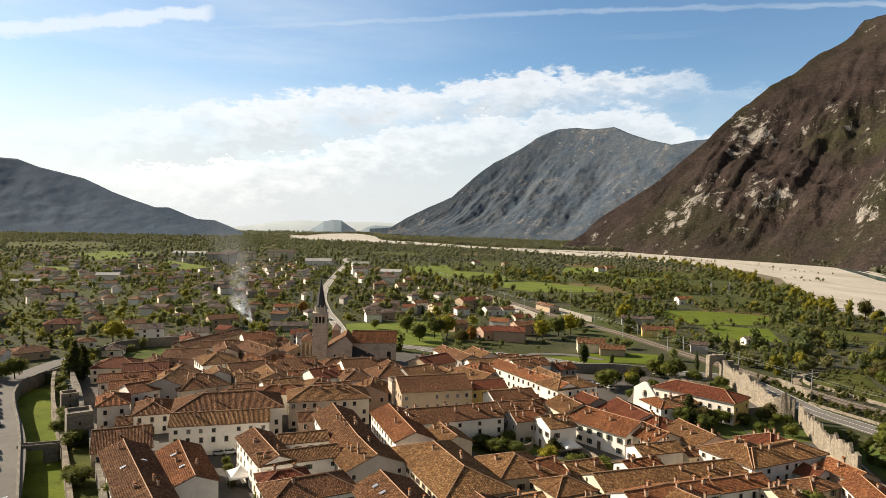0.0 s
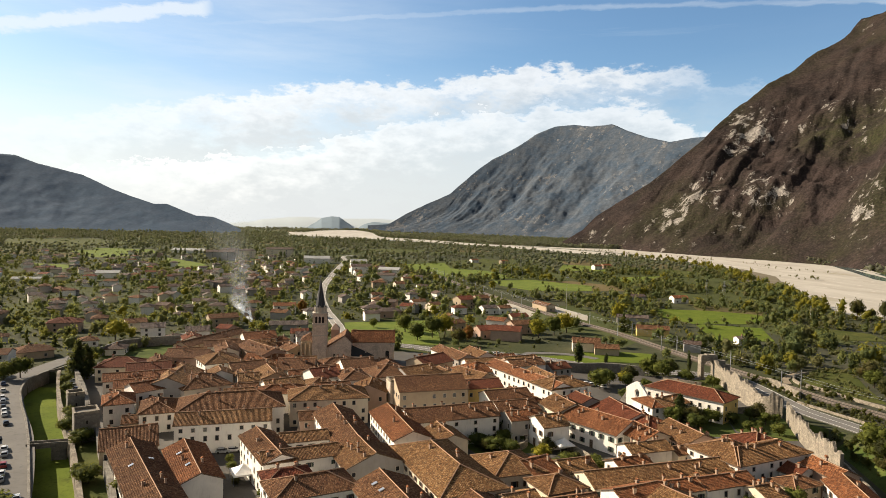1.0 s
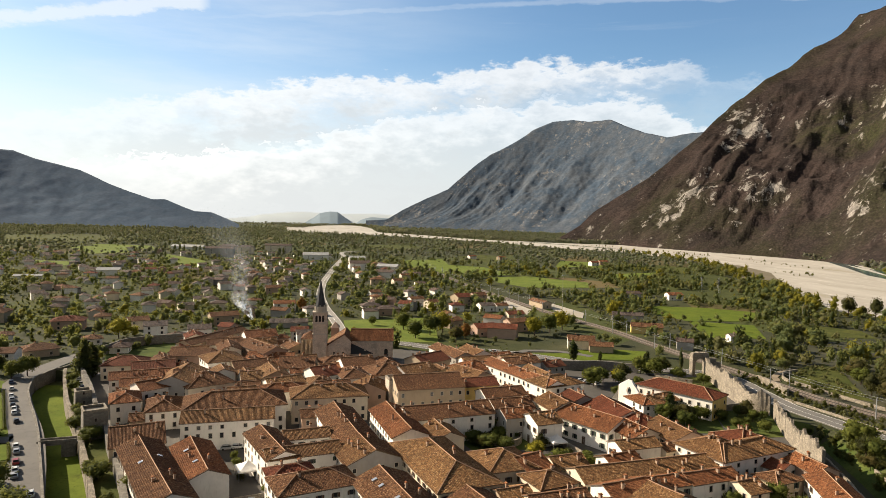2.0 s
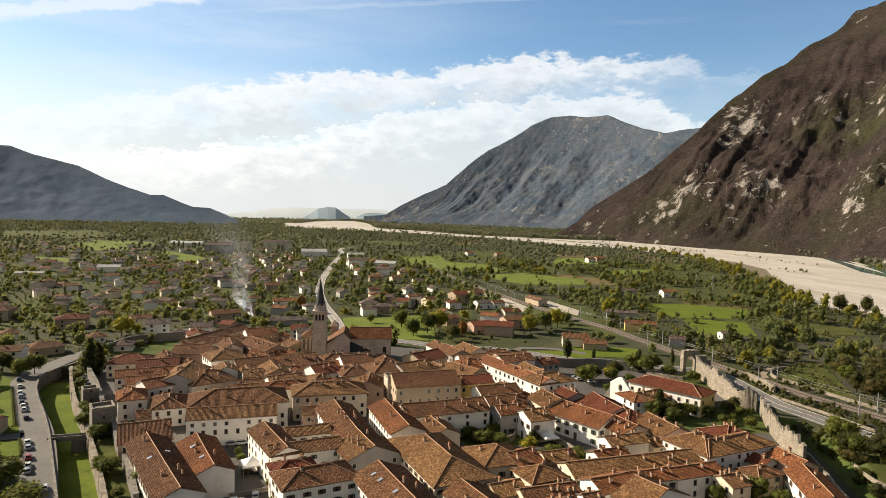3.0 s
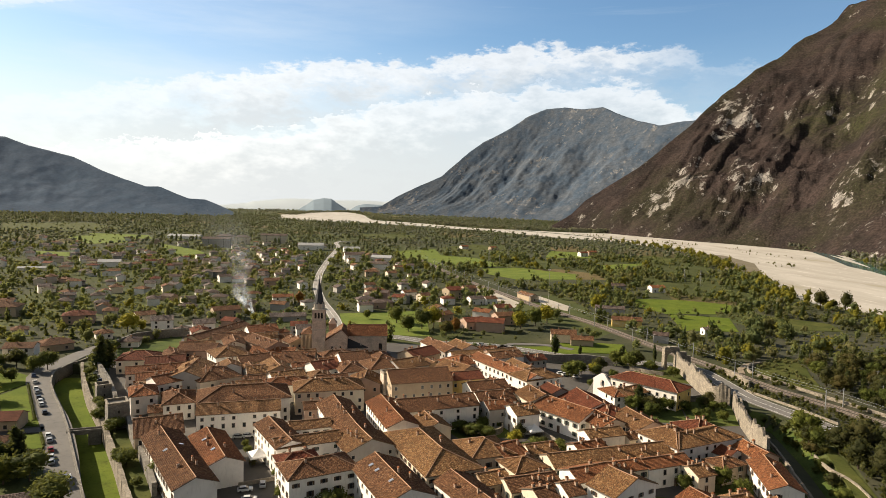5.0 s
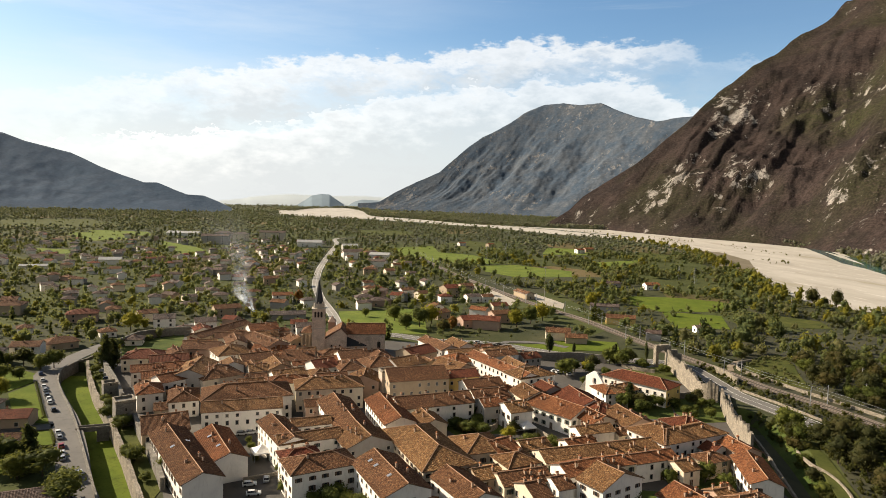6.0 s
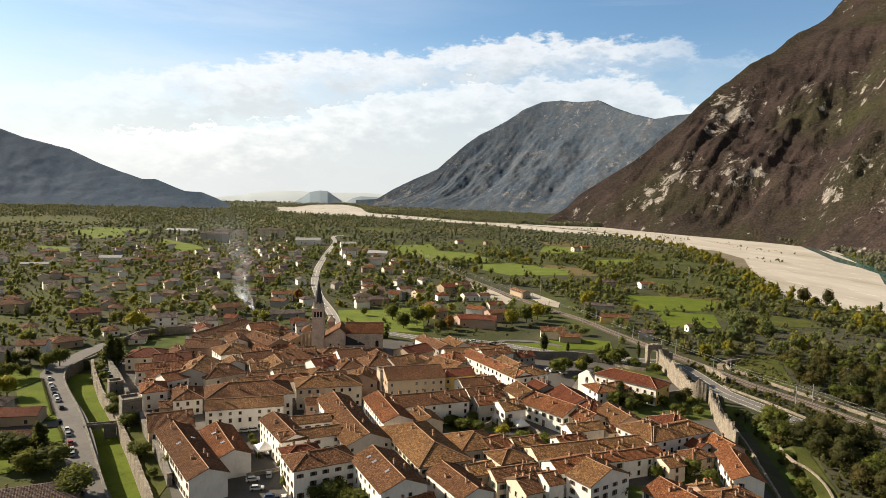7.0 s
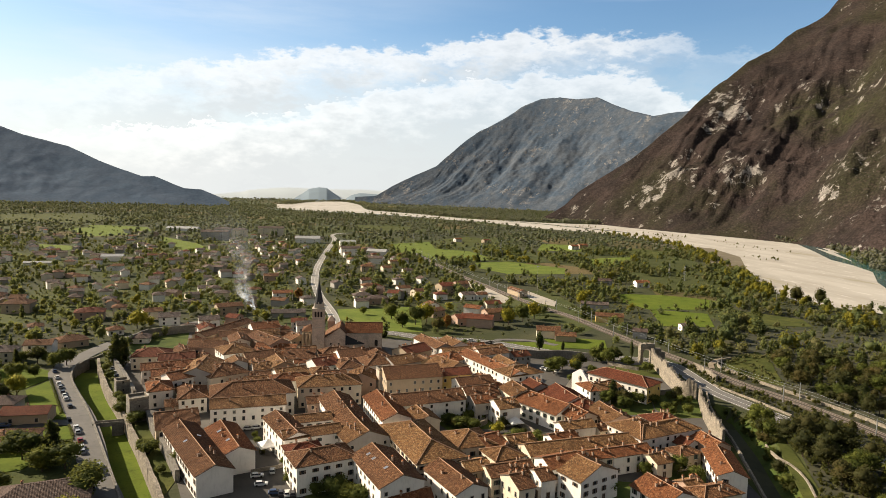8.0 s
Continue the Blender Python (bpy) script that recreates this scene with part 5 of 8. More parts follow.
def fill_blocks():
    """Lesser houses in what is left of the blocks."""
    mark_free()
    rnd = random.Random(12)
    for l, w in ((17, 10), (13, 9.5), (10, 9), (8.5, 7.5), (6.5, 6)):
        u, v = np.meshgrid((np.arange(9) / 8 - 0.5) * l, (np.arange(9) / 8 - 0.5) * w)
        for y in np.arange(106, 350, 2.9):
            for x in np.arange(-148, 150, 3.1):
                turn = rnd.choice([18, 22, 110, 114])
                c, s = math.cos(radians(turn)), math.sin(radians(turn))
                i, j = ((x + u * c - v * s + 150) / CELL).astype(int), ((y + u * s + v * c - 100) / CELL).astype(int)
                if i.min() < 0 or j.min() < 0 or i.max() >= GRID.shape[0] or j.max() >= GRID.shape[1] or not GRID[i, j].all():
                    continue
                i, j = np.meshgrid(np.arange(max(0, i.min() - 1), i.max() + 2).clip(0, GRID.shape[0] - 1), np.arange(j.min() - 1, j.max() + 2).clip(0, GRID.shape[1] - 1), indexing="ij")
                gx, gy = grid_places(i, j)
                mine = (np.abs((gx - x) * c + (gy - y) * s) < l / 2) & (np.abs((gy - y) * c - (gx - x) * s) < w / 2)
                GRID[i[mine], j[mine]] = False
                town_house(float(x), float(y), l, w, rnd.choice([6.2, 7.0, 7.6, 8.2]) if l > 9 else rnd.choice([4.5, 5.5, 6.5]), turn, hip=rnd.random() < 0.15, chimneys=rnd.choice([1, 2, 2, 3, 4]), plain=True)


fill_blocks()


# ---- the walls and the moat ----
def ruin_wall(name, line, low, high, thick, mat, label, rough=0.8, step=2.0, seed=1, merlons=False):
    """A stone wall along a line, with a broken uneven top."""
    pts = smooth_line(line, step)
    l, r = sides(pts, thick / 2), sides(pts, -thick / 2)
    g = Mesh()
    tops = []
    for i, p in enumerate(pts):
        t = high(i / (len(pts) - 1)) if callable(high) else high
        t += rough * (0.6 * noise.noise(Vector((p[0] * 0.8, p[1] * 0.8, seed))) + 0.6 * noise.noise(Vector((p[0] * 0.3, p[1] * 0.3, seed + 2))) + 0.6 * noise.noise(Vector((p[0] * 0.1, p[1] * 0.1, seed + 4))))
        if merlons and (i // 1) % 2:
            t -= 1.0
        tops.append(t)
    for i in range(len(pts) - 1):
        t0, t1 = (tops[i], tops[i]) if merlons else (tops[i], tops[i + 1])
        j = (0.35 if rough > 0.5 else 0.05) * noise.noise(Vector((i * 0.9, seed, 0)))
        a = [(*l[i], low), (*l[i + 1], low), (*r[i + 1], low), (*r[i], low), (l[i][0] + j, l[i][1], t0), (*l[i + 1], t1), (r[i + 1][0], r[i + 1][1] + j, t1), (*r[i], t0)]
        g.solid(a, [(3, 2, 1, 0), (4, 5, 6, 7), (0, 1, 5, 4), (1, 2, 6, 5), (2, 3, 7, 6), (3, 0, 4, 7)])
    return structure(name, g, mat, label, "town wall")


ys = list(range(60, 297, 9))
ruin_wall("wall_moat_outer", [(moat_edges(y)[0] - 0.1, y) for y in ys] + [(-161.0, 297.5), (-160.0, 305)], -MOAT_DEPTH - 0.3, 0.95, 0.7, STONE_GREY, "grey stone retaining wall and parapet along the road", 0.05, 4)
ruin_wall("wall_moat_inner", [(moat_edges(y)[1] + 0.3, y) for y in ys[:-1]] + [(-157.0, 292)], -MOAT_DEPTH - 0.3, 1.6, 1.3, STONE_PALE, "weathered pale stone scarp wall of the moat", 0.9, 2.0, 3)
LEFT_WALL = [(-155.5, 301.3), (-139.3, 272.4), (-125.0, 248.7), (-112.6, 226.5)]
ruin_wall("wall_town_west", LEFT_WALL, -0.2, 5.2, 1.5, STONE_GREY, "inner stone town wall, ruined along its top", 0.9, 2.0, 5)
ruin_wall("wall_town_west_near", [(-101.9, 210.6), (-93.4, 193.8), (-82.6, 174.7), (-74.5, 160.0), (-68.7, 148.7)], -0.2, 4.2, 1.4, STONE_GREY, "inner stone town wall with uneven top", 0.8, 2.0, 6)


def square_tower(name, x, y, turn, a, h, mat, label):
    ob = thing(name, pose(x, y, 0, 0, 0, turn), label, "tower")
    g = Mesh()
    g.box(-a, a, -a, a, -0.3, h, 0, 0.03)
    part("shaft", g, mat, ob)
    g = Mesh()
    for x0, x1, y0, y1 in ((-a, a, -a, -a + 0.6), (-a, a, a - 0.6, a), (-a, -a + 0.6, -a + 0.6, a - 0.6), (a - 0.6, a, -a + 0.6, a - 0.6)):
        g.box(x0 + 0.03, x1 - 0.03, y0, y1, h, h + 0.9, 0)
    part("parapet", g, STONE_PALE, ob, "pale capped parapet")
    g = Mesh()
    for z in (2.5, 6.0):
        g.box(-0.25, 0.25, -a - 0.02, -a + 0.3, z, z + 1.0, 0)
    part("slit", g, DARK, ob)
    return ob


square_tower("wall_tower", -103.1, 205.4, 32, 3.6, 9.0, STONE_GREY, "square grey stone wall tower with open top")
square_tower("wall_tower", -121.8, 236.1, 32, 2.8, 6.5, STONE_GREY, "ruined square stone wall tower, overgrown")


def footbridge():
    a, b = Vector((-116.7, 199.3, 0)), Vector((-107.7, 201.9, 0))
    d = (b - a)
    ob = thing("footbridge", Matrix.Translation(a) @ pose(0, 0, 0, 0, 0, math.degrees(math.atan2(d.y, d.x))), "grey stone footbridge over the dry moat", "bridge")
    n = d.length
    g = Mesh()
    g.box(-1, n + 1, -1.3, 1.3, -0.7, 0.05)
    part("deck", g, CONCRETE, ob)
    for s in (-1, 1):
        g = Mesh()
        g.box(-1, n + 1, s * 1.3 - 0.15, s * 1.3 + 0.15, -0.7, 1.0)
        part("parapet", g, STONE_GREY, ob)
    for c0, c1 in ((n * 0.62, n + 0.5), (-0.5, n * 0.12)):
        g = Mesh()
        g.box(c0, c1, -1.2, 1.2, -5, -0.7)
        part("pier", g, STONE_GREY, ob)


footbridge()
square_tower("palace_tower", -6.2, 240.3, 18, 2.9, 11.6, STONE_CHURCH, "square stone corner tower of the old palace")
EAST = [(142.1, 296.0), (138.8, 274.7), (136.4, 258.6), (135.3, 240.4), (140.1, 234.6)]
ruin_wall("wall_town_east", EAST, -0.3, lambda t: 8.8 - 0.6 * t, 1.2, STONE_PALE, "tall ruined pale limestone town wall, sunlit", 3.4, 0.9, 11)
ruin_wall("wall_town_east_near", [(139.9, 231.2), (132.6, 211.7), (128.1, 196.5), (125.9, 187.1), (122.7, 174.4)], -0.3, 7.2, 0.9, STONE_PALE, "pale limestone town wall running past the gardens", 3.0, 0.9, 12)
ruin_wall("wall_outer", [(148.7, 242.4), (141.7, 224.3), (137.3, 211.0), (133.9, 196.3), (130.3, 181.4), (128.0, 173.2), (122.8, 156.0), (118.5, 141.1)] + [(112, 120), (100, 85)], -DITCH_DEPTH - 0.4, 1.3, 0.7, STONE_PALE, "low pale outer wall beside the ditch", 0.4, 2.0, 13)
ruin_wall("wall_road_east", [(158.7, 256.2), (166.2, 233.4), (172.1, 210.7)], -0.2, 1.1, 0.5, STONE_PALE, "low concrete parapet along the road", 0.05, 5)
ruin_wall("wall_road_bank", [(163.5, 288.6), (164.8, 279.7), (163.9, 263.1)], -0.2, 3.2, 0.8, STONE_PALE, "pale stone bank wall beside the railway", 0.6, 2, 15)
ruin_wall("wall_north_ring", [(110.6, 300.9), (96.1, 307.8), (79.5, 307.2), (65.6, 311.8)], -0.2, 4.5, 1.2, STONE_GREY, "dark reddish stone wall under the ring road", 0.3, 4, 16)
ruin_wall("wall_railway", [(197.3, 309.1), (187.1, 303.7), (180.5, 296.1), (178.2, 286.6), (181.5, 276.7), (187.0, 255.5), (194.0, 235.4), (201.0, 214.5), (206.0, 190.0)], -0.2, 1.5, 0.6, STONE_PALE, "pale concrete wall curving beside the track", 0.05, 3, 17)
ROADS.append(([(187.1, 303.7), (180.5, 296.1), (178.2, 286.6), (181.5, 276.7), (187.0, 255.5), (194.0, 235.4), (201.0, 214.5), (206.0, 190.0)], 1.6))
ruin_wall("wall_bank_south", [(141.8, 178.6), (139.5, 167.0), (140.6, 160.1), (139.0, 149.3), (133.7, 135.2)], -0.2, 0.9, 0.6, STONE_PALE, "low pale wall along a grass path", 0.3, 2, 18)


def gate():
    """The ruined gate: two piers and an arch."""
    x, y = 138.4, 298.3
    ob = thing("town_gate", pose(x + 1.5, y, 0, 0, 0, 8), "ruined pale stone town gate with a round arch", "gate")
    g = Mesh()
    w, h, r = 8.5, 11.0, 2.6
    n = 12
    arc = [(math.cos(math.pi * i / n) * r, 6.0 + math.sin(math.pi * i / n) * r) for i in range(n + 1)]
    tops = [(w / 2 - w * i / n, h + 0.8 * noise.noise(Vector((i * 0.9, 1, 2)))) for i in range(n + 1)]
    inner = [(r, -0.3)] + arc + [(-r, -0.3)]
    outer = [(w / 2, -0.3)] + tops + [(-w / 2, -0.3)]
    k = len(inner)
    g.v += [(u, y_, v) for y_ in (-1.4, 1.4) for u, v in inner + outer]
    for i in range(k - 1):
        g.f += [(i, k + i, k + i + 1, i + 1), (2 * k + i, 2 * k + i + 1, 3 * k + i + 1, 3 * k + i), (i, i + 1, 2 * k + i + 1, 2 * k + i), (k + i, 3 * k + i, 3 * k + i + 1, k + i + 1)]
        g.m += [0] * 4
    part("arch", g, STONE_PALE, ob)
    g = Mesh()
    for i in range(7):
        a = -w / 2 + 0.6 + i * 1.15
        g.box(a, a + 0.9, -1.2, 1.2, h - 0.8, h + 0.4 + 0.9 * noise.noise(Vector((i * 1.7, 0, 3))))
    part("broken_top", g, STONE_PALE, ob, "crumbled uneven masonry")
    g = Mesh()
    g.box(w / 2, w / 2 + 4.5, -0.9, 0.9, -0.3, 8.5)
    g.box(w / 2 + 4.5, w / 2 + 7.0, -0.9, 0.9, -0.3, 6.5)
    part("flank", g, STONE_PALE, ob)


gate()


# ---- the church ----
def church():
    x, y = -44.8, 310.0
    ob = thing("church", pose(x, y + 2, 0.1, 0, 0, 3), "old grey stone church with square bell tower and tiled roofs", "church")
    S = STONE_CHURCH
    a = 3.35
    g = Mesh()
    g.box(-a, a, -a, a, -0.3, 26.0, 0)
    part("tower", g, S, ob)
    for z in (15.5, 20.8, 26.0):
        g = Mesh()
        g.box(-a - 0.25, a + 0.25, -a - 0.25, a + 0.25, z, z + 0.5)
        part("cornice", g, TRIM, ob)
    for rot in (0, 90, 180, 270):
        for k in (-1, 0, 1):
            g = Mesh()
            c = k * 1.6
            ring = [(c - 0.55, 21.7), (c + 0.55, 21.7), (c + 0.55, 24.2)] + [(c + 0.55 * math.cos(t), 24.2 + 0.55 * math.sin(t)) for t in (0.6, 1.2, 1.57, 1.95, 2.55)] + [(c - 0.55, 24.2)]
            n = len(ring)
            g.solid([(u, -a - 0.02, v) for u, v in ring] + [(u, -a + 0.3, v) for u, v in ring], [tuple(range(n)), tuple(range(2 * n - 1, n - 1, -1))])
            part("belfry_opening", g, DARK, ob, "dark arched opening", pose(0, 0, 0, 0, 0, rot))
    g = Mesh()
    oct_ = [(2.8 * math.cos(math.pi / 8 + i * math.pi / 4), 2.8 * math.sin(math.pi / 8 + i * math.pi / 4)) for i in range(8)]
    g.prism(oct_, 26.4, 29.0)
    part("lantern", g, TRIM, ob, "pale octagonal stone drum")
    for i in range(8):
        g = Mesh()
        t = i * math.pi / 4
        g.box(2.75 * math.cos(t) - 0.3, 2.75 * math.cos(t) + 0.3, 2.75 * math.sin(t) - 0.3, 2.75 * math.sin(t) + 0.3, 26.4, 29.9, 0, 0.4)
        part("pinnacle", g, TRIM, ob)
    g = Mesh()
    g.prism([(p * 0.93, q * 0.93) for p, q in oct_], 29.0, 42.6, 0, 0.02)
    part("spire", g, LEAD, ob, "dark slender lead-covered spire")
    g = Mesh()
    g.box(-0.08, 0.08, -0.08, 0.08, 42.2, 44.6)
    g.box(-0.5, 0.5, -0.06, 0.06, 43.6, 43.8)
    part("cross", g, STEEL, ob)
    # the transept's gable end beside the tower: a long lean slope on its left, a short one on its right
    g = Mesh()
    face = [(3.4, -0.3), (15.0, -0.3), (15.0, 12.3), (12.0, 15.4), (3.4, 9.6)]
    n = len(face)
    g.solid([(u, -2.0, v) for u, v in face] + [(u, 14.0, v) for u, v in face], [tuple(range(n)), tuple(range(2 * n - 1, n - 1, -1))] + [(i, n + i, n + (i + 1) % n, (i + 1) % n) for i in range(n)])
    part("transept", g, S, ob)
    for u0, v0, u1, v1 in ((12.05, 15.75, 2.9, 9.55), (11.95, 15.75, 15.6, 11.95)):
        g = Mesh()
        g.solid([(u0, -2.5, v0), (u0, 17, v0), (u1, 17, v1), (u1, -2.5, v1), (u0, -2.5, v0 - 0.3), (u0, 17, v0 - 0.3), (u1, 17, v1 - 0.3), (u1, -2.5, v1 - 0.3)],
                [(0, 1, 2, 3) if u1 > u0 else (3, 2, 1, 0), (7, 6, 5, 4) if u1 > u0 else (4, 5, 6, 7), (0, 3, 7, 4), (3, 2, 6, 7), (2, 1, 5, 6), (1, 0, 4, 5)])
        part("transept_roof", g, ROOFS[0], ob)
    g = Mesh()
    g.box(15.0, 35.8, 3.0, 16, -0.3, 11.6)
    for s_ in (15.2, 35.6):
        g.solid([(s_, 3.0, 11.6), (s_, 16, 11.6), (s_, 9.5, 16.0), (s_ - 0.2, 3.0, 11.6), (s_ - 0.2, 16, 11.6), (s_ - 0.2, 9.5, 16.0)], [(0, 1, 2), (5, 4, 3), (0, 3, 4, 1), (1, 4, 5, 2), (2, 5, 3, 0)])
    part("nave", g, S, ob, "plain grey nave wall in shade")
    for c in (22.0, 29.0, 35.6):
        g = Mesh()
        g.box(c - 0.4, c + 0.3, 2.3, 3.0, -0.3, 11.0, 0, 0.1)
        part("buttress", g, S, ob)
    rm, lines, rz = roof_mesh(21.0, 13.0, 11.6, False, random.Random(4), 0.5, 0.70)
    roof_ob = part("nave_roof", rm, [ROOFS[1], WOOD], ob, "warm orange tiled roof", pose(25.4, 9.5, 0))
    caps(lines, roof_ob)
    g = Mesh()
    g.solid([(15.1, -1.2, -0.3), (25.5, 2.9, -0.3), (25.5, 2.9, 5.0), (15.1, -1.2, 5.6), (15.1, 2.9, -0.3), (15.1, 2.9, 9.8)], [(0, 1, 2, 3), (4, 0, 3, 5), (1, 4, 5, 2)])
    part("chapel", g, S, ob, "low side chapel")
    g = Mesh()
    g.solid([(14.9, -1.5, 5.65), (25.9, 2.9, 5.05), (15.05, 2.95, 10.0), (14.9, -1.5, 5.35), (25.9, 2.9, 4.75), (15.05, 2.95, 9.7)], [(0, 1, 2), (5, 4, 3), (0, 3, 4, 1), (1, 4, 5, 2), (2, 5, 3, 0)])
    part("chapel_roof", g, LEAD, ob, "dark lean-to roof")
    g = Mesh()
    g.box(31.6, 33.4, 2.96, 3.2, 3.6, 6.6)
    g.prism([(31.6, 2.96), (33.4, 2.96), (33.4, 3.2), (31.6, 3.2)], 6.6, 7.7, 0, 0.3)
    part("nave_window", g, DARK, ob, "tall dark arched window")
    for c in (7.0, 11.4):
        g = Mesh()
        g.box(c - 0.4, c + 0.4, -2.04, -1.8, 4.0, 6.6)
        part("lancet_window", g, DARK, ob)
    for u0, v0, u1, v1 in ((6.2, 4.4, 9.2, 7.6), (9.2, 7.6, 12.2, 4.4)):
        g = Mesh()
        g.tube((u0, -2.05, v0), (u1, -2.05, v1), 0.2, 0.2, 4)
        part("gable_moulding", g, TRIM, ob)
    g = Mesh()
    sweep(g, [(9.2 + 0.8 * math.cos(6.2832 * i / 14), -2.06, 9.6 + 0.8 * math.sin(6.2832 * i / 14)) for i in range(15)], 0.16, 4, 0)
    part("rose_window", g, TRIM, ob)
    # the choir beyond the tower, and its lit buttresses
    g = Mesh()
    g.box(-9.5, -4.2, 4, 16, -0.3, 12.0)
    part("choir", g, PLASTER["sand"], ob, "sunlit choir with pale buttresses")
    for c in (-9.2, -7.2, -5.2):
        g = Mesh()
        g.box(c - 0.45, c + 0.45, 2.6, 4.0, -0.3, 11.0, 0, 0.1)
        part("buttress", g, PLASTER["sand"], ob)
    g = Mesh()
    g.solid([(-10, 3.4, 12), (-3.9, 3.4, 12), (-3.9, 16.5, 12), (-10, 16.5, 12), (-5.5, 10, 15.0)], [(3, 2, 1, 0), (0, 1, 4), (1, 2, 4), (2, 3, 4), (3, 0, 4)])
    part("choir_roof", g, ROOFS[0], ob)
    # the far bell gable
    g = Mesh()
    g.box(4.0, 8.0, 18, 24, 0, 15.0)
    g.solid([(3.7, 17.6, 15.0), (8.3, 17.6, 15.0), (8.3, 24.3, 15.0), (3.7, 24.3, 15.0), (6.0, 21, 18.0)], [(3, 2, 1, 0), (0, 1, 4), (1, 2, 4), (2, 3, 4), (3, 0, 4)])
    part("second_tower", g, PLASTER["pink"], ob, "stubby second tower with a tiled cap")


church()


# ---- suburbs ----
def ground_free(xs, ys, pad=0.0):
    """Which of many places lie clear of roads, river, fields and the walled town."""
    xs, ys = np.asarray(xs, float), np.asarray(ys, float)
    ok = np.ones(len(xs), bool)
    for line, half in ROADS:
        p = np.array(line[::2] + line[-1:])
        for (x0, y0), (x1, y1) in zip(p, p[1:]):
            dx, dy = x1 - x0, y1 - y0
            k = np.clip(((xs - x0) * dx + (ys - y0) * dy) / (dx * dx + dy * dy + 1e-9), 0, 1)
            ok &= (x0 + k * dx - xs) ** 2 + (y0 + k * dy - ys) ** 2 > (half + 2.0 + pad) ** 2
    for poly in [RIVER, TOWN] + FIELDS:
        hit = np.zeros(len(xs), bool)
        for (x0, y0), (x1, y1) in zip(poly, poly[1:] + poly[:1]):
            if y0 != y1:
                hit ^= ((y0 > ys) != (y1 > ys)) & (xs < (x1 - x0) * (ys - y0) / (y1 - y0) + x0)
        ok &= ~hit
    near = (ys < 300) & (ys > 40)
    l = np.interp(ys, [m[0] for m in MOAT], [m[1] for m in MOAT])
    ok &= ~(near & (xs > l - 3) & (xs < 120 + (ys - 95) * 0.12))
    return ok


VILLAGE = []
VILLAGE_ROOFS = [ROOFS[0], ROOFS[3], m_roof("roof_tiles_grey_brown", (0.160, 0.128, 0.112), (0.094, 0.077, 0.070), (0.24, 0.195, 0.170)), ROOFS[1], m_plain("pale_sheet_roof", (0.40, 0.40, 0.39), 0.6, 0.0, 0.4, 0.3, 0.2)]
V_ROOF_WORDS = ("brown", "dark red", "grey-brown", "orange", "pale sheet")


def village_house(x, y, l=12.0, w=10.0, h=5.6, turn=15.0, hip=False, wall="white", roof=0, windows=True, label=""):
    rnd = random.Random(int(x * 13 + y * 7))
    VILLAGE.append((x, y, max(l, w) * 0.62))
    ob = thing("village_house", pose(x, y, 0.05, 0, 0, turn), label or f"detached {COLOUR_WORDS[wall]} house with {V_ROOF_WORDS[roof]} tiled roof among gardens", "house", "suburban houses")
    part("wall", walls_mesh(l, w, h, hip), PLASTER[wall], ob)
    rm, lines, rz = roof_mesh(l, w, h, hip, rnd, 0.8, tile=0.7 if y < 480 else 1.6)
    part("roof", rm, [VILLAGE_ROOFS[roof], WOOD], ob)
    if y < 700:
        part("chimney", CHIMNEYS[rnd.randrange(3)], None, ob, m=pose(rnd.uniform(-0.2, 0.2) * l, rnd.uniform(-0.2, 0.2) * w, h + w * 0.12))
    if windows:
        for s in range(max(1, int(h / 2.8))):
            for c in (-0.27, 0.27):
                part("window", FAR_WINDOW, None, ob, m=pose(c * l, -w / 2, 0.9 + 2.8 * s))
            part("window", FAR_WINDOW, None, ob, m=pose(-l / 2, 0, 0.9 + 2.8 * s, 0, 0, -90))
    return ob


# the ones that stand out
village_house(41.3, 533.0, 14, 12, 8.0, 30, False, "sand", 1, label="tall brick house with a dark red roof")
village_house(58.3, 561.6, 12, 10, 6.0, 20, False, "pink", 0)
village_house(-31.0, 484.9, 14, 11, 6.0, 12, True, "white", 2, label="large white house with hipped grey-brown roof")
village_house(-17.7, 478.0, 16, 10, 5.0, 12, True, "pink", 2)
village_house(57.1, 392.0, 18, 11, 6.5, 165, False, "pink", 1, label="long house with bright red roof beside the ring road")
village_house(45.8, 398.9, 14, 11, 5.5, 20, False, "pink", 1)
village_house(69.2, 416.5, 14, 10, 6.5, 20, False, "pink", 0)
village_house(57.3, 437.4, 13, 9, 5.5, 150, False, "white", 3)
village_house(74.0, 457.5, 13, 9, 5.5, 20, False, "cream", 1)
village_house(27.2, 426.4, 12, 9, 5.0, 40, False, "sand", 0)
village_house(58.6, 504.2, 12, 9, 5.0, 20, False, "white", 2)
village_house(70.6, 505.2, 10, 8, 5.0, 20, False, "white", 0)
village_house(98.1, 361.0, 15, 10, 5.5, 170, False, "cream", 0, label="low cream house beside the lawn")
village_house(107.1, 351.8, 13, 8, 4.0, 170, False, "sand", 0)
village_house(155.8, 413.9, 20, 9, 5.0, 165, False, "yellow", 0, label="long yellow and white railway house")
village_house(160.1, 362.5, 9, 7, 5.0, 160, False, "grey", 2)
village_house(107.5, 531.0, 24, 8, 5.0, 108, False, "sand", 0, label="low station shed beside the tracks")
village_house(159.6, 464.1, 22, 8, 5.0, 165, False, "grey", 2, label="low grey depot shed")
village_house(-69.2, 853.7, 26, 15, 10.0, 10, False, "white", 2, label="white apartment block with flat-pitched roof")
village_house(-32.6, 763.8, 24, 12, 7.0, 165, False, "white", 2, label="long low white warehouse building")
village_house(-36.9, 684.8, 14, 10, 6, 10, True, "sand", 0)
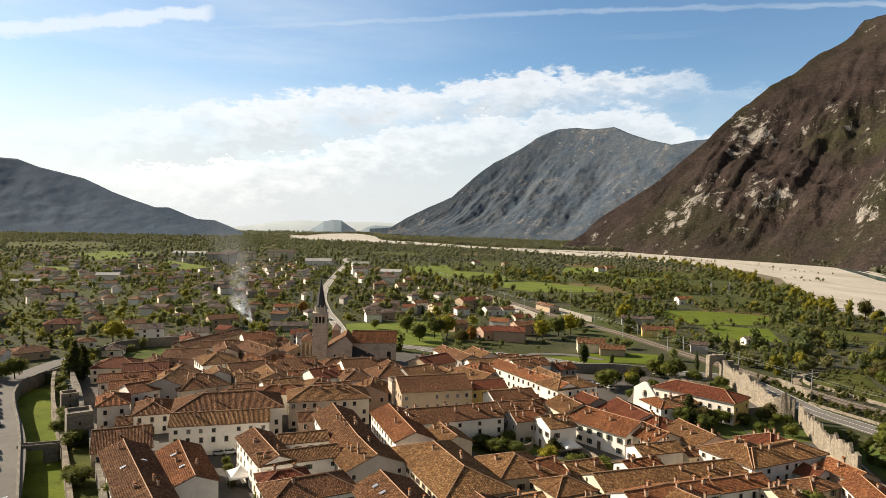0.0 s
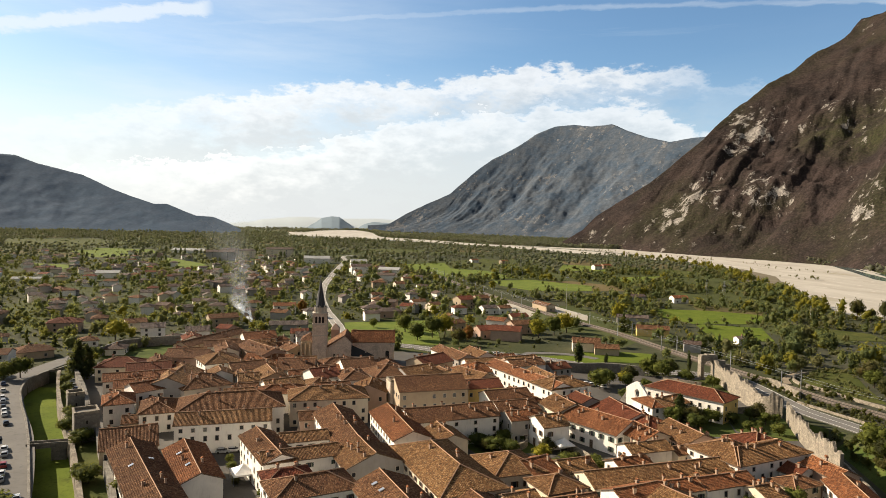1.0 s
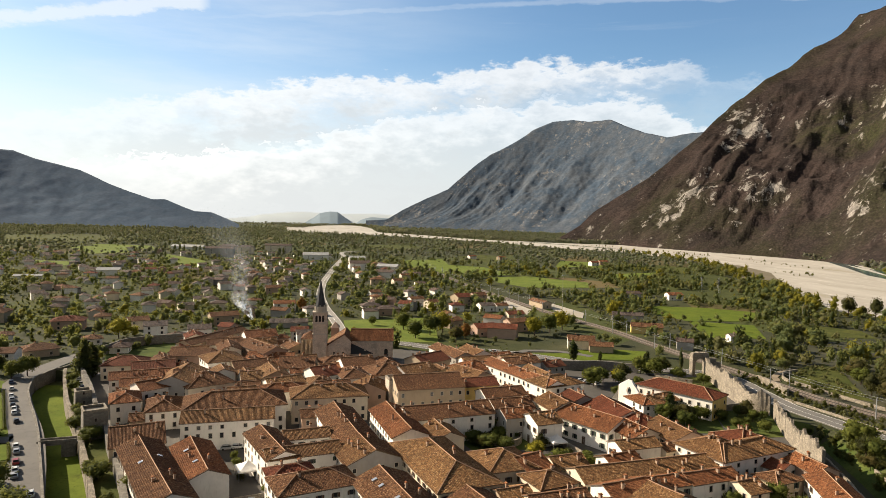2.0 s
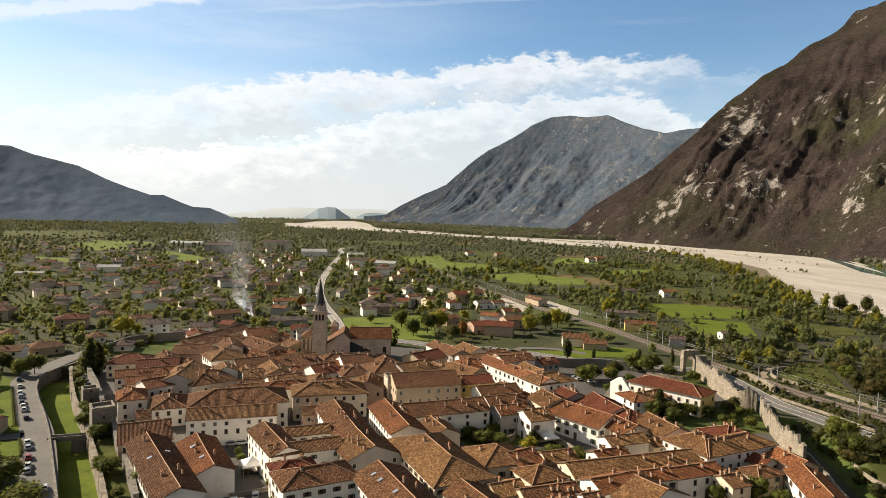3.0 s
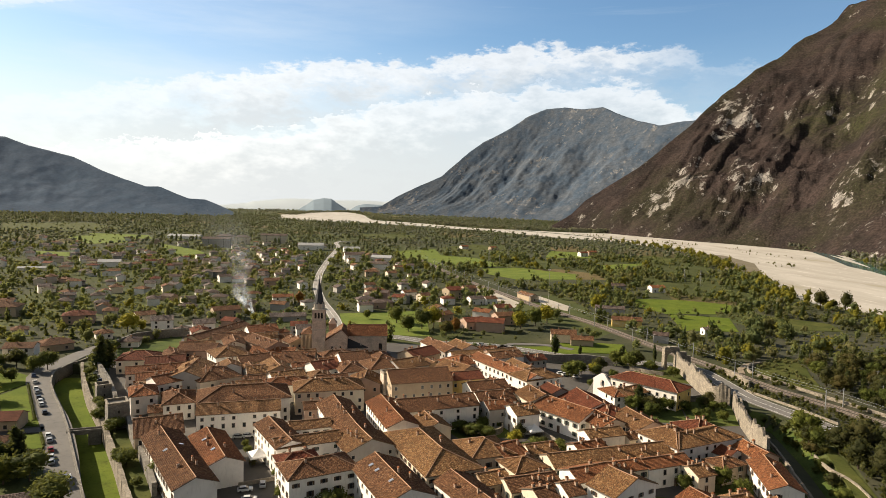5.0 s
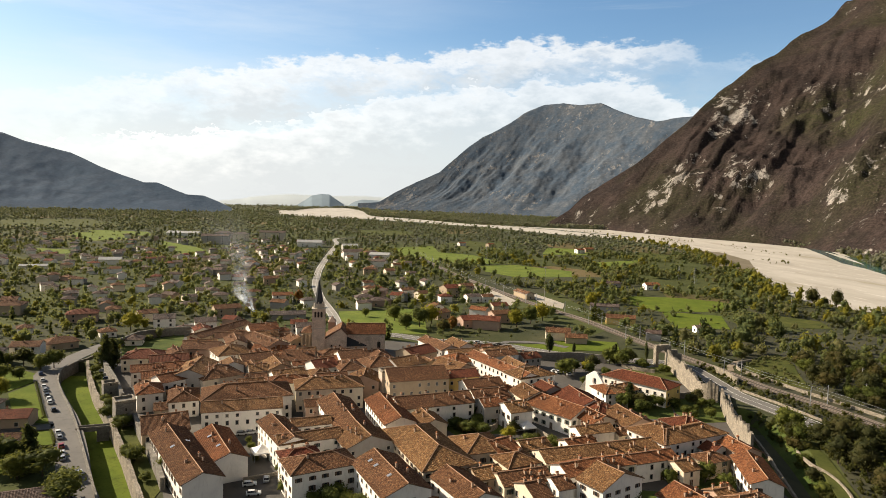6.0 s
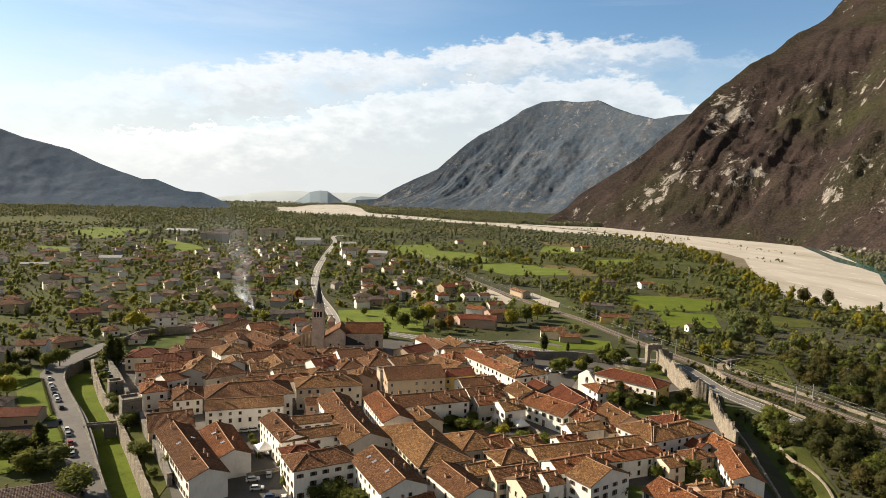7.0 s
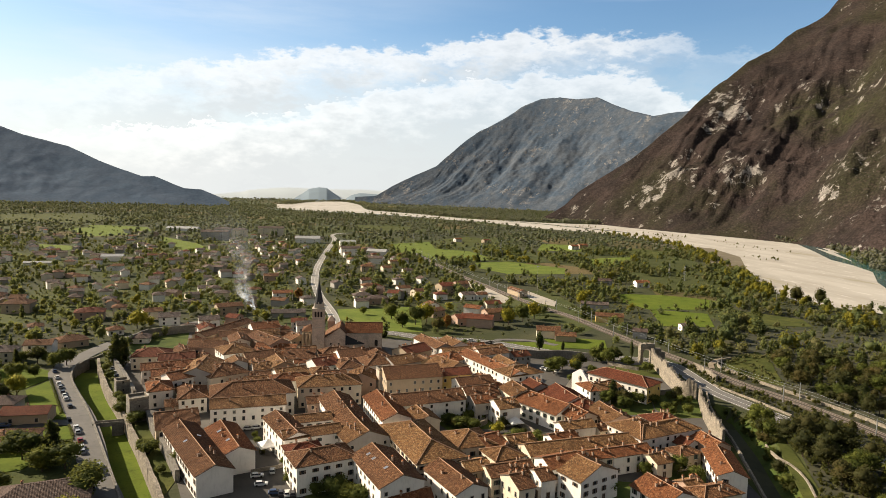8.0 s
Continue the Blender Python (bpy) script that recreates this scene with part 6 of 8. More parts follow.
village_house(-153.5, 1038.9, 40, 18, 8, 5, False, "white", 4, label="large white commercial building by the main road")
village_house(-310.0, 1060.0, 44, 14, 14, 4, False, "grey", 2, True, "long grey apartment block of several storeys")
village_house(-425.0, 1255.0, 64, 18, 5, 170, False, "white", 4, False, "long pale factory shed")
village_house(-239.0, 1170.0, 46, 14, 15, 4, False, "cream", 2, True, "long cream apartment block of several storeys")
village_house(-322.8, 1156.7, 30, 14, 13, 8, True, "grey", 2, True, "tall grey apartment block")
village_house(-288.2, 1139.0, 26, 14, 13, 8, True, "cream", 2, True, "tall cream apartment block")
village_house(-83.6, 981.6, 24, 14, 8, 12, False, "white", 4, False, "low white workshop beside the main road")
village_house(-32.0, 860.8, 28, 14, 6, 165, False, "white", 4, False, "low white workshop among gardens")
village_house(-393.9, 682.6, 30, 7, 3.4, 12, False, "white", 4, False, "long pale greenhouse-like shed")
village_house(-338.8, 736.7, 24, 12, 6, 12, False, "white", 4, False, "small pale workshop with a sheet roof")
village_house(-144.2, 203.4, 17, 9, 4.2, 8, False, "sand", 1, label="low garden house with red roof")
village_house(-158.6, 211.7, 12, 10, 5.5, 5, True, "grey", 2)
village_house(-136.1, 177.9, 16, 14, 3.6, 10, True, "pink", 0)
village_house(-102.1, 132.1, 26, 16, 4.6, 20, True, "sand", 2, label="broad low house with grey-brown hipped roof")
village_house(-194.0, 306.6, 14, 9, 6.0, 10, False, "white", 0, label="white villa in a sloping garden")
village_house(-187.2, 324.9, 16, 12, 4.0, 40, True, "sand", 0)
village_house(-204.1, 289.9, 13, 11, 6.5, 10, True, "cream", 2)
village_house(-269.8, 422.1, 18, 14, 7, 10, True, "sand", 0)
village_house(-210.5, 399.8, 18, 12, 6, 20, True, "pink", 1)
village_house(-153.0, 386.5, 13, 10, 6, 20, False, "white", 2, label="white gabled house with round upper window")
village_house(-126.0, 382.8, 13, 10, 5, 20, False, "white", 2)
village_house(-123.7, 424.2, 18, 10, 6.5, 30, False, "sand", 0)
village_house(-96.8, 490.1, 16, 9, 6.0, 15, False, "white", 3)
village_house(-124.7, 585.1, 14, 9, 7.0, 15, False, "pink", 0)
village_house(-80.0, 418.8, 24, 9, 3.6, 12, False, "grey", 2, label="low flat shed beside the church")
village_house(248.0, 596.8, 14, 10, 5, 5, False, "white", 3, label="small farmhouse with red roof in the pastures")
village_house(211.5, 612.5, 18, 9, 4, 5, False, "grey", 2)
village_house(308.5, 1038.9, 16, 10, 6, 20, False, "pink", 3)
village_house(287.2, 1013.8, 14, 10, 6, 20, False, "white", 1)
village_house(203.1, 387.5, 10, 6, 4, 5, False, "white", 2)
village_house(153.5, 1115.5, 14, 9, 5, 30, False, "sand", 3)
village_house(103.4, 1127.6, 14, 9, 5, 30, False, "white", 3)


def scatter(y0, y1, step, seed, wide=0.70):
    """Jittered places over the part of the valley floor that the flight looks out on."""
    r = np.random.default_rng(seed)
    ys = np.arange(y0, y1, step)
    out = []
    for y in ys:
        half = (y + 60) * wide + 40
        n = int(2 * half / step)
        xs = np.linspace(-half, half, n) + r.uniform(-0.5, 0.5, n) * step
        out.append(np.stack([xs, y + r.uniform(-0.5, 0.5, n) * step], 1))
    p = np.concatenate(out)
    return p, r


def clear_of_houses(p, pad):
    ok = np.ones(len(p), bool)
    for x, y, d in VILLAGE:
        ok &= (p[:, 0] - x) ** 2 + (p[:, 1] - y) ** 2 > (d + pad) ** 2
    return ok


def main_x(y):
    return np.interp(y, [360, 420, 507, 610, 700, 900, 1200, 2000], [-39, -48, -68, -86, -95, -107, -128, -240])


p, r = scatter(315, 1500, 25.0, 11)
x, y = p[:, 0], p[:, 1]
west = (x < main_x(y) - 6)
built = np.where(west, np.where(y < 900, 0.66, 0.42) * np.clip((1700 - y) / 900, 0.3, 1), 0.0)
built = np.where(~west & (x < main_x(y) + 95 + 0.02 * y) & (y > 400) & (y < 950), 0.62, built)
built = np.where(west & (x < -0.50 * y - 60) & (y > 500), built * 0.5, built)
keep = (r.random(len(p)) < built) & ground_free(x, y, 6.0)
p = p[keep]
p = p[clear_of_houses(p, 8.0)]
for k, (x, y) in enumerate(p[:290]):
    rnd = random.Random(k * 31 + 7)
    village_house(float(x), float(y), rnd.uniform(8.5, 12), rnd.uniform(7.5, 9.5), rnd.choice([3.6, 5.2, 5.6, 6.0]), rnd.choice([12, 20, 30, 105, 115, 160]) + rnd.uniform(-6, 6), rnd.random() < 0.45,
                  rnd.choice(["cream", "white", "white", "white", "white", "pink", "cream", "grey"]), rnd.choice([0, 2, 2, 2, 2, 2, 0, 1]), windows=y < 460)


# ---- trees ----
def ico():
    t = (1 + 5 ** 0.5) / 2
    v = [(-1, t, 0), (1, t, 0), (-1, -t, 0), (1, -t, 0), (0, -1, t), (0, 1, t), (0, -1, -t), (0, 1, -t), (t, 0, -1), (t, 0, 1), (-t, 0, -1), (-t, 0, 1)]
    f = [(0, 11, 5), (0, 5, 1), (0, 1, 7), (0, 7, 10), (0, 10, 11), (1, 5, 9), (5, 11, 4), (11, 10, 2), (10, 7, 6), (7, 1, 8), (3, 9, 4), (3, 4, 2), (3, 2, 6), (3, 6, 8), (3, 8, 9), (4, 9, 5), (2, 4, 11), (6, 2, 10), (8, 6, 7), (9, 8, 1)]
    v = np.array(v, float)
    return v / np.linalg.norm(v[0]), np.array(f)


ICO_V, ICO_F = ico()


def crown_arrays(kind, rnd, lumps, leaves, leaf=1.0):
    """A ragged crown about (0, 0, 0), about 1 wide and 1 high: jagged leaf masses inside, and loose leaf sprays round them."""
    V, F, at = [], [], 0
    shape = np.array({"round": (0.5, 0.5, 0.5), "tall": (0.26, 0.26, 0.5), "cone": (0.34, 0.34, 0.5)}[kind])
    clumps = []
    for i in range(lumps):
        if kind == "cone":
            h = -0.46 + 0.88 * (i + 0.5) / lumps
            wide = 0.5 * (0.5 - h) ** 0.8 + 0.05
            c = np.array([rnd.normal(0, 0.04), rnd.normal(0, 0.04), h])
            s = np.array([wide * 0.46, wide * 0.46, 0.50 / lumps + 0.06])
        else:
            d = rnd.normal(size=3)
            d /= np.linalg.norm(d)
            c = d * shape * rnd.uniform(0.20, 0.66)
            s = shape * rnd.uniform(0.36, 0.58)
        clumps.append((c, s))
        v = ICO_V * rnd.uniform(0.55, 1.15, (len(ICO_V), 1)) * s + c
        V.append(v), F.append(ICO_F + at)
        at += len(v)
    for i in range(leaves):
        d = rnd.normal(size=3)
        d /= np.linalg.norm(d)
        c, s = clumps[rnd.integers(len(clumps))]
        c = c + d * s * rnd.uniform(0.85, 1.35)
        u, w = rnd.normal(size=3), rnd.normal(size=3)
        u, w = u / np.linalg.norm(u), w / np.linalg.norm(w)
        k = rnd.uniform(0.07, 0.14) * leaf
        V.append(np.array([c - u * k, c + w * k, c + u * k * 0.9 + d * k * 0.4]))
        F.append(np.array([[at, at + 1, at + 2]]))
        at += 3
    return np.concatenate(V), np.concatenate(F)


def array_mesh(name, V, F, mat):
    me = bpy.data.meshes.new(name)
    me.vertices.add(len(V))
    me.vertices.foreach_set("co", np.asarray(V, np.float32).ravel())
    me.loops.add(len(F) * 3)
    me.loops.foreach_set("vertex_index", np.asarray(F, np.int32).ravel())
    me.polygons.add(len(F))
    me.polygons.foreach_set("loop_start", np.arange(0, len(F) * 3, 3, dtype=np.int32))
    me.polygons.foreach_set("loop_total", np.full(len(F), 3, np.int32))
    me.materials.append(mat)
    me.update(calc_edges=True)
    me.validate()
    return me


def trunk_data(k, kind):
    rnd = random.Random(k)
    g = Mesh()
    top = 0.75 if kind == "cone" else 0.5
    g.tube((0, 0, -0.03), (rnd.uniform(-.02, .02), rnd.uniform(-.02, .02), top), 0.030, 0.014, 6)
    for i in range(4):
        a = i * 1.6 + rnd.uniform(0, 1)
        g.tube((0, 0, 0.25 + 0.07 * i), (0.22 * math.cos(a), 0.22 * math.sin(a), 0.5 + 0.07 * i), 0.014, 0.005, 5)
    return g.data("trunk", BARK)


KINDS = {}
for k, (leaf, kind, word) in enumerate((("green", "round", "leafy green broadleaf tree"), ("green", "round", "leafy green broadleaf tree"), ("autumn", "round", "broadleaf tree turning olive and brown"), ("autumn", "round", "broadleaf tree turning olive and brown"),
                                        ("yellow", "round", "broadleaf tree in bright yellow autumn leaf"), ("rust", "round", "tree in orange-red autumn leaf"), ("dark", "cone", "dark green conifer with drooping boughs"), ("dark", "tall", "slender upright dark cypress tree"), ("green", "tall", "tall narrow green tree"))):
    rnd = np.random.default_rng(k + 40)
    V, F = crown_arrays(kind, rnd, 11 if kind != "cone" else 10, 1050, 0.54)
    KINDS[k] = (array_mesh("crown", V, F, LEAF[leaf]), trunk_data(k, kind), kind, word)


def tree(k, x, y, h, wide, z=0.0, turn=0.0, group="valley trees"):
    crown, trunk, kind, word = KINDS[k]
    ob = thing("tree", pose(x, y, z, 0, 0, turn), word, "tree", group)
    part("trunk", trunk, None, ob, m=Matrix.Diagonal((h, h, h, 1)))
    low = {"round": 0.16, "tall": 0.06, "cone": 0.08}[kind]
    part("crown", crown, None, ob, m=pose(0, 0, h * (1 + low) / 2) @ Matrix.Diagonal((wide if kind == "round" else wide * 1.6, wide if kind == "round" else wide * 1.6, h * (1 - low), 1)))
    return ob


# named trees that stand alone or mark the place
for k, x, y, h, wide in ((4, -168.2, 371.5, 13, 13), (7, 84.1, 322.0, 11, 5.5), (7, 134.7, 306.8, 10, 2.6), (7, 98.1, 321.7, 6, 2.4), (6, -143.5, 281.0, 17, 9), (6, -142.1, 286.5, 14, 8),
                         (5, -82.7, 483.1, 11, 8), (5, 32.8, 383.2, 10, 8), (4, 20.0, 405.1, 15, 14), (0, 2.7, 385.0, 12, 12), (1, 11.8, 394.9, 14, 13), (0, -5.1, 413.6, 13, 12), (0, -26.4, 429.1, 7, 6), (2, 26.4, 372.3, 10, 9),
                         (4, 78.2, 399.0, 13, 11), (4, 100.8, 420.7, 14, 12), (1, 90.3, 409.7, 13, 12), (4, 150.3, 471.0, 16, 9), (2, 99.2, 288.8, 8, 8), (4, 95.2, 282.0, 7, 7), (0, 85.2, 282.8, 8, 8), (1, 112.3, 301.0, 9, 8), (1, 122.2, 301.3, 9, 8),
                         (6, -117.1, 168.1, 13, 8), (1, -125.5, 165.7, 11, 13), (1, -108.3, 159.0, 9, 11), (0, -114.4, 156.8, 9, 10), (0, -94.4, 142.7, 10, 12), (0, -93.5, 137.2, 9, 11), (1, -168.4, 282.4, 10, 9), (0, -172.6, 278.0, 9, 9), (1, -180.6, 258.2, 9, 10), (0, -173.2, 262.2, 7, 7),
                         (2, 353.4, 501.0, 17, 12), (2, 365.1, 485.4, 18, 11), (3, 355.1, 487.3, 11, 10), (2, 156.5, 178.6, 13, 12), (3, 166.6, 187.3, 11, 11), (2, 152.5, 181.4, 10, 10), (2, 165.3, 173.2, 12, 11), (3, 169.0, 170.6, 11, 10), (3, 153.5, 160.6, 12, 11), (1, 161.1, 153.6, 9, 9), (2, 169.7, 158.2, 10, 10), (3, 149.0, 145.0, 9, 9),
                         (1, 148.8, 196.4, 5, 6), (2, 145.2, 185.4, 5, 6), (0, 141.1, 173.2, 5, 6), (3, 137.2, 162.1, 5, 6), (1, 133.7, 151.5, 5, 6), (0, 153.8, 208.4, 4, 5)):
    tree(k, x, y, h, wide, ditch_z(x, y), (x * 37 + y * 11) % 360)
# trees and bushes in the town's gardens and along the moat
for k, x, y, h, wide in ((1, 27.3, 213.8, 7, 8), (0, 17.3, 206.7, 6, 7), (1, 25.8, 196.8, 5, 7), (0, 31.3, 195.0, 5, 7), (0, 30.1, 205.4, 5, 6), (4, 39.7, 190.7, 5, 6), (1, 46.6, 173.6, 5, 6), (1, 49.2, 171.0, 5, 6), (0, 42.7, 181.8, 4, 5),
                         (6, 98.9, 230.5, 10, 6), (1, 95.0, 226.3, 7, 7), (1, 100.9, 221.0, 6, 7), (1, 109.2, 227.4, 6, 7), (0, 117.3, 226.7, 5, 6), (2, 128.3, 231.0, 5, 6), (0, 119.3, 218.9, 4, 6), (1, 96.5, 153.8, 7, 7), (0, 100.2, 148.0, 6, 6), (1, 83.9, 151.6, 6, 5), (0, 68.2, 139.1, 6, 6),
                         (1, -101.2, 198.7, 6, 7), (0, -85.4, 170.6, 6, 7), (1, -88.3, 173.1, 5, 6), (0, -116.0, 222.6, 5, 6), (1, -112.5, 211.8, 5, 6), (0, -121.3, 230.2, 4, 5), (1, -72.1, 160.0, 7, 6), (1, -137.4, 260.5, 4, 5), (0, -145.7, 275.4, 4, 5), (1, -76.2, 155.5, 3, 4),
                         (1, -18.5, 138.7, 7, 9), (0, -14.8, 135.7, 6, 8), (1, -9.6, 134.2, 6, 7), (0, -23.7, 138.7, 5, 6), (1, -32.9, 147.9, 4, 5)):
    tree(k, x, y, h, wide, 0, (x * 37 + y * 11) % 360, "garden trees")


rnd = random.Random(77)
for x, y, h in ((17.9, 210.5, 6), (20.6, 213.1, 5), (26.2, 219.8, 7), (28.6, 222.5, 8), (31.9, 217.2, 4), (33.6, 213.3, 3), (22.4, 204.5, 4), (24.8, 201.0, 4), (35.8, 205.9, 3), (20.6, 199.8, 5), (23.4, 197.0, 4), (42.7, 197.2, 5), (37.7, 216.4, 5),
                (46.1, 184.0, 5), (47.5, 181.5, 4), (50.2, 176.7, 5), (49.5, 186.6, 4), (54.2, 181.6, 5), (43.6, 178.1, 4),
                (81.9, 275.7, 9), (88.8, 284.2, 7), (95.6, 280.3, 7), (115.2, 300.9, 11), (117.2, 295.2, 9), (122.7, 301.6, 8), (87.9, 258.8, 5), (102.5, 276.4, 5), (126.6, 290.0, 6), (133.9, 279.6, 6),
                (-52.4, 185.5, 3), (-50.3, 180.7, 3), (-46.8, 170.3, 2.5), (-37.1, 162.0, 3), (-33.5, 151.8, 5), (105.8, 228.5, 6), (110.7, 233.0, 5), (115.7, 235.2, 5), (102.4, 226.9, 7), (120.4, 235.6, 4), (126.5, 233.0, 5), (131.5, 236.0, 6), (129.0, 226.5, 5), (124.0, 221.0, 4), (127.5, 214.5, 5), (119.5, 213.0, 4), (134.0, 228.0, 4)):
    k = rnd.choice([0, 1, 0, 1, 2, 3]) if h < 10 else 6
    tree(k, x, y, h, h * rnd.uniform(0.85, 1.25) if k != 6 else h * 0.5, 0, rnd.uniform(0, 360), "garden trees")
ruin_wall("wall_yard", [(-47.2, 155.1), (-42.6, 157.3), (-36.7, 160.0)], -0.1, 1.3, 0.4, STONE_PALE, "low pale wall across the lower yard", 0.1, 1.5, 37)


def hedge(line, h, label):
    """A clipped hedge along a line: a rough body under many leaf sprays."""
    pts = smooth_line(line, 1.2)
    q = np.random.default_rng(int(h * 100) + len(pts))
    V, F, at = [], [], 0
    cv, cf = crown_arrays("round", q, 2, 34, 1.2)
    for x, y in pts:
        v = cv * np.array([1.9, 1.9, h * 1.15]) * q.uniform(0.85, 1.15) + np.array([x, y, h * 0.46])
        V.append(v), F.append(cf + at)
        at += len(v)
    tagged(new("hedge", array_mesh("hedge", np.concatenate(V), np.concatenate(F), LEAF["green"])), label, "hedge", "garden hedges")


hedge([(-163.0, 256.5), (-148.0, 232.0), (-135.5, 211.5)], 1.5, "dark clipped hedge between lawn and parked cars")
hedge([(-135.5, 209.0), (-150.0, 208.0)], 1.4, "dark clipped hedge along a garden lane")
hedge([(-125.5, 196.5), (-119.0, 186.0), (-117.5, 183.0)], 1.5, "dark hedge round a small square lawn")
hedge([(-117.8, 182.0), (-131.0, 181.5)], 1.3, "low hedge closing a small lawn")


def rail_x(y):
    p = np.array(RAIL)[::-1]
    o = np.argsort(p[:, 1])
    return np.interp(y, p[o, 1], p[o, 0])


def cover(x, y):
    """How thickly wooded the valley floor is at a place."""
    east = x > rail_x(y) + 7
    west = x < main_x(y)
    patch = np.array([noise.fractal(Vector((a * 0.012, b * 0.008, 3)), 0.8, 2.0, 4) for a, b in zip(x, y)])
    d = np.where(east, np.where(patch > -0.02, 0.95, 0.07), np.where(west, np.where(patch > -0.10, 0.72, 0.30), np.where(patch > 0.02, 0.74, 0.26)))
    d = np.where(y > 1000, np.where(patch > -0.12, 0.92, 0.30), d)
    d = np.where(east & (y > 330) & (y < 560) & (x < rail_x(y) + 90), np.where(patch > -0.06, 0.92, 0.16), d)
    d = np.where(~east & ~west & (y < 420), 0.13, d)
    d = np.where(west & (y < 320), 0.50, d)
    d = np.where(east & (y < 330), 0.92, d)
    d = np.where(~east & (x > 120) & (y < 330), np.where((y < 200) & (x > 146), 0.6, 0.0), d)
    return d


p, r = scatter(80, 430, 8.0, 21)
keep = (r.random(len(p)) < cover(p[:, 0], p[:, 1])) & ground_free(p[:, 0], p[:, 1], 1.5)
p = p[keep]
p = p[clear_of_houses(p, 2.5)]
order = np.argsort(p[:, 1])
NEAR_TREES = p[order][:250]
REST = p[order][250:]
for x, y in NEAR_TREES:
    q = random.Random(int(x * 17 + y * 5))
    h = q.uniform(5.0, 11.0)
    k = q.choice([0, 1, 2, 2, 2, 3, 3, 3, 1, 6] if x > 0 else [0, 0, 1, 1, 2, 3, 4, 6])
    tree(k, float(x), float(y), h, h * q.uniform(0.75, 1.15) if k != 6 else h * 0.5, 0, q.uniform(0, 360))


def wood(name, places, size, templates, mat, label, seed, spread=1.0):
    """Many crowns in one mesh, each stood on the ground."""
    r = np.random.default_rng(seed)
    V, F, at = [], [], 0
    for x, y in places:
        tv, tf = templates[r.integers(len(templates))]
        h = size * (0.45 + 1.0 * r.random() ** 1.6)
        if x < main_x(y) and y < 1000:
            h *= 0.76
        w = h * r.uniform(0.60, 1.15) * spread
        a = r.uniform(0, 6.283)
        c, s = math.cos(a), math.sin(a)
        v = np.stack([(tv[:, 0] * c - tv[:, 1] * s) * w + x, (tv[:, 0] * s + tv[:, 1] * c) * w + y, (tv[:, 2] + 0.46) * h + ditch_z(x, y)], 1)
        V.append(v), F.append(tf + at)
        at += len(v)
    if V:
        ob = new(name, array_mesh(name, np.concatenate(V), np.concatenate(F), mat))
        tagged(ob, label, "trees", "", "stuff")


def m_wood(name, *stops):
    def build(n, s):
        k = n.calc("ADD", n.calc("MULTIPLY", n.island(), 0.45), n.calc("MULTIPLY", n.span(n.noise(n.world(), 0.03, 3, 0.6), 0.3, 0.7), 0.55))
        c = n.ramp(k, *stops)
        c = n.mix(n.span(n.noise(n.world(), 0.5, 4, 0.6), 0.45, 0.70), c, n.mix(0.22, c, (0.02, 0.028, 0.008)))
        n.put(c, s.inputs["Base Color"])
        s.inputs["Roughness"].default_value, s.inputs["Specular IOR Level"].default_value = 0.85, 0.1
        n.bump(n.noise(n.world(), 1.6, 4, 0.7), 0.9, 0.4, s)
        thin_leaf(n, s, c, 0.48)
    return material(name, build)


# extra blue in the green and autumn colours stands in for valley haze
W_GREEN = m_wood("wood_green", (0.0, (0.074, 0.100, 0.046)), (0.5, (0.122, 0.148, 0.060)), (1.0, (0.190, 0.205, 0.070)))
W_AUTUMN = m_wood("wood_autumn", (0.0, (0.092, 0.108, 0.052)), (0.5, (0.138, 0.142, 0.064)), (1.0, (0.180, 0.160, 0.072)))
W_YELLOW = m_wood("wood_yellow", (0.0, (0.14, 0.14, 0.022)), (1.0, (0.27, 0.23, 0.028)))
W_THICKET = m_wood("thicket", (0.0, (0.035, 0.042, 0.014)), (0.5, (0.062, 0.066, 0.020)), (1.0, (0.095, 0.082, 0.028)))
W_DARK = m_wood("wood_dark", (0.0, (0.026, 0.040, 0.016)), (1.0, (0.046, 0.060, 0.024)))
WOODS = (("wood_green", W_GREEN, 0.48, "green broadleaf trees of the valley floor"), ("wood_autumn", W_AUTUMN, 0.32, "broadleaf trees turning brown and olive"), ("wood_yellow", W_YELLOW, 0.13, "yellowing autumn trees"), ("wood_dark", W_DARK, 0.07, "dark conifers and evergreen trees"))


# leaf colours with haze painted in: paler and bluer than the nearer woods
F_GREEN = m_wood("hazed_wood_green", (0.0, (0.130, 0.154, 0.115)), (0.5, (0.165, 0.186, 0.138)), (1.0, (0.205, 0.216, 0.155)))
F_AUTUMN = m_wood("hazed_wood_autumn", (0.0, (0.150, 0.158, 0.125)), (0.5, (0.180, 0.184, 0.144)), (1.0, (0.208, 0.198, 0.155)))
F_DARK = m_wood("hazed_wood_dark", (0.0, (0.075, 0.095, 0.060)), (1.0, (0.105, 0.122, 0.075)))
WOODS_FAR = (("wood_green", F_GREEN, 0.46, "distant green broadleaf woods, paled for haze"), ("wood_autumn", F_AUTUMN, 0.40, "distant woods turning olive, paled for haze"), ("wood_dark", F_DARK, 0.14, "distant dark conifer stands, paled for haze"))


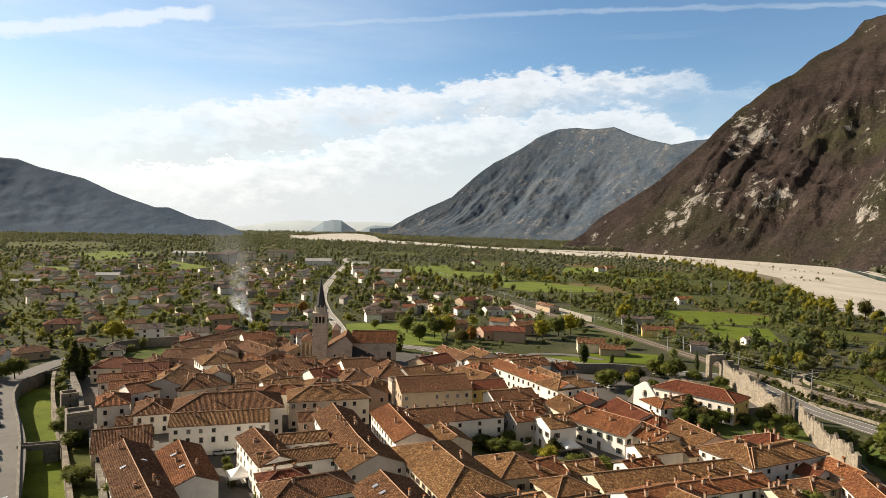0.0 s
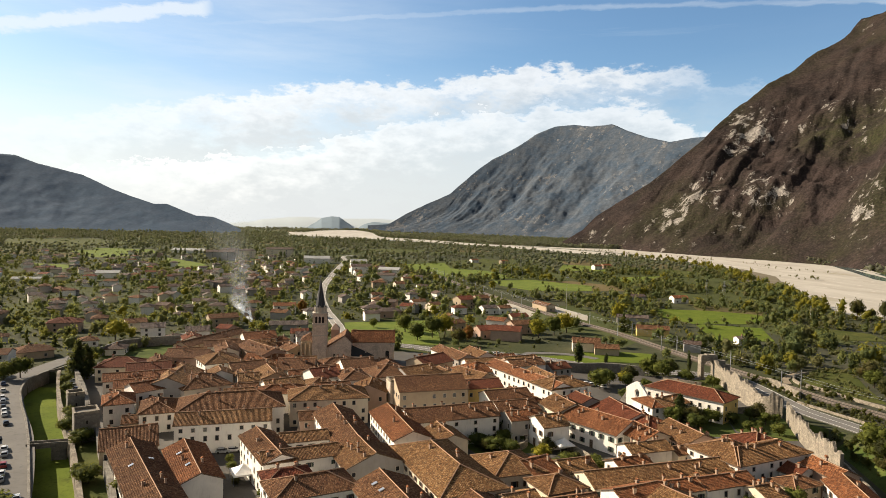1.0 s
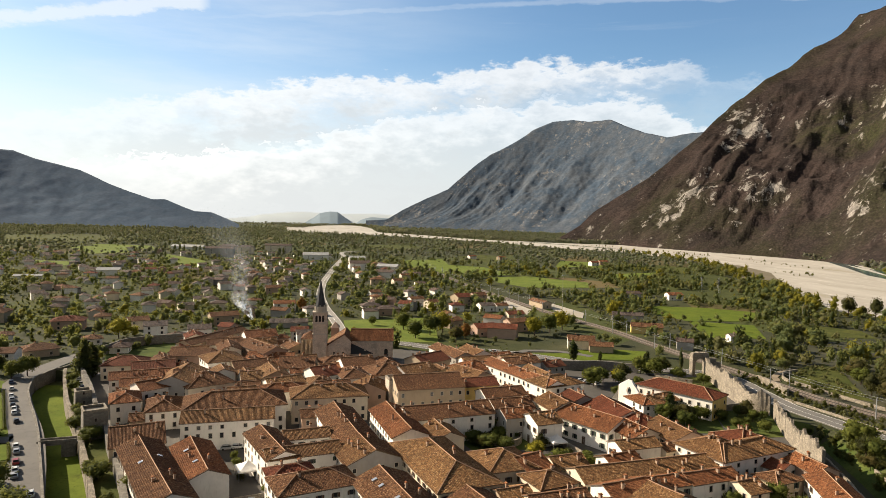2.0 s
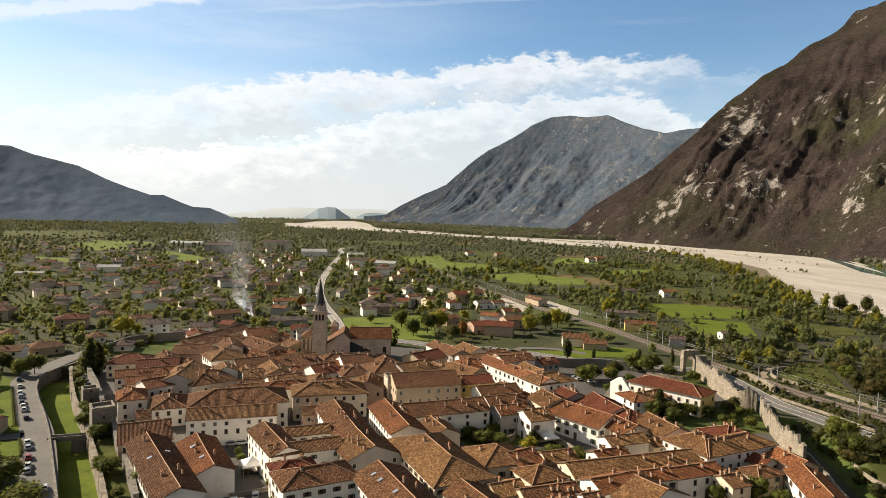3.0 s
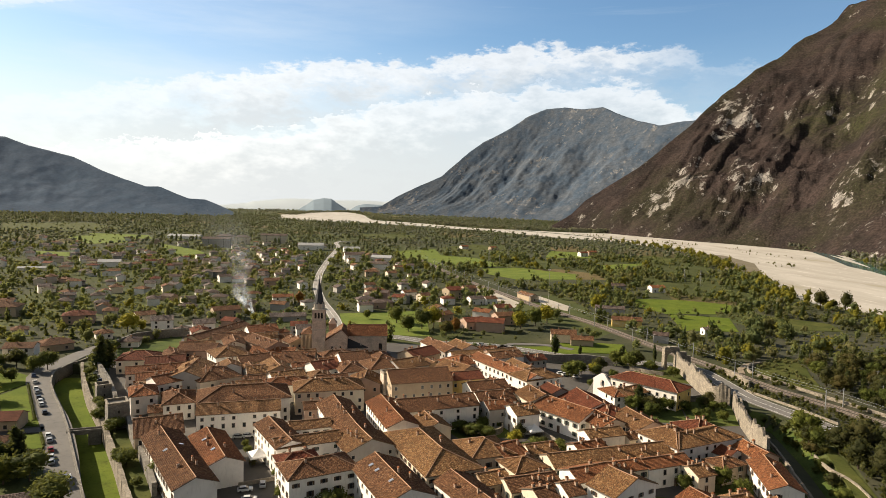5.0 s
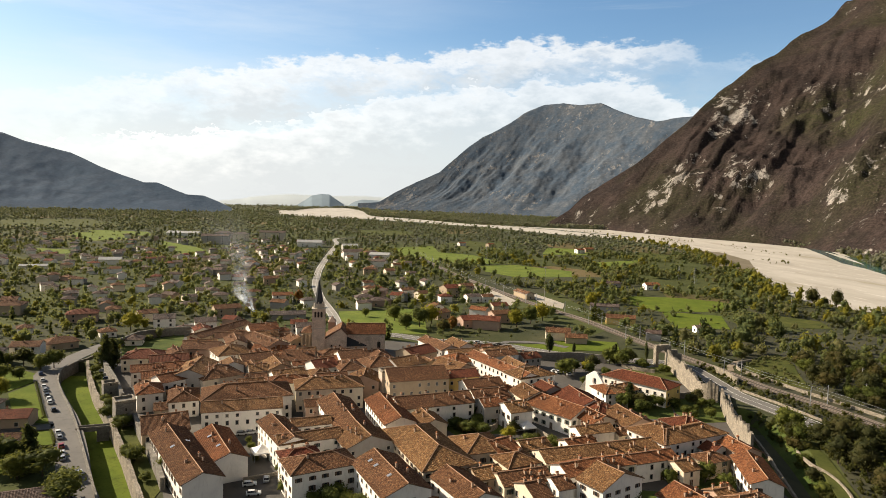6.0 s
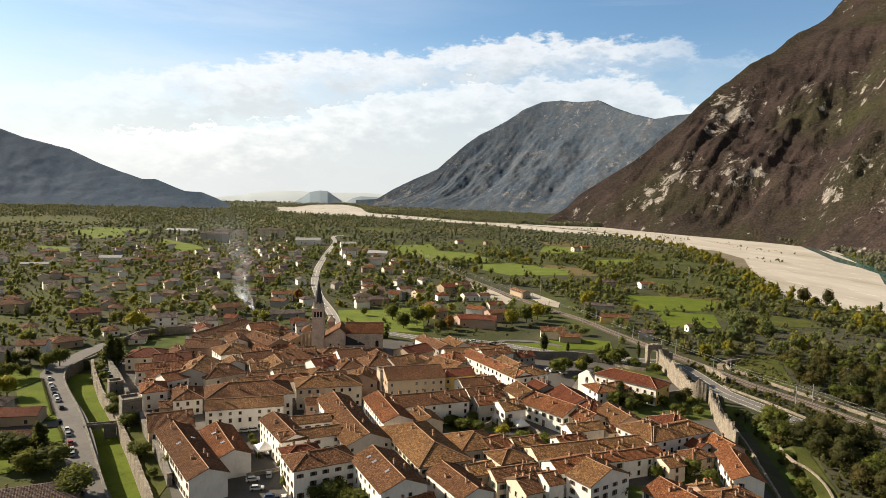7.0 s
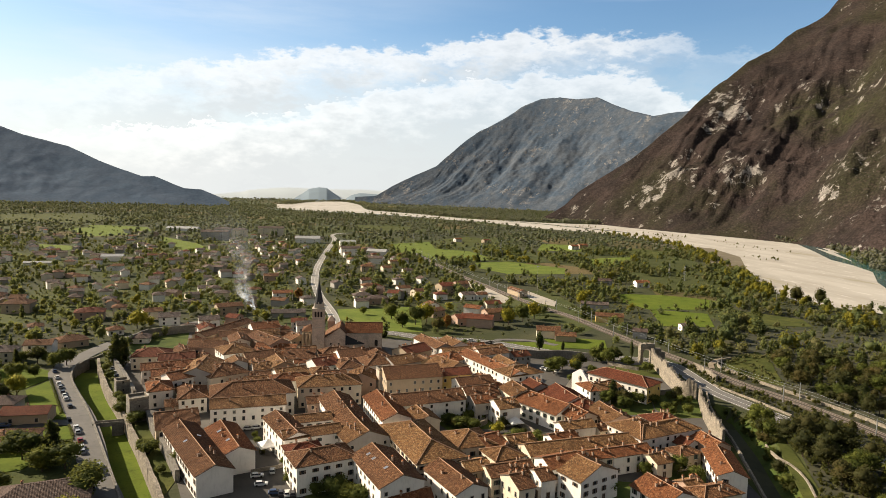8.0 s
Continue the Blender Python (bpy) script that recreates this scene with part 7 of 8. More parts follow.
def woods(places, size, lumps, leaves, seed, kinds=WOODS, spread=1.0):
    r = np.random.default_rng(seed)
    pick = r.random(len(places))
    lo = 0.0
    for i, (name, mat, share, label) in enumerate(kinds):
        mine = places[(pick >= lo) & (pick < lo + share)]
        lo += share
        kind = "cone" if name == "wood_dark" else "round"
        temps = [crown_arrays(kind, np.random.default_rng(seed * 10 + i * 5 + t), lumps, leaves) for t in range(5)]
        wood(name, mine, size if kind == "round" else size * 1.1, temps, mat, label, seed + i, spread)


woods(REST, 9.0, 4, 110, 61)
p, r = scatter(430, 1000, 7.6, 31)
keep = (r.random(len(p)) < cover(p[:, 0], p[:, 1])) & ground_free(p[:, 0], p[:, 1], 1.0)
p = p[keep]
p = p[clear_of_houses(p, 1.0)]
woods(p, 9.0, 2, 46, 62, WOODS, 1.2)
p, r = scatter(1000, 3000, 11.0, 41)
keep = (r.random(len(p)) < np.minimum(0.92, cover(p[:, 0], p[:, 1]) + 0.05)) & ground_free(p[:, 0], p[:, 1], 1.0)
p = p[keep]
p = p[clear_of_houses(p, 1.0)]
p = p[np.abs(np.degrees(np.arctan2(p[:, 0], p[:, 1]))) < 36]
thin = np.array([near_line(NEAR_BANK[6:], a, b, 95) and b > 1450 for a, b in p])
p = p[~thin | (np.arange(len(p)) % 3 == 0)]
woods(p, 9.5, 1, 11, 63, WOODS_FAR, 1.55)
p, r = scatter(3000, 4300, 27.0, 44, 0.36)
p = p[(r.random(len(p)) < 0.75) & ground_free(p[:, 0], p[:, 1], 1.0) & (p[:, 0] < 0.20 * p[:, 1])]
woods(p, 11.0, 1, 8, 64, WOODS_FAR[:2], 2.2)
# undergrowth: low scrub under and between the near trees
p, r = scatter(90, 520, 6.8, 51)
keep = (r.random(len(p)) < np.where(p[:, 0] > rail_x(p[:, 1]), 0.85, np.where((p[:, 0] > rail_x(p[:, 1]) - 22) & (p[:, 1] < 300), 0.7, np.where((p[:, 0] > 125) & (p[:, 1] < 225), 0.85, np.where(p[:, 0] > 120, 0.10, 0.22))))) & ground_free(p[:, 0], p[:, 1], 0.3)
p = p[keep]
p = p[clear_of_houses(p, 1.0)]
temps = [crown_arrays("round", np.random.default_rng(900 + t), 2, 48) for t in range(4)]
free = np.array([ditch_z(a, b) > -3.8 for a, b in p])
p = p[free]
wood("scrub", p, 3.2, temps, W_AUTUMN, "low tangled scrub and hedges", 77)

r = np.random.default_rng(19)
spots = np.stack([r.uniform(180, 255, 420), r.uniform(245, 335, 420)], 1)
spots = np.array([q for q in spots if inside(FIELDS[MOUND], *q)])
wood("mound_scrub", spots, 2.6, temps, W_AUTUMN, "low sunlit scrub on a grassy mound", 79, 1.3)
spots = []
for poly in FIELDS[:FIELD_COUNT]:
    xs, ys = [q[0] for q in poly], [q[1] for q in poly]
    for _ in range(int((max(xs) - min(xs)) * (max(ys) - min(ys)) / 1500)):
        q = (r.uniform(min(xs), max(xs)), r.uniform(min(ys), max(ys)))
        if inside(poly, *q) and q[1] > 380:
            spots.append(q)
wood("field_trees", np.array(spots), 6.0, temps, W_GREEN, "scattered small trees and bushes in the meadows", 80)

# hedges, shrubs and vegetable plots between the suburban houses
p, r = scatter(310, 900, 8.4, 52)
p = p[(p[:, 0] < main_x(p[:, 1]) + 95) & ground_free(p[:, 0], p[:, 1], 0.0) & (r.random(len(p)) < 0.75)]
p = p[clear_of_houses(p, 0.2)]
wood("garden_shrubs", p, 3.4, [crown_arrays("round", np.random.default_rng(930 + t), 1, 20) for t in range(4)], W_GREEN, "low hedges and shrubs in suburban gardens", 84, 1.5)

# brambles and saplings between road and railway, and in the thicket beside the ditch
p, r = scatter(60, 300, 2.7, 57, 0.9)
x, y = p[:, 0], p[:, 1]
strip = (x > rail_x(y) - 19) & (x < rail_x(y) + 12)
thicket = (y < 205) & (x > 151 - (205 - y) * 0.22) & (x < rail_x(y))
slope = np.array([-4.6 < ditch_z(a, b) < -0.1 for a, b in p])
p = p[(strip | thicket | slope) & (r.random(len(p)) < 0.85) & ground_free(x, y, -1.2)]
wood("brambles", p, 3.1, temps, W_THICKET, "dark brambles and saplings beside road and railway", 78)

# the sunlit belt of poplars and willows along both banks
bank = np.array(smooth_line(NEAR_BANK, 9)[:-12])
r = np.random.default_rng(5)
belt = np.concatenate([bank + np.stack([r.uniform(-34, -3, len(bank)), r.uniform(-8, 8, len(bank))], 1) for _ in range(2)])
belt = belt[belt[:, 1] < 1450]
belt = belt[ground_free(belt[:, 0], belt[:, 1], 0)]
temps = [crown_arrays("round", np.random.default_rng(950 + t), 2, 36) for t in range(4)]
wood("bank_wood", belt, 11.0, temps, W_YELLOW, "yellow-green willows along the river bank", 81)
bank = np.array(smooth_line(FAR_BANK, 9))
belt = np.concatenate([bank + np.stack([r.uniform(4, 70, len(bank)), r.uniform(-4, 30, len(bank))], 1) for _ in range(3)])
wood("bank_wood", belt, 12.0, temps, F_AUTUMN, "olive trees at the mountain's foot, paled for haze", 82, 1.3)

# willow scrub on the gravel islands
r = np.random.default_rng(8)
isles = []
for cx, cy, n, sx, sy in ((660, 1180, 26, 14, 60), (600, 1420, 30, 16, 50), (480, 1700, 30, 40, 30), (560, 900, 14, 8, 30), (330, 1960, 30, 60, 25), (120, 2230, 30, 70, 20)):
    isles.append(np.stack([cx + r.normal(0, sx, n), cy + r.normal(0, sy, n)], 1))
wood("island_scrub", np.concatenate(isles), 5.0, temps, W_AUTUMN, "low willow scrub on gravel islands", 83)


# ---- the white hall front ----
def hall_front():
    x, y = 86.7, 242.1
    ob = thing("hall_front", pose(x, y, 0.1, 0, 0, -56), "white gabled front wall with an oval opening", "wall")
    g = Mesh()
    w, t = 4.8, 0.45
    outline = [(-w, -0.3), (w, -0.3), (w, 7.6), (1.2, 11.4), (-0.6, 11.6), (-w, 8.8)]
    cx, cz, rx, rz = 0.2, 7.2, 1.1, 1.6
    n = 24
    oval = [(cx + rx * math.cos(6.2832 * i / n), cz + rz * math.sin(6.2832 * i / n)) for i in range(n)]

    def out(px, pz):
        """The outline met by a ray from the opening's middle."""
        best = None
        for (x0, z0), (x1, z1) in zip(outline, outline[1:] + outline[:1]):
            d = (px - cx) * (z1 - z0) - (pz - cz) * (x1 - x0)
            if abs(d) > 1e-9:
                k = ((x0 - cx) * (z1 - z0) - (z0 - cz) * (x1 - x0)) / d
                m = ((x0 - cx) * (pz - cz) - (z0 - cz) * (px - cx)) / d
                if k > 0 and -1e-6 <= m <= 1 + 1e-6 and (best is None or k < best):
                    best = k
        return cx + (px - cx) * best, cz + (pz - cz) * best

    ring = []
    for a in sorted([6.2832 * i / n for i in range(n)] + [math.atan2(q - cz, p - cx) % 6.2832 for p, q in outline]):
        px, pz = cx + rx * math.cos(a), cz + rz * math.sin(a)
        s = 1 / math.hypot(math.cos(a) / rx, math.sin(a) / rz)
        px, pz = cx + s * math.cos(a), cz + s * math.sin(a)
        ring.append(((px, pz), out(px, pz)))
    m = len(ring)
    for i in range(m):
        (a, b), (c, d) = ring[i], ring[(i + 1) % m]
        g.face([(b[0], -t, b[1]), (d[0], -t, d[1]), (c[0], -t, c[1]), (a[0], -t, a[1])][::-1])
        g.face([(b[0], t, b[1]), (d[0], t, d[1]), (c[0], t, c[1]), (a[0], t, a[1])])
        g.face([(a[0], -t, a[1]), (a[0], t, a[1]), (c[0], t, c[1]), (c[0], -t, c[1])])
        g.face([(b[0], -t, b[1]), (d[0], -t, d[1]), (d[0], t, d[1]), (b[0], t, b[1])])
    part("gable_wall", g, PLASTER["white"], ob)
    g = Mesh()
    g.solid([(-w, -0.4, -0.3), (-w, 0.4, -0.3), (-w - 4.0, 0.4, -0.3), (-w - 4.0, -0.4, -0.3), (-w, -0.4, 7.0), (-w, 0.4, 7.0), (-w - 4.0, 0.4, 1.0), (-w - 4.0, -0.4, 1.0)],
            [(0, 1, 2, 3), (7, 6, 5, 4), (0, 4, 5, 1), (1, 5, 6, 2), (2, 6, 7, 3), (3, 7, 4, 0)])
    part("raking_buttress", g, STONE_GREY, ob, "dark sloping stone buttress")


hall_front()


# ---- cars ----
def car_thing(colour, word):
    paint = m_plain(f"car_paint_{word}", colour, 0.3, 0.1, 0.5, 0.05)
    ob = thing("car", pose(0, 0, -50), f"parked {word} hatchback car on the asphalt", "car", "cars")
    g = Mesh()
    prof = [(-2.1, 0.35), (2.1, 0.35), (2.15, 0.75), (1.95, 0.92), (1.1, 1.0), (-1.9, 1.02), (-2.12, 0.9)]
    n = len(prof)
    g.solid([(x, -0.86, z) for x, z in prof] + [(x, 0.86, z) for x, z in prof], [tuple(range(n)), tuple(range(2 * n - 1, n - 1, -1))] + [(i, n + i, n + (i + 1) % n, (i + 1) % n) for i in range(n)])
    part("body", g, paint, ob)
    g = Mesh()
    g.solid([(-1.85, -0.78, 1.0), (1.15, -0.78, 1.0), (1.15, 0.78, 1.0), (-1.85, 0.78, 1.0), (-1.5, -0.62, 1.46), (0.3, -0.62, 1.46), (0.3, 0.62, 1.46), (-1.5, 0.62, 1.46)],
            [(4, 5, 6, 7), (0, 1, 5, 4), (1, 2, 6, 5), (2, 3, 7, 6), (3, 0, 4, 7)])
    part("glasshouse", g, PANE, ob, "dark car glass")
    g = Mesh()
    g.box(-1.48, 0.28, -0.63, 0.63, 1.45, 1.52, 0, 0.06)
    part("roof", g, paint, ob)
    w = Mesh()
    w.tube((0, -0.1, 0), (0, 0.1, 0), 0.32, 0.32, 12)
    wd = w.data("wheel", TYRE)
    for x in (-1.3, 1.3):
        for y in (-0.8, 0.8):
            part("wheel", wd, None, ob, m=pose(x, y, 0.32))
    return ob


CARS = [car_thing(c, w) for c, w in (((0.62, 0.62, 0.60), "white"), ((0.35, 0.36, 0.37), "silver"), ((0.03, 0.03, 0.035), "black"), ((0.05, 0.08, 0.16), "blue"), ((0.28, 0.03, 0.025), "red"))]
first = set()
for k, x, y, turn in ((0, -161.7, 259.7, 122), (0, -156.0, 249.9, 122), (1, -152.7, 244.8, 122), (2, -148.1, 237.5, 122), (0, -145.0, 232.8, 122), (0, -142.1, 228.2, 122), (2, -135.8, 218.8, 122), (3, -168.0, 270.0, 122),
                      (0, -121.7, 194.5, 120), (1, -118.8, 189.8, 120), (4, -114.1, 181.6, 120), (0, -110.8, 175.4, 120), (1, -108.6, 171.4, 120), (3, -99.3, 155.5, 120), (2, -92.6, 143.4, 120), (0, -97.7, 159.8, 122),
                      (1, -143.9, 202.8, 5), (3, -148.9, 196.0, 5), (0, -141.9, 275.9, 20), (1, -137.8, 268.9, 20), (3, -134.4, 263.2, 20),
                      (3, -36.4, 140.0, 10), (2, -34.6, 139.6, 100), (0, -32.7, 139.2, 100), (2, -30.9, 138.8, 100), (0, -44.5, 151.9, 15), (1, -40.2, 155.3, 100), (0, -41.9, 145.8, 10), (0, -53.8, 194.9, 10), (1, -56.8, 193.7, 10),
                      (0, 78.1, 282.6, 20), (0, 80.1, 280.5, 20), (1, 83.6, 285.0, 110), (0, 83.6, 277.4, 110), (4, 83.9, 290.6, 20), (0, 45.2, 345.8, 170), (2, 27.9, 348.0, 170), (1, -70.0, 522.0, 100), (0, -105.7, 903.0, 80)):
    if k not in first:
        first.add(k)
        CARS[k].matrix_basis = pose(x, y, 0.26, 0, 0, turn)
    else:
        copy_thing(CARS[k], pose(x, y, 0.26, 0, 0, turn))


# ---- railway masts, pylons, poles ----
def mast():
    ob = thing("catenary_mast", pose(0, 0, -50), "grey steel railway mast with a side arm", "mast", "railway masts")
    g = Mesh()
    g.box(-0.16, 0.16, -0.16, 0.16, 0, 8.4, 0, 0.2)
    part("post", g, STEEL, ob)
    g = Mesh()
    g.tube((0, 0, 7.4), (3.0, 0, 7.0), 0.06, 0.05, 5)
    part("arm", g, STEEL, ob)
    g = Mesh()
    g.tube((0, 0, 8.2), (2.6, 0, 7.1), 0.04, 0.04, 5)
    part("stay", g, STEEL, ob)
    return ob


MAST, used = mast(), False
along = 0.0
for (x0, y0), (x1, y1) in zip(RAIL, RAIL[1:]):
    along += math.hypot(x1 - x0, y1 - y0)
    if along > 42 and 60 < y0 < 880:
        along = 0.0
        heading = math.degrees(math.atan2(y1 - y0, x1 - x0))
        for s in (-1, 1):
            n = math.radians(heading + 90)
            m = pose(x0 + s * 5.2 * math.cos(n), y0 + s * 5.2 * math.sin(n), 0.2, 0, 0, heading - 90 * s)
            if used:
                copy_thing(MAST, m)
            else:
                MAST.matrix_basis, used = m, True
for off in (-2.0, 2.0):
    g = Mesh()
    sweep(g, [(x, y, 6.9) for x, y in sides(RAIL, off)], 0.035, 4, 0)
    part("contact_wire", g, STEEL, rail_bed, "thin overhead wire")


def pylon(x, y, h, turn):
    ob = thing("pylon", pose(x, y, 0, 0, 0, turn), "grey steel lattice power pylon among trees", "pylon", "power pylons")
    b = h * 0.09
    for sx in (-1, 1):
        for sy in (-1, 1):
            g = Mesh()
            g.tube((sx * b, sy * b, -0.2), (sx * 0.25, sy * 0.25, h), 0.09, 0.06, 4)
            part("leg", g, STEEL, ob)
    for k in range(6):
        z0, z1 = h * k / 6, h * (k + 1) / 6
        e0, e1 = b + (0.25 - b) * k / 6, b + (0.25 - b) * (k + 1) / 6
        for sy in (-1, 1):
            g = Mesh()
            g.tube((-e0, sy * e0, z0), (e1, sy * e1, z1), 0.045, 0.045, 4)
            part("brace", g, STEEL, ob)
    for z, l in ((h * 0.72, 4.5), (h * 0.84, 3.8), (h * 0.95, 3.0)):
        g = Mesh()
        g.tube((-l * h / 26, 0, z), (l * h / 26, 0, z), 0.08, 0.08, 4)
        part("crossarm", g, STEEL, ob)


for x, y, h in ((308.7, 672.8, 16), (317.0, 650.7, 17), (108.9, 813.9, 24), (143.5, 871.0, 24), (21.5, 1026.8, 22), (-55.6, 1040.7, 20)):
    pylon(x, y, h, 20)


def pole(x, y, h, label, arms=1):
    ob = thing("utility_pole" if arms else "light_mast", pose(x, y, 0), label, "pole", "utility poles" if arms else "")
    g = Mesh()
    g.tube((0, 0, -0.2), (0, 0, h), 0.17, 0.10, 8)
    part("post", g, CONCRETE, ob)
    g = Mesh()
    if arms:
        g.tube((-0.9, 0, h - 0.5), (0.9, 0, h - 0.5), 0.06, 0.06, 5)
    else:
        g.prism([(1.1 * math.cos(0.7854 * i), 1.1 * math.sin(0.7854 * i)) for i in range(8)], h - 0.3, h + 0.3)
    part("crossarm" if arms else "lamp_ring", g, STEEL, ob)


for x, y, h in ((304.5, 483.4, 13), (330.7, 493.7, 13), (126.9, 845.4, 14), (226.0, 262.0, 9), (209.0, 236.0, 9)):
    pole(x, y, h, "grey concrete pole carrying a power line")
pole(121.4, 509.9, 29, "tall slender floodlight mast at the station", 0)


def road_bridge():
    """The long pale road bridge over the river, far down the valley."""
    ob = thing("road_bridge", pose(-372, 4690, 0, 0, 0, -3), "long pale concrete road bridge on many piers", "bridge")
    g = Mesh()
    g.box(-115, 115, -5, 5, 22.5, 25.0)
    part("deck", g, CONCRETE, ob)
    for i in range(9):
        g = Mesh()
        g.box(-103 + 25.5 * i, -99 + 25.5 * i, -4, 4, -0.5, 22.5)
        part("pier", g, CONCRETE, ob)


road_bridge()


def tent(x, y, a, h, turn):
    ob = thing("marquee", pose(x, y, 0.1, 0, 0, turn), "small white pointed marquee in a yard", "tent", "marquees")
    g = Mesh()
    n = 6
    rows = []
    for k in range(n + 1):
        t = k / n
        r, z = a * (1 - t) ** 1.5 + 0.02, h + 2.2 * t
        rows.append([(-r, -r, z), (r, -r, z), (r, r, z), (-r, r, z)])
    for p, q in zip(rows, rows[1:]):
        for i in range(4):
            g.face([p[i], p[(i + 1) % 4], q[(i + 1) % 4], q[i]])
    for i in range(4):
        p, q = rows[0][i], rows[0][(i + 1) % 4]
        g.face([(p[0], p[1], p[2] - 0.4), (q[0], q[1], q[2] - 0.4), q, p])
    part("canopy", g, CANVAS, ob)
    for sx in (-1, 1):
        for sy in (-1, 1):
            g = Mesh()
            g.tube((sx * (a - 0.1), sy * (a - 0.1), 0), (sx * (a - 0.1), sy * (a - 0.1), h), 0.06, 0.06, 6)
            part("pole", g, STEEL, ob)


tent(-45.3, 173.0, 3.2, 2.8, 25)
tent(48.0, 196.9, 2.6, 2.8, 15)
ruin_wall("wall_garden", [(24.9, 204.3), (29.4, 197.9), (34.0, 197.9), (37.3, 202.4), (37.2, 209.1)], -0.1, 2.4, 0.5, STONE_PALE, "curved pale wall of a terraced garden", 0.15, 1.5, 31)
ruin_wall("wall_garden_lane", [(43.5, 207.8), (49.3, 200.6), (53.4, 191.8), (55.2, 184.2)], -0.1, 2.2, 0.5, STONE_PALE, "plastered garden wall along a lane", 0.1, 2, 32)
ruin_wall("wall_hall", [(91.9, 232.4), (95.5, 223.7)], -0.1, 3.0, 0.6, STONE_PALE, "short pale stone yard wall", 0.2, 1.5, 33)
ruin_wall("wall_hall_garden", [(99.9, 229.1), (111.7, 232.5), (124.1, 240.2), (135.4, 243.9)], -0.1, 2.4, 0.5, STONE_GREY, "grey garden wall beside the hall", 0.2, 2, 34)
ruin_wall("wall_orchard", [(116.9, 295.2), (122.3, 287.3), (129.8, 282.0)], -0.1, 2.0, 0.5, STONE_PALE, "pale wall of a terraced orchard", 0.2, 2, 35)
ruin_wall("wall_suburb", [(-156.2, 326.3), (-152.7, 346.6), (-142.7, 356.4), (-129.3, 363.6)], -0.1, 5.0, 0.8, STONE_GREY, "high stone wall round the north-west gardens", 0.3, 3, 36)


# ---- gardens inside the walls ----
def lawn(poly, label, mat=GARDEN):
    flat("garden", poly, 0.17, mat, label, "garden", 0.1)


lawn([(15.8, 224.0), (41.3, 227.4), (44.1, 212.0), (40.5, 195.6), (31.4, 195.6), (22.0, 190.7), (15.7, 205.0)], "overgrown terraced garden between houses")
lawn([(120.0, 240.2), (142.0, 238.9), (131.3, 209.5), (117.5, 208.0), (114.9, 220.1)], "walled lawn beside the town wall", GARDEN)
lawn([(92.5, 239.6), (120.0, 240.2), (112.0, 212.8), (94.5, 212.6)], "shaded hall garden")
lawn([(113.5, 289.3), (141.4, 296.0), (139.1, 266.5), (127.0, 274.4)], "grass terrace below the gate", ROUGH_GRASS)
lawn([(-159.7, 337.4), (-131.8, 360.2), (-123.1, 327.8), (-123.9, 302.0), (-140.3, 292.1)], "vegetable gardens inside the wall")
lawn([(moat_edges(y)[1] + 1.0, y) for y in (138, 178, 204, 224, 243, 262, 280)] + [(-140.1, 274.9), (-125.3, 250.6), (-111.3, 224.3), (-98.5, 203.8), (-84.2, 178.0), (-76.2, 163.4), (-69.6, 150.4)], "grass strip between the two town walls", ROUGH_GRASS)
lawn([(-28.8, 150.1), (-10.6, 150.1), (-6.4, 137.5), (-2.7, 131.1), (-26.0, 131.3)], "shaded garden below the long house")
lawn([(67.9, 149.6), (78.7, 147.5), (82.7, 133.8), (62.1, 130.4)], "dark garden behind the houses")
lawn([(96.5, 165.5), (112.9, 167.0), (102.6, 145.3), (91.0, 149.5)], "small kitchen garden")


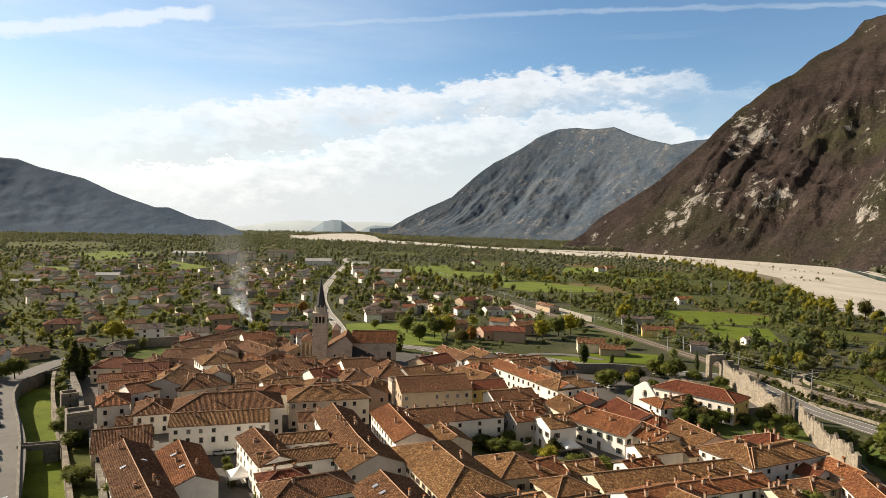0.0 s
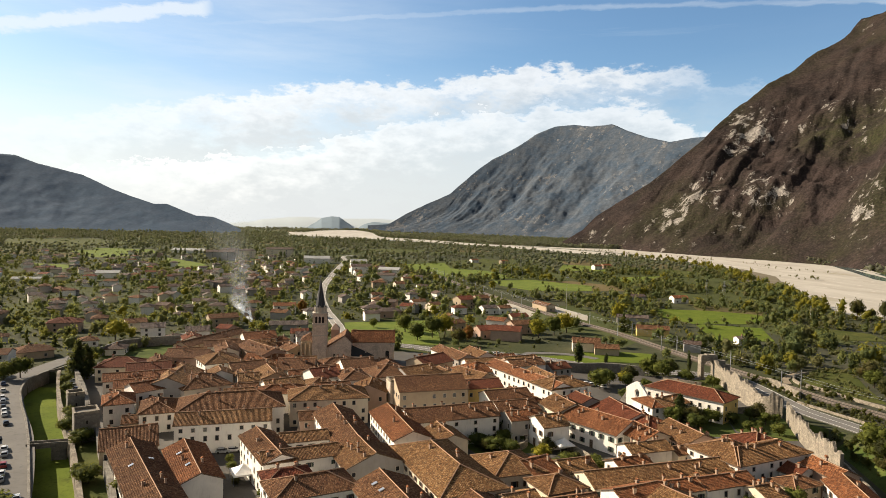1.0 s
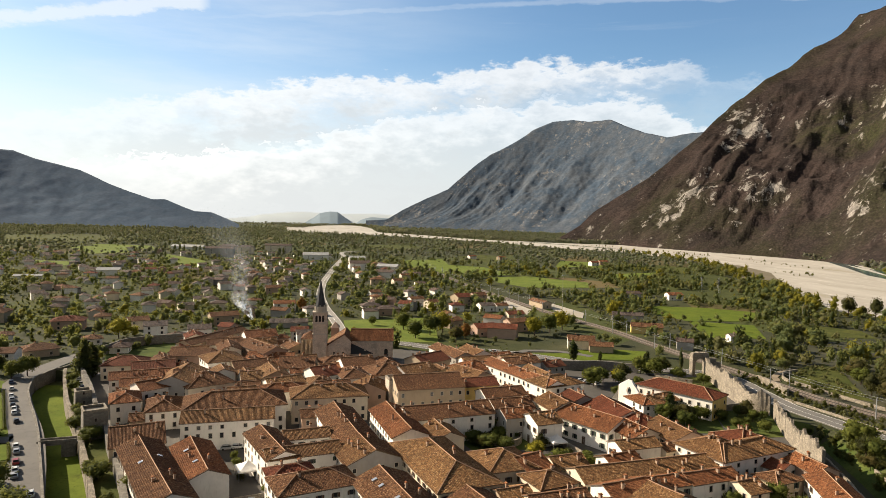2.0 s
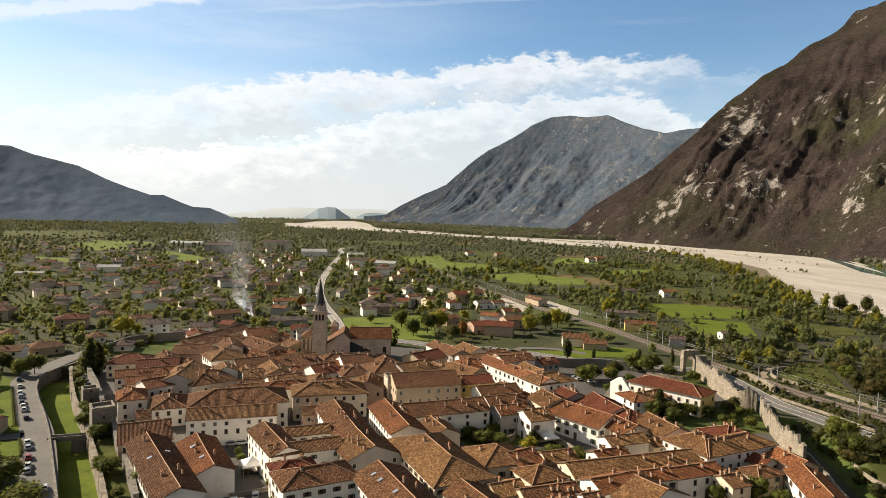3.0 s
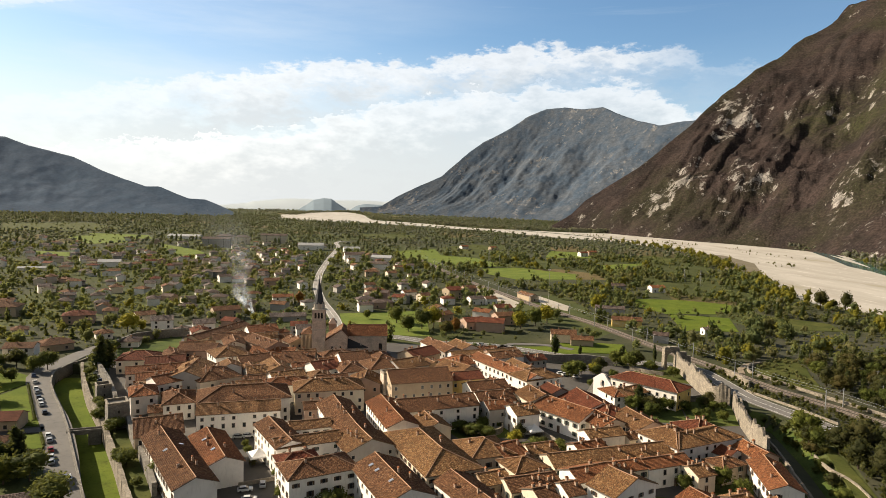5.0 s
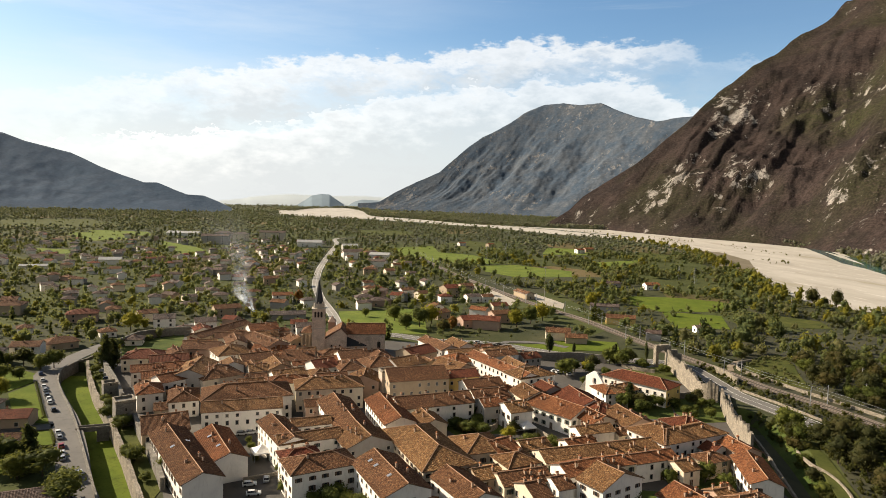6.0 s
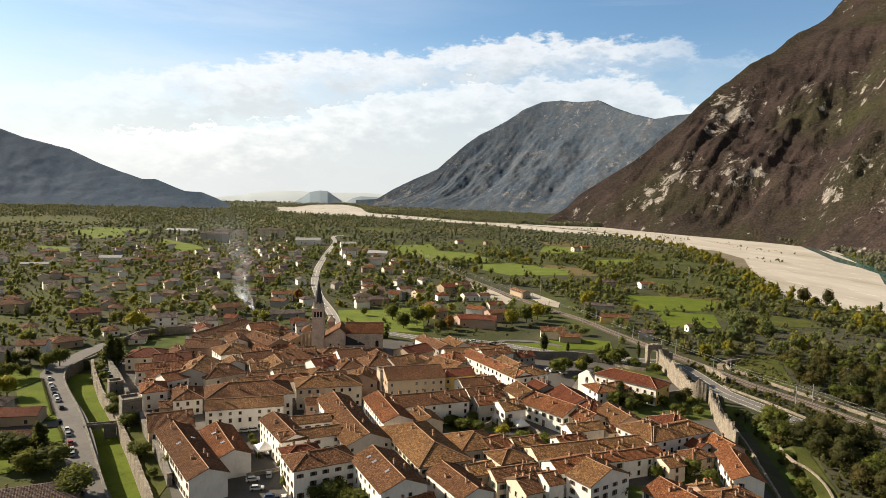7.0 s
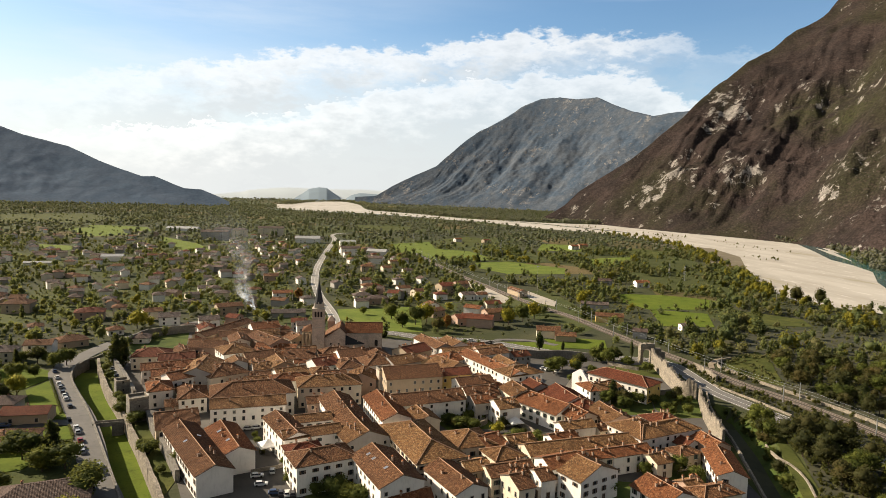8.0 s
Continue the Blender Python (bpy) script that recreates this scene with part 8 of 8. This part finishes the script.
# ---- the bonfire smoke ----
def m_smoke():
    def build(n, s):
        uv = n.nt.nodes.new("ShaderNodeTexCoord").outputs["UV"]
        sep = n.nt.nodes.new("ShaderNodeSeparateXYZ")
        n.link(uv, sep.inputs[0])
        u, v = sep.outputs[0], sep.outputs[1]
        edge = n.span(n.calc("ABSOLUTE", n.calc("SUBTRACT", u, 0.5)), 0.5, 0.08)
        curls = n.span(n.noise(n.world((1, 1, 0.75)), 0.20, 7, 0.66), 0.33, 0.56)
        dense = n.nt.nodes.new("ShaderNodeValToRGB")
        r = dense.color_ramp
        r.elements[0].position, r.elements[0].color = 0.0, (0.95, 0.95, 0.95, 1)
        r.elements[1].position, r.elements[1].color = 1.0, (0, 0, 0, 1)
        for p, c in ((0.24, 0.95), (0.34, 0.30), (0.50, 0.085), (0.80, 0.04)):
            r.elements.new(p).color = (c, c, c, 1)
        n.link(v, dense.inputs[0])
        a = n.calc("MULTIPLY", n.calc("MULTIPLY", edge, curls), dense.outputs[0])
        t, mixed, clear_, out = (n.nt.nodes.new(k) for k in ("ShaderNodeBsdfTranslucent", "ShaderNodeMixShader", "ShaderNodeBsdfTransparent", "ShaderNodeMixShader"))
        t.inputs[0].default_value = (0.90, 0.95, 1.0, 1)
        s.inputs["Base Color"].default_value = (0.90, 0.95, 1.0, 1)
        s.inputs["Roughness"].default_value, s.inputs["Specular IOR Level"].default_value = 1.0, 0.0
        mixed.inputs[0].default_value = 0.6
        n.link(s.outputs[0], mixed.inputs[1]), n.link(t.outputs[0], mixed.inputs[2])
        n.link(a, out.inputs[0]), n.link(clear_.outputs[0], out.inputs[1]), n.link(mixed.outputs[0], out.inputs[2])
        n.link(out.outputs[0], n.nt.nodes["Material Output"].inputs[0])
    return material("thin_smoke", build)


def smoke():
    x, y = -107.3, 436.5
    path = [(0, 0, 0.3, 2.2), (-2.5, 0, 5, 5), (-6.5, 1, 10, 12), (-10, 2, 16, 17), (-11, 3, 23, 15), (-9, 4, 36, 20), (-17, 5, 54, 36), (-30, 6, 78, 60)]
    verts, faces, uvs = [], [], []
    for turn in (-30, -8, 14, 38):
        k0 = len(verts)
        n = 28
        for i in range(n + 1):
            t = i / n * (len(path) - 1)
            j = min(int(t), len(path) - 2)
            a, b, f = path[j], path[j + 1], t - j
            px, py, pz, w = (a[q] + (b[q] - a[q]) * f for q in range(4))
            for c in range(7):
                off = (c / 6 - 0.5) * w
                verts.append((x + px + off * math.cos(radians(turn)), y + py + off * math.sin(radians(turn)) + 0.8 * math.sin(i * 0.9 + c), pz + 0.6 * math.sin(c * 1.3 + i)))
                uvs.append((c / 6, i / n))
        for i in range(n):
            for c in range(6):
                q = k0 + i * 7 + c
                faces.append((q, q + 1, q + 8, q + 7))
    me = bpy.data.meshes.new("smoke")
    me.from_pydata(verts, [], faces)
    layer = me.uv_layers.new(name="along")
    for loop in me.loops:
        layer.data[loop.index].uv = uvs[loop.vertex_index]
    me.materials.append(m_smoke())
    tagged(new("bonfire_smoke", me), "thin blue-white smoke rising from a garden fire", "smoke", "", "stuff")


smoke()
